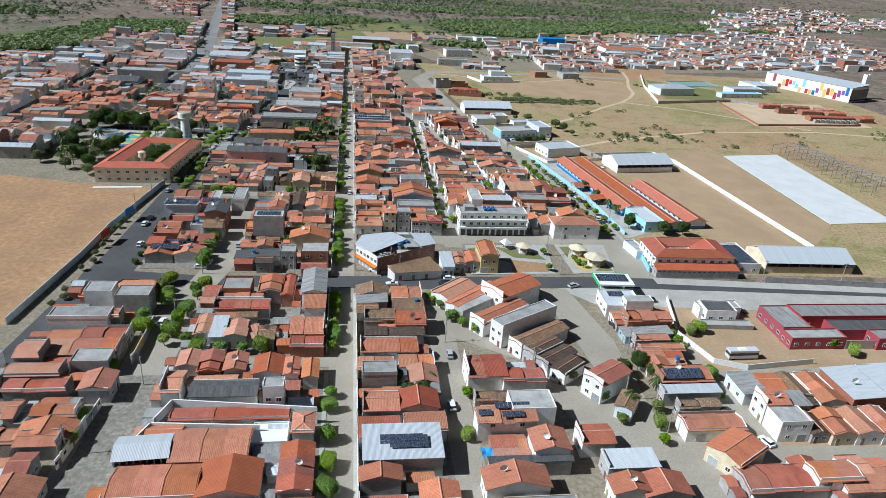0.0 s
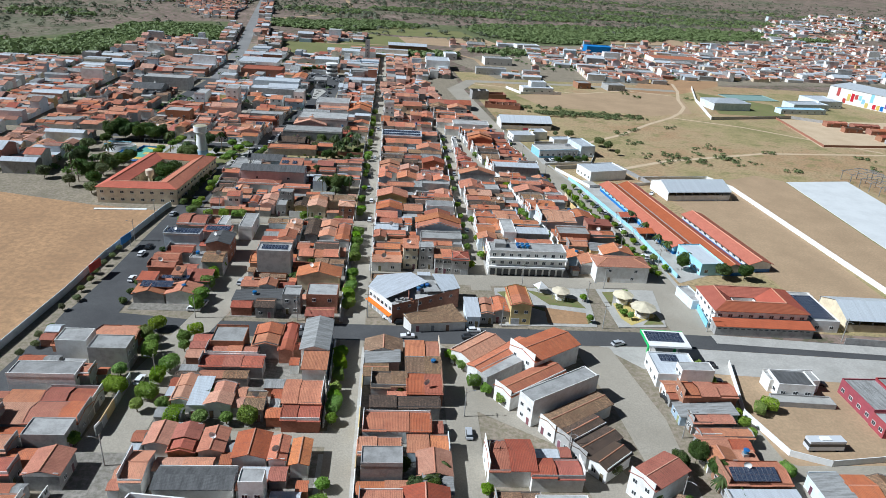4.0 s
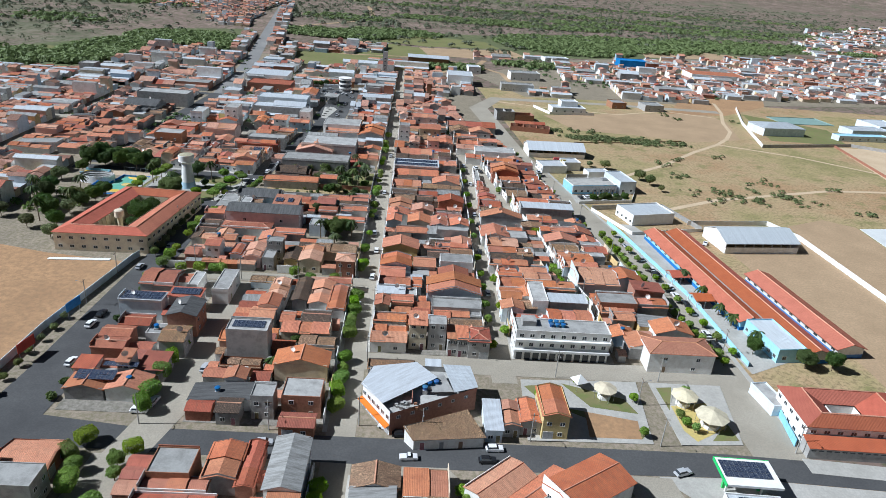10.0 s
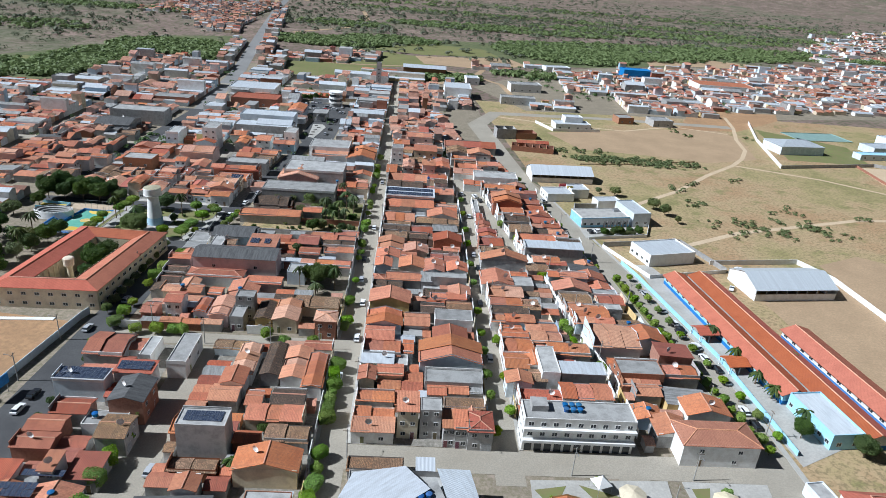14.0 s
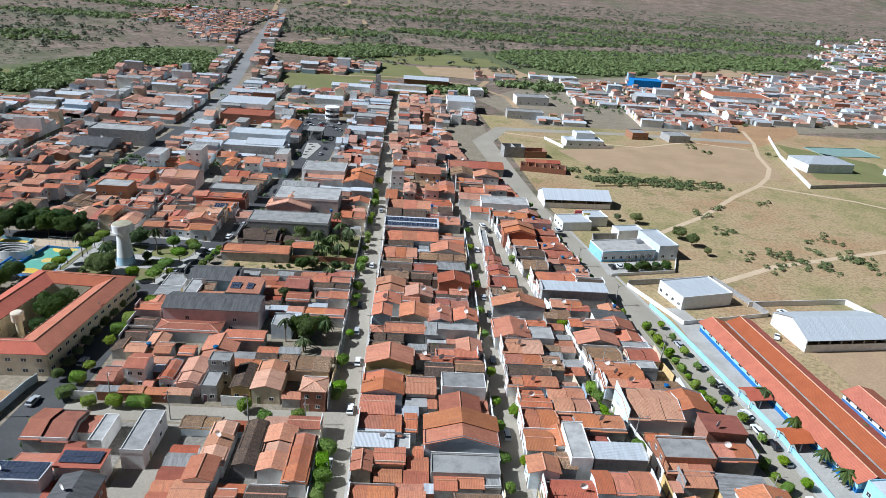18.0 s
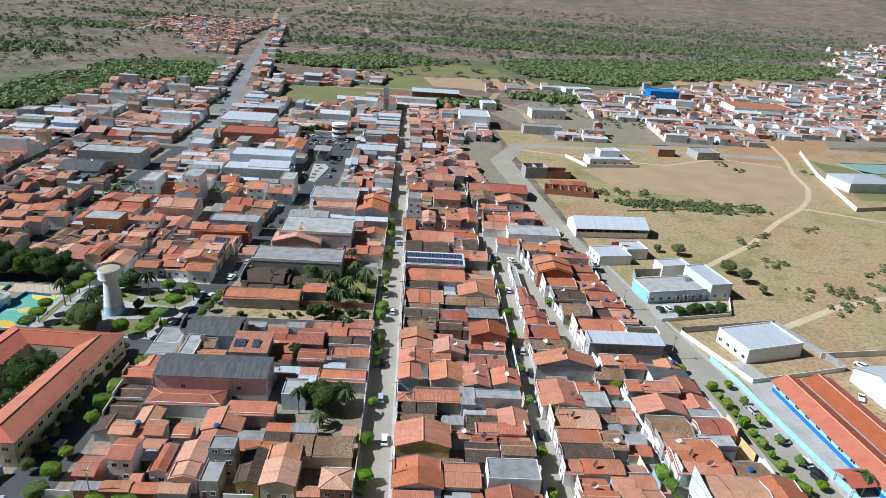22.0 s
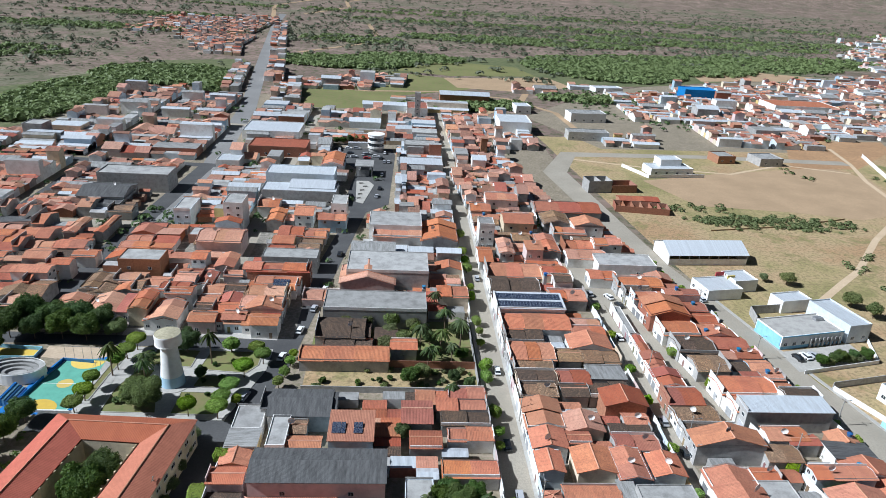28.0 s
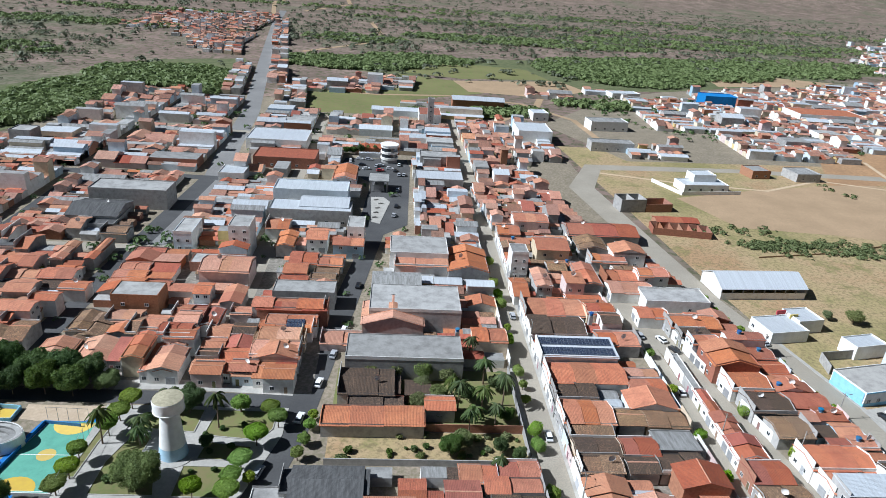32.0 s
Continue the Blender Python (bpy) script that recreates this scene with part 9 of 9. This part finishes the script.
street_fronts([(72.6, 223), (72.7, 246), (68.1, 269), (65.5, 286), (62.9, 308), (57.7, 332), (56.4, 345), (52.9, 365), (49.6, 387), (46.6, 414)], 1, 90, (2.9, 3.8), 0.9)
street_fronts([(95.0, 224), (95.0, 260), (90.0, 283), (83.5, 325), (75.8, 380), (71.8, 404)], -1, 91, (2.2, 3.0), 0.6)
street_fronts([(-64.4, 76), (-61.3, 92.3), (-60.0, 107), (-58.7, 124), (-57.2, 131), (-57.2, 150)], -1, 93, (2.4, 3.2), 0.6)
street_fronts([(-72, 264.2), (-9, 264.0)], 1, 94, (2.4, 3.0), 0.4)

# ---- trees along the streets ----
for y in (66, 72, 80, 88, 97, 107, 114, 135, 139, 143, 147, 152, 158, 163, 190, 196, 202, 207, 212, 224, 227, 231, 234, 238, 242, 247, 268, 272, 284, 300, 318, 324, 331, 346, 352, 366, 372, 379, 395, 402, 418, 425, 433, 452):
    plant(FICUS[1] if y % 3 else FICUS[0], -5.6 + tr.uniform(-0.3, 0.3), y + tr.uniform(-0.8, 0.8), 1.05 if y < 250 else 0.9)
for y in (222, 236, 246, 258, 268, 282, 303, 318, 337, 352, 371, 390):
    plant(FICUS[0], 36.3, y, 1.0)
for y in (228, 243, 262):
    plant(FICUS[0], 41.0, y + 2, 1.0)
for x, y in ((64.6, 262), (64.4, 266), (64.2, 271), (64, 276), (70.3, 252), (69.2, 304), (63, 312), (62, 322), (58, 345), (53, 362)):
    plant(FICUS[1], x, y, 0.95)
for k in range(24):
    y = 219 + 4.1 * k
    mx = 104.6 - 0.167 * (y - 222) if y < 260 else 97.6 - 0.12 * (y - 263)
    plant(FICUS[k % 2], mx, y, 0.75)
    if k % 2:
        plant(FICUS[0], mx + 5.4, y + 1.5, 0.9)
for k in range(16):
    y = 322 + 7 * k
    plant(FICUS[0], 85.4 - 0.155 * (y - 322) + tr.uniform(-0.4, 0.4), y, 0.7 if k % 3 else 0.95)
for x, y in ((-51.6, 138), (-50.8, 143), (-50.5, 150), (-49, 155), (-46, 139), (-42, 134.5), (-36, 134), (-30, 134), (-25, 134), (-60, 170), (-57, 166), (-56, 161), (-58.5, 175), (-60.5, 152), (-59, 145), (-61, 126), (-61.5, 106), (-61.5, 98), (-49, 168), (-48, 164), (-47, 172), (-51, 192), (-50.8, 200), (-50.5, 207), (-50, 214), (-50, 222), (-50.8, 187)):
    plant(FICUS[tr.randrange(2)], x, y, 1.15)
for k in range(22):
    y = 190 + 6.2 * k
    if k % 4 != 3:
        plant(FICUS[tr.randrange(2)] if k > 9 else BUSH[0], -73.5 + 0.012 * k * k * 0.3 + (0 if y < 300 else (y - 300) * 0.2), y, 1.0)
for k in range(12):
    plant(BIG[2], -87.5 + tr.uniform(-1.5, 0.5), 160 + 4.5 * k * (1 if k < 4 else 1.35), 0.42)
for k in range(10):
    plant(BIG[2], -78.6 + 0.05 * k, 272 + 5.5 * k, 0.6)
for x, y in ((-66, 261.6), (-60, 262), (-55, 262.2), (-52.5, 262), (-22, 258), (-28, 262.2), (-14, 259)):
    plant(FICUS[1], x, y - 0.4, 0.9)
for x, y, k, s in ((-21, 299, 0, 0.8), (-17.5, 297, 1, 0.8), (-14, 300, 0, 0.8), (-19, 303, 0, 0.7), (-29, 322, 0, 0.6), (-27, 345, 0, 0.65), (-24, 348, 2, 0.8), (-34, 362, 2, 0.9), (-29, 366, 2, 0.8), (-33, 370, 2, 0.9), (-11, 343, 0, 0.5), (-15, 346, 0, 0.5), (11, 146, 0, 0.5), (14, 112, 0, 0.6), (17, 110, 1, 0.6), (11, 118, 0, 0.55), (58, 118, 2, 0.7), (70, 106, 0, 0.6), (74, 120, 0, 0.6), (79, 122, 0, 0.7), (82, 118, 0, 0.6), (-35, 142, 0, 0.5), (-20, 220, 0, 0.4), (30, 292, 0, 0.4), (21, 293, 0, 0.4)):
    plant(BIG[k], x, y, s)
for x, y, k in ((-24, 296, 0), (-12, 295, 0), (-18, 291, 1), (-15, 356, 0), (-22, 352, 0), (-16, 340, 1), (-19, 385, 0), (17.5, 113, 1), (19.5, 118, 1), (-24, 206, 1), (80.5, 113, 1), (83, 109, 1)):
    plant(PALM[k], x, y, 0.95)
for k in range(9):
    plant(FICUS[0], 95.6 + 0.35 * k * 0.4, 160 - 3.6 * k, 0.95)
for x, y in ((30, 150), (33, 147), (36.5, 143), (26, 161), (24.5, 163), (27.5, 158), (29, 112), (26.5, 96), (64, 110), (66, 100), (104, 141), (107, 142), (98.5, 118), (96, 108), (75, 98), (77, 104), (73.5, 92), (140, 142), (143, 138), (146, 133), (150, 128)):
    plant(FICUS[tr.randrange(2)], x, y, 0.95)
for x, y in ((58, 205.5), (72, 199), (46.5, 199), (70.5, 185), (82.5, 193), (83, 190), (84.5, 187.5), (87.5, 203.5)):
    plant(FICUS[0], x, y, 0.8, 0.2)

# ---- cars ----
for k, x, y, a in ((0, 66.6, 283, 96), (0, 67.2, 262, 96), (0, 66.3, 256, 95), (1, 107, 250, 95), (0, 106.4, 236, 92), (2, 106.8, 230, 92), (0, 105.4, 262, 98), (1, 104.6, 268, 98), (2, 103, 277, 98),
                   (0, -1.6, 263.8, 90), (1, -3.4, 303, 90), (0, -1.6, 286, 90), (2, -3.8, 320, 90), (0, -2.2, 352, 90), (0, -4.6, 243, 90), (1, -2, 412, 90), (1, 38.5, 330, 90), (2, 39.6, 318, 90), (1, 37.6, 402, 95), (0, 44, 400, 110), (2, 46, 394, 110),
                   (0, 7.5, 184, 150), (1, 9.5, 187, 60), (2, 11, 181.8, 5), (4, 13, 174, 4), (0, 17.5, 165, 160), (2, 31, 174, 3), (2, 47, 137, 130), (1, 76, 172.5, 20), (3, 94, 152, 150), (1, 98, 154, 160), (2, 99.5, 162, 170), (2, 81, 146, 100), (2, 128, 154, -8), (1, 160, 151, -6),
                   (0, -49.5, 190, 80), (0, -51.5, 186.4, 0), (1, -41.5, 205, 85), (0, -55, 150, 85), (1, -80, 262, 85), (2, -79, 230, 86), (0, -79.5, 224, 86), (1, -76, 280, 86), (0, -76, 205, 84), (1, -70, 338, 75), (0, -60.5, 372, 80), (1, -58, 386, 82), (0, -56, 400, 82), (2, -53.5, 430, 84), (3, -55.5, 391, 82), (0, -63.5, 357, 80), (1, -40, 560, 90), (0, -45, 570, 0), (2, -60, 575, 0), (0, -63, 566, 40), (1, -50, 575, 20),
                   (0, 24.5, 108, 92), (1, 27, 131, 88), (0, 99.5, 91, 105), (0, 75.5, 384, 100), (1, 78, 400, 100), (0, 147, 330, 120), (0, 33, 178, 4), (1, -20, 177, 3), (0, 103.2, 283, 98), (2, 104, 279, 98), (1, 102, 292, 99), (0, 105.5, 268.5, 98), (2, 107, 256, 97), (1, 99.4, 304, 100), (4, 135.8, 312, 60), (0, 63.5, 300, 97), (1, 60, 328, 100), (0, 57.5, 352, 98), (2, 38, 290, 90), (0, 39.4, 372, 91), (1, 38.2, 256, 90)):
    park(k, x, y, a)


def make_bus():
    e = thing("bus", 113.5, 127.6, 0.08, 1, "white and grey coach parked in an earth yard", "bus")
    part("body", Mesh().box(-4.6, 4.6, -1.2, 1.2, 0.5, 1.5).box(-4.6, 4.6, -1.2, 1.2, 2.4, 3.1), car_paint("bus_paint", (0.6, 0.62, 0.64)), e)
    part("glass", Mesh().box(-4.58, 4.58, -1.18, 1.18, 1.5, 2.4), GLASS, e, "dark window band")
    part("roof_unit", Mesh().box(-1.5, 1.0, -0.7, 0.7, 3.1, 3.3), WHITE, e)
    for x in (-3, 3):
        for y in (-1.05, 1.05):
            part("wheel", Mesh().tube([(x, y - 0.14, 0.48), (x, y + 0.14, 0.48)], [0.48, 0.48], 14), RUBBER, e)


make_bus()
yard_wall("bus_yard_wall", [(106, 163), (99.5, 140), (103.5, 125), (112, 121.5), (134, 124)], 1.8, WHITE, "whitewashed wall of the bus yard")

# ---- poles ----
for x, y, a in ((0.8, 185, 180), (0.7, 212, 180), (0.7, 240, 180), (0.7, 270, 180), (0.7, 300, 180), (0.7, 330, 180), (0.7, 360, 180), (0.7, 395, 180), (0.7, 430, 180), (41.5, 232, 90), (41.6, 262, 90), (41.7, 292, 90), (41.7, 322, 90), (41.8, 352, 90), (71.2, 226, 90), (70.6, 256, 90), (69.5, 286, 90), (66, 316, 100), (59, 346, 100), (107.6, 226, -90), (95.9, 236, 90), (95.6, 262, 90), (91, 296, 100), (85.5, 330, 100), (79, 362, 100), (73, 392, 100),
                (-45, 257.6, 0), (-26, 257.4, 0), (-12, 257.4, 0), (-62, 264.2, 180), (-50, 182.2, 0), (-20, 182, 0), (16, 181.6, 0), (42, 181.6, 0), (74, 182, 0), (73, 198, 90), (107.5, 181.5, 0), (150, 177.5, 0), (180, 175, 0), (26.5, 138, 90), (49, 123.5, 30), (79.5, 131, 90), (30, 120, 90), (76.4, 96, 60), (70.2, 109, 30), (-52.2, 120, -90), (-51, 150, -90), (-61.2, 95, 90), (-86, 236, -90), (-85, 256, -90), (-79.5, 300, -90), (-71.8, 230, 90), (53, 209, 0), (82, 209, 0), (29, 217.2, 0)):
    pole(x, y, a)

# ---- rooftop solar arrays ----
panels(10.5, 88.6, 5.75, 9, 3, 8)
panels(12.2, 383.2, 5.72, 20, 2, 3.6)
panels(12.2, 387.9, 6.02, 20, 2, 3.6)
panels(-64.3, 194.0, 4.75, 9, 2, 7)
panels(-60, 198.5, 5.0, 8, 1, 7)
panels(-31.2, 212.2, 10.25, 8, 2, 0)
panels(-44.0, 318.5, 6.45, 3, 2, 7)
panels(-39.5, 318.5, 6.45, 2, 2, 7)
panels(37.5, 99.8, 6.6, 8, 1, 16)
panels(87.5, 113.2, 5.2, 10, 2, 16)

# ---- satellite dishes on the roofs ----
DISH = None
for x, y, z, a in DISHES[:75]:
    if DISH is None:
        DISH = thing("satellite_dish", x, y, z, a, "pale grey satellite dish on a short roof mast", "satellite dish", "roof satellite dishes")
        part("mast", Mesh().tube([(0, 0, -1.2), (0, 0, 1.1)], [0.04, 0.04], 6), STEEL, DISH)
        bowl = Mesh()
        rings = [(0.0, 0.0), (0.35, 0.05), (0.65, 0.18), (0.85, 0.32)]
        for (r0, d0), (r1, d1) in zip(rings, rings[1:]):
            for i in range(14):
                p, q = 2 * math.pi * i / 14, 2 * math.pi * (i + 1) / 14
                bowl.face([(r * math.cos(g), -0.1 - d - 0.0 * r, 1.35 + r * math.sin(g)) for r, d, g in ((r0, d0, p), (r1, d1, p), (r1, d1, q), (r0, d0, q))])
        dish = part("bowl", bowl, WALL[0], DISH)
        part("feed_arm", Mesh().tube([(0, -0.1, 0.6), (0, -0.85, 1.3)], [0.025, 0.025], 5), STEEL, dish)
    else:
        copy_thing(DISH, pose(x, y, z, 0, 0, a))

# ---- tarpaulin over a yard ----
tb = Mesh()
for i in range(8):
    for j in range(5):
        def tz(a, b):
            return 2.2 + 0.45 * noise.noise(Vector((a * 0.9, b * 0.9, 3)))
        q = [(i, j), (i + 1, j), (i + 1, j + 1), (i, j + 1)]
        tb.face([(a * 1.05, b * 1.05, tz(a, b)) for a, b in q])
tarp = part("tarpaulin", tb, plain_mat("blue_tarpaulin", (0.03, 0.25, 0.62), (0.02, 0.18, 0.48), 2, 0.5), None)
tarp.location = (31.5, 88.5, 0)
tagged(tarp, "crumpled blue tarpaulin stretched over a yard", "tarpaulin")

# ---- scrub, woods and far land ----


def far_line(y):
    """x of the road out of town."""
    pts = [(-1e4, -133), (545, -130), (600, -136), (690, -143), (951, -180), (1332, -233), (1500, -250), (1e4, -250)]
    for (a, b), (c, d) in zip(pts, pts[1:]):
        if y <= c:
            return b + (d - b) * (y - a) / (c - a)


def scatter(name, label, count, size, mat, seed, spots, leafs=16, clear_of=0.0, bunch=1, leaf=0.36):
    """Many small crowns joined, thrown in bunches over oval patches: (x, y, rx, ry, share)."""
    r = random.Random(seed)
    total = sum(s[4] for s in spots)
    crowns = []
    for x, y, rx, ry, share in spots:
        for _ in range(int(count * share / total / bunch)):
            a, q = r.uniform(0, 6.283), r.random() ** 0.5
            bx, by = x + rx * q * math.cos(a), y + ry * q * math.sin(a)
            for _ in range(bunch):
                px, py = (bx + r.gauss(0, size * 2.2), by + r.gauss(0, size * 2.2)) if bunch > 1 else (bx, by)
                if clear_of and (abs(px - far_line(py)) < clear_of or not free(px - 3, px + 3, py - 3, py + 3)):
                    continue
                crowns.append((px, py, size * r.uniform(0.45, 1.5)))
    g = np.random.default_rng(seed)
    P = np.repeat(np.array(crowns), leafs, axis=0)
    n = len(P)
    d = g.normal(size=(n, 3))
    d[:, 2] = np.abs(d[:, 2]) + 0.55
    d /= np.linalg.norm(d, axis=1)[:, None]
    s = P[:, 2:3]
    c = np.concatenate([P[:, :2], 0.2 * s], axis=1) + d * s * np.array([1.25, 1.25, 0.75]) * g.uniform(0.6, 1.0, (n, 1))
    u = g.normal(size=(n, 3)) * np.array([1, 1, 0.6])
    w = np.cross(d, u)
    w /= np.linalg.norm(w, axis=1)[:, None] + 1e-9
    u = np.cross(w, d)
    h = s * leaf
    V = np.stack([c - u * h, c + w * h * 0.8 + d * h * 0.3, c + u * h, c - w * h * 0.8 + d * h * 0.3], axis=1).reshape(-1, 3)
    k = 4 * np.arange(n)[:, None]
    F = np.concatenate([k + np.array([0, 1, 2]), k + np.array([0, 2, 3])], axis=1).reshape(-1, 3)
    me = bpy.data.meshes.new(name)
    me.from_pydata(V.tolist(), [], F.tolist())
    me.materials.append(mat)
    return tagged(new(name, me), label, "trees", "", "stuff")


scatter("river_woods", "dense green woods along the stream behind the town", 10500, 3.4, LEAFWOOD, 31,
        [(-235, 805, 62, 48, 1.6), (-278, 690, 34, 75, 1.2), (-335, 630, 45, 50, 0.4), (-185, 775, 14, 40, 0.25), (-92, 935, 72, 42, 1.1), (-20, 985, 60, 35, 0.5), (205, 985, 95, 95, 2.4), (300, 1040, 110, 80, 1.8), (430, 1090, 130, 60, 1.2), (580, 1160, 170, 55, 0.9), (150, 1230, 190, 50, 1.2),
         (-100, 1150, 70, 45, 0.4), (450, 1330, 250, 55, 0.9), (250, 1480, 400, 40, 0.8), (-450, 1150, 140, 30, 0.5), (-430, 1360, 140, 35, 0.4), (600, 1750, 700, 60, 0.9), (-200, 1650, 300, 35, 0.4), (45, 735, 30, 16, 0.3), (-5, 716, 35, 9, 0.2), (-420, 900, 60, 40, 0.2), (800, 1420, 260, 50, 0.6), (130, 780, 40, 14, 0.15)], 20, 14.0, 1, 0.44)
scatter("far_scrub", "scattered dark scrub over the dry hills", 15000, 2.3, LEAFHILL, 32,
        [(0, 1700, 1600, 600, 1.2), (0, 2700, 2600, 700, 0.9), (-700, 1300, 500, 500, 0.8), (600, 1500, 600, 350, 0.9), (0, 1250, 500, 180, 0.6), (500, 1650, 700, 300, 1.4), (900, 2200, 900, 400, 0.8), (350, 1420, 350, 120, 0.8), (-450, 850, 130, 200, 0.35)], 8, 12.0, 4)
scatter("far_trees", "lone spreading trees over the dry plain", 3000, 3.8, LEAFHILL, 36,
        [(-350, 1250, 350, 420, 0.8), (100, 1250, 420, 260, 1.3), (550, 1500, 600, 320, 1.2), (0, 1900, 1300, 500, 1.6), (-550, 900, 180, 220, 0.25), (40, 900, 110, 60, 0.08), (900, 2300, 1000, 500, 0.8), (-700, 1900, 600, 500, 0.7)], 14, 12.0, 1, 0.42)
scatter("field_scrub", "low green thickets and bushes in the field", 520, 1.3, LEAFDRY, 33,
        [(150, 482, 42, 6, 2.0), (200, 410, 55, 45, 0.55), (165, 372, 25, 12, 0.2), (230, 560, 50, 30, 0.15), (250, 400, 70, 40, 0.25), (110, 500, 30, 6, 0.4), (205, 380, 20, 14, 0.3)], 26, 0, 6, 0.32)
scatter("town_greenery", "garden trees among the roofs of the town", 900, 2.0, LEAFDARK, 34,
        [(230, 700, 90, 50, 0.8), (180, 790, 90, 50, 0.9), (420, 840, 140, 70, 0.8), (-200, 480, 130, 100, 1.0), (-130, 640, 110, 60, 0.6), (300, 760, 200, 90, 1.0), (480, 900, 150, 120, 0.6), (-60, 480, 40, 80, 0.2), (20, 560, 20, 120, 0.3)])
scatter("field_margin", "scrubby bushes beside the sports field", 160, 1.6, LEAFDARK, 35, [(-150, 315, 40, 14, 1), (-175, 160, 30, 22, 0.8), (390, 400, 25, 25, 0.8)])
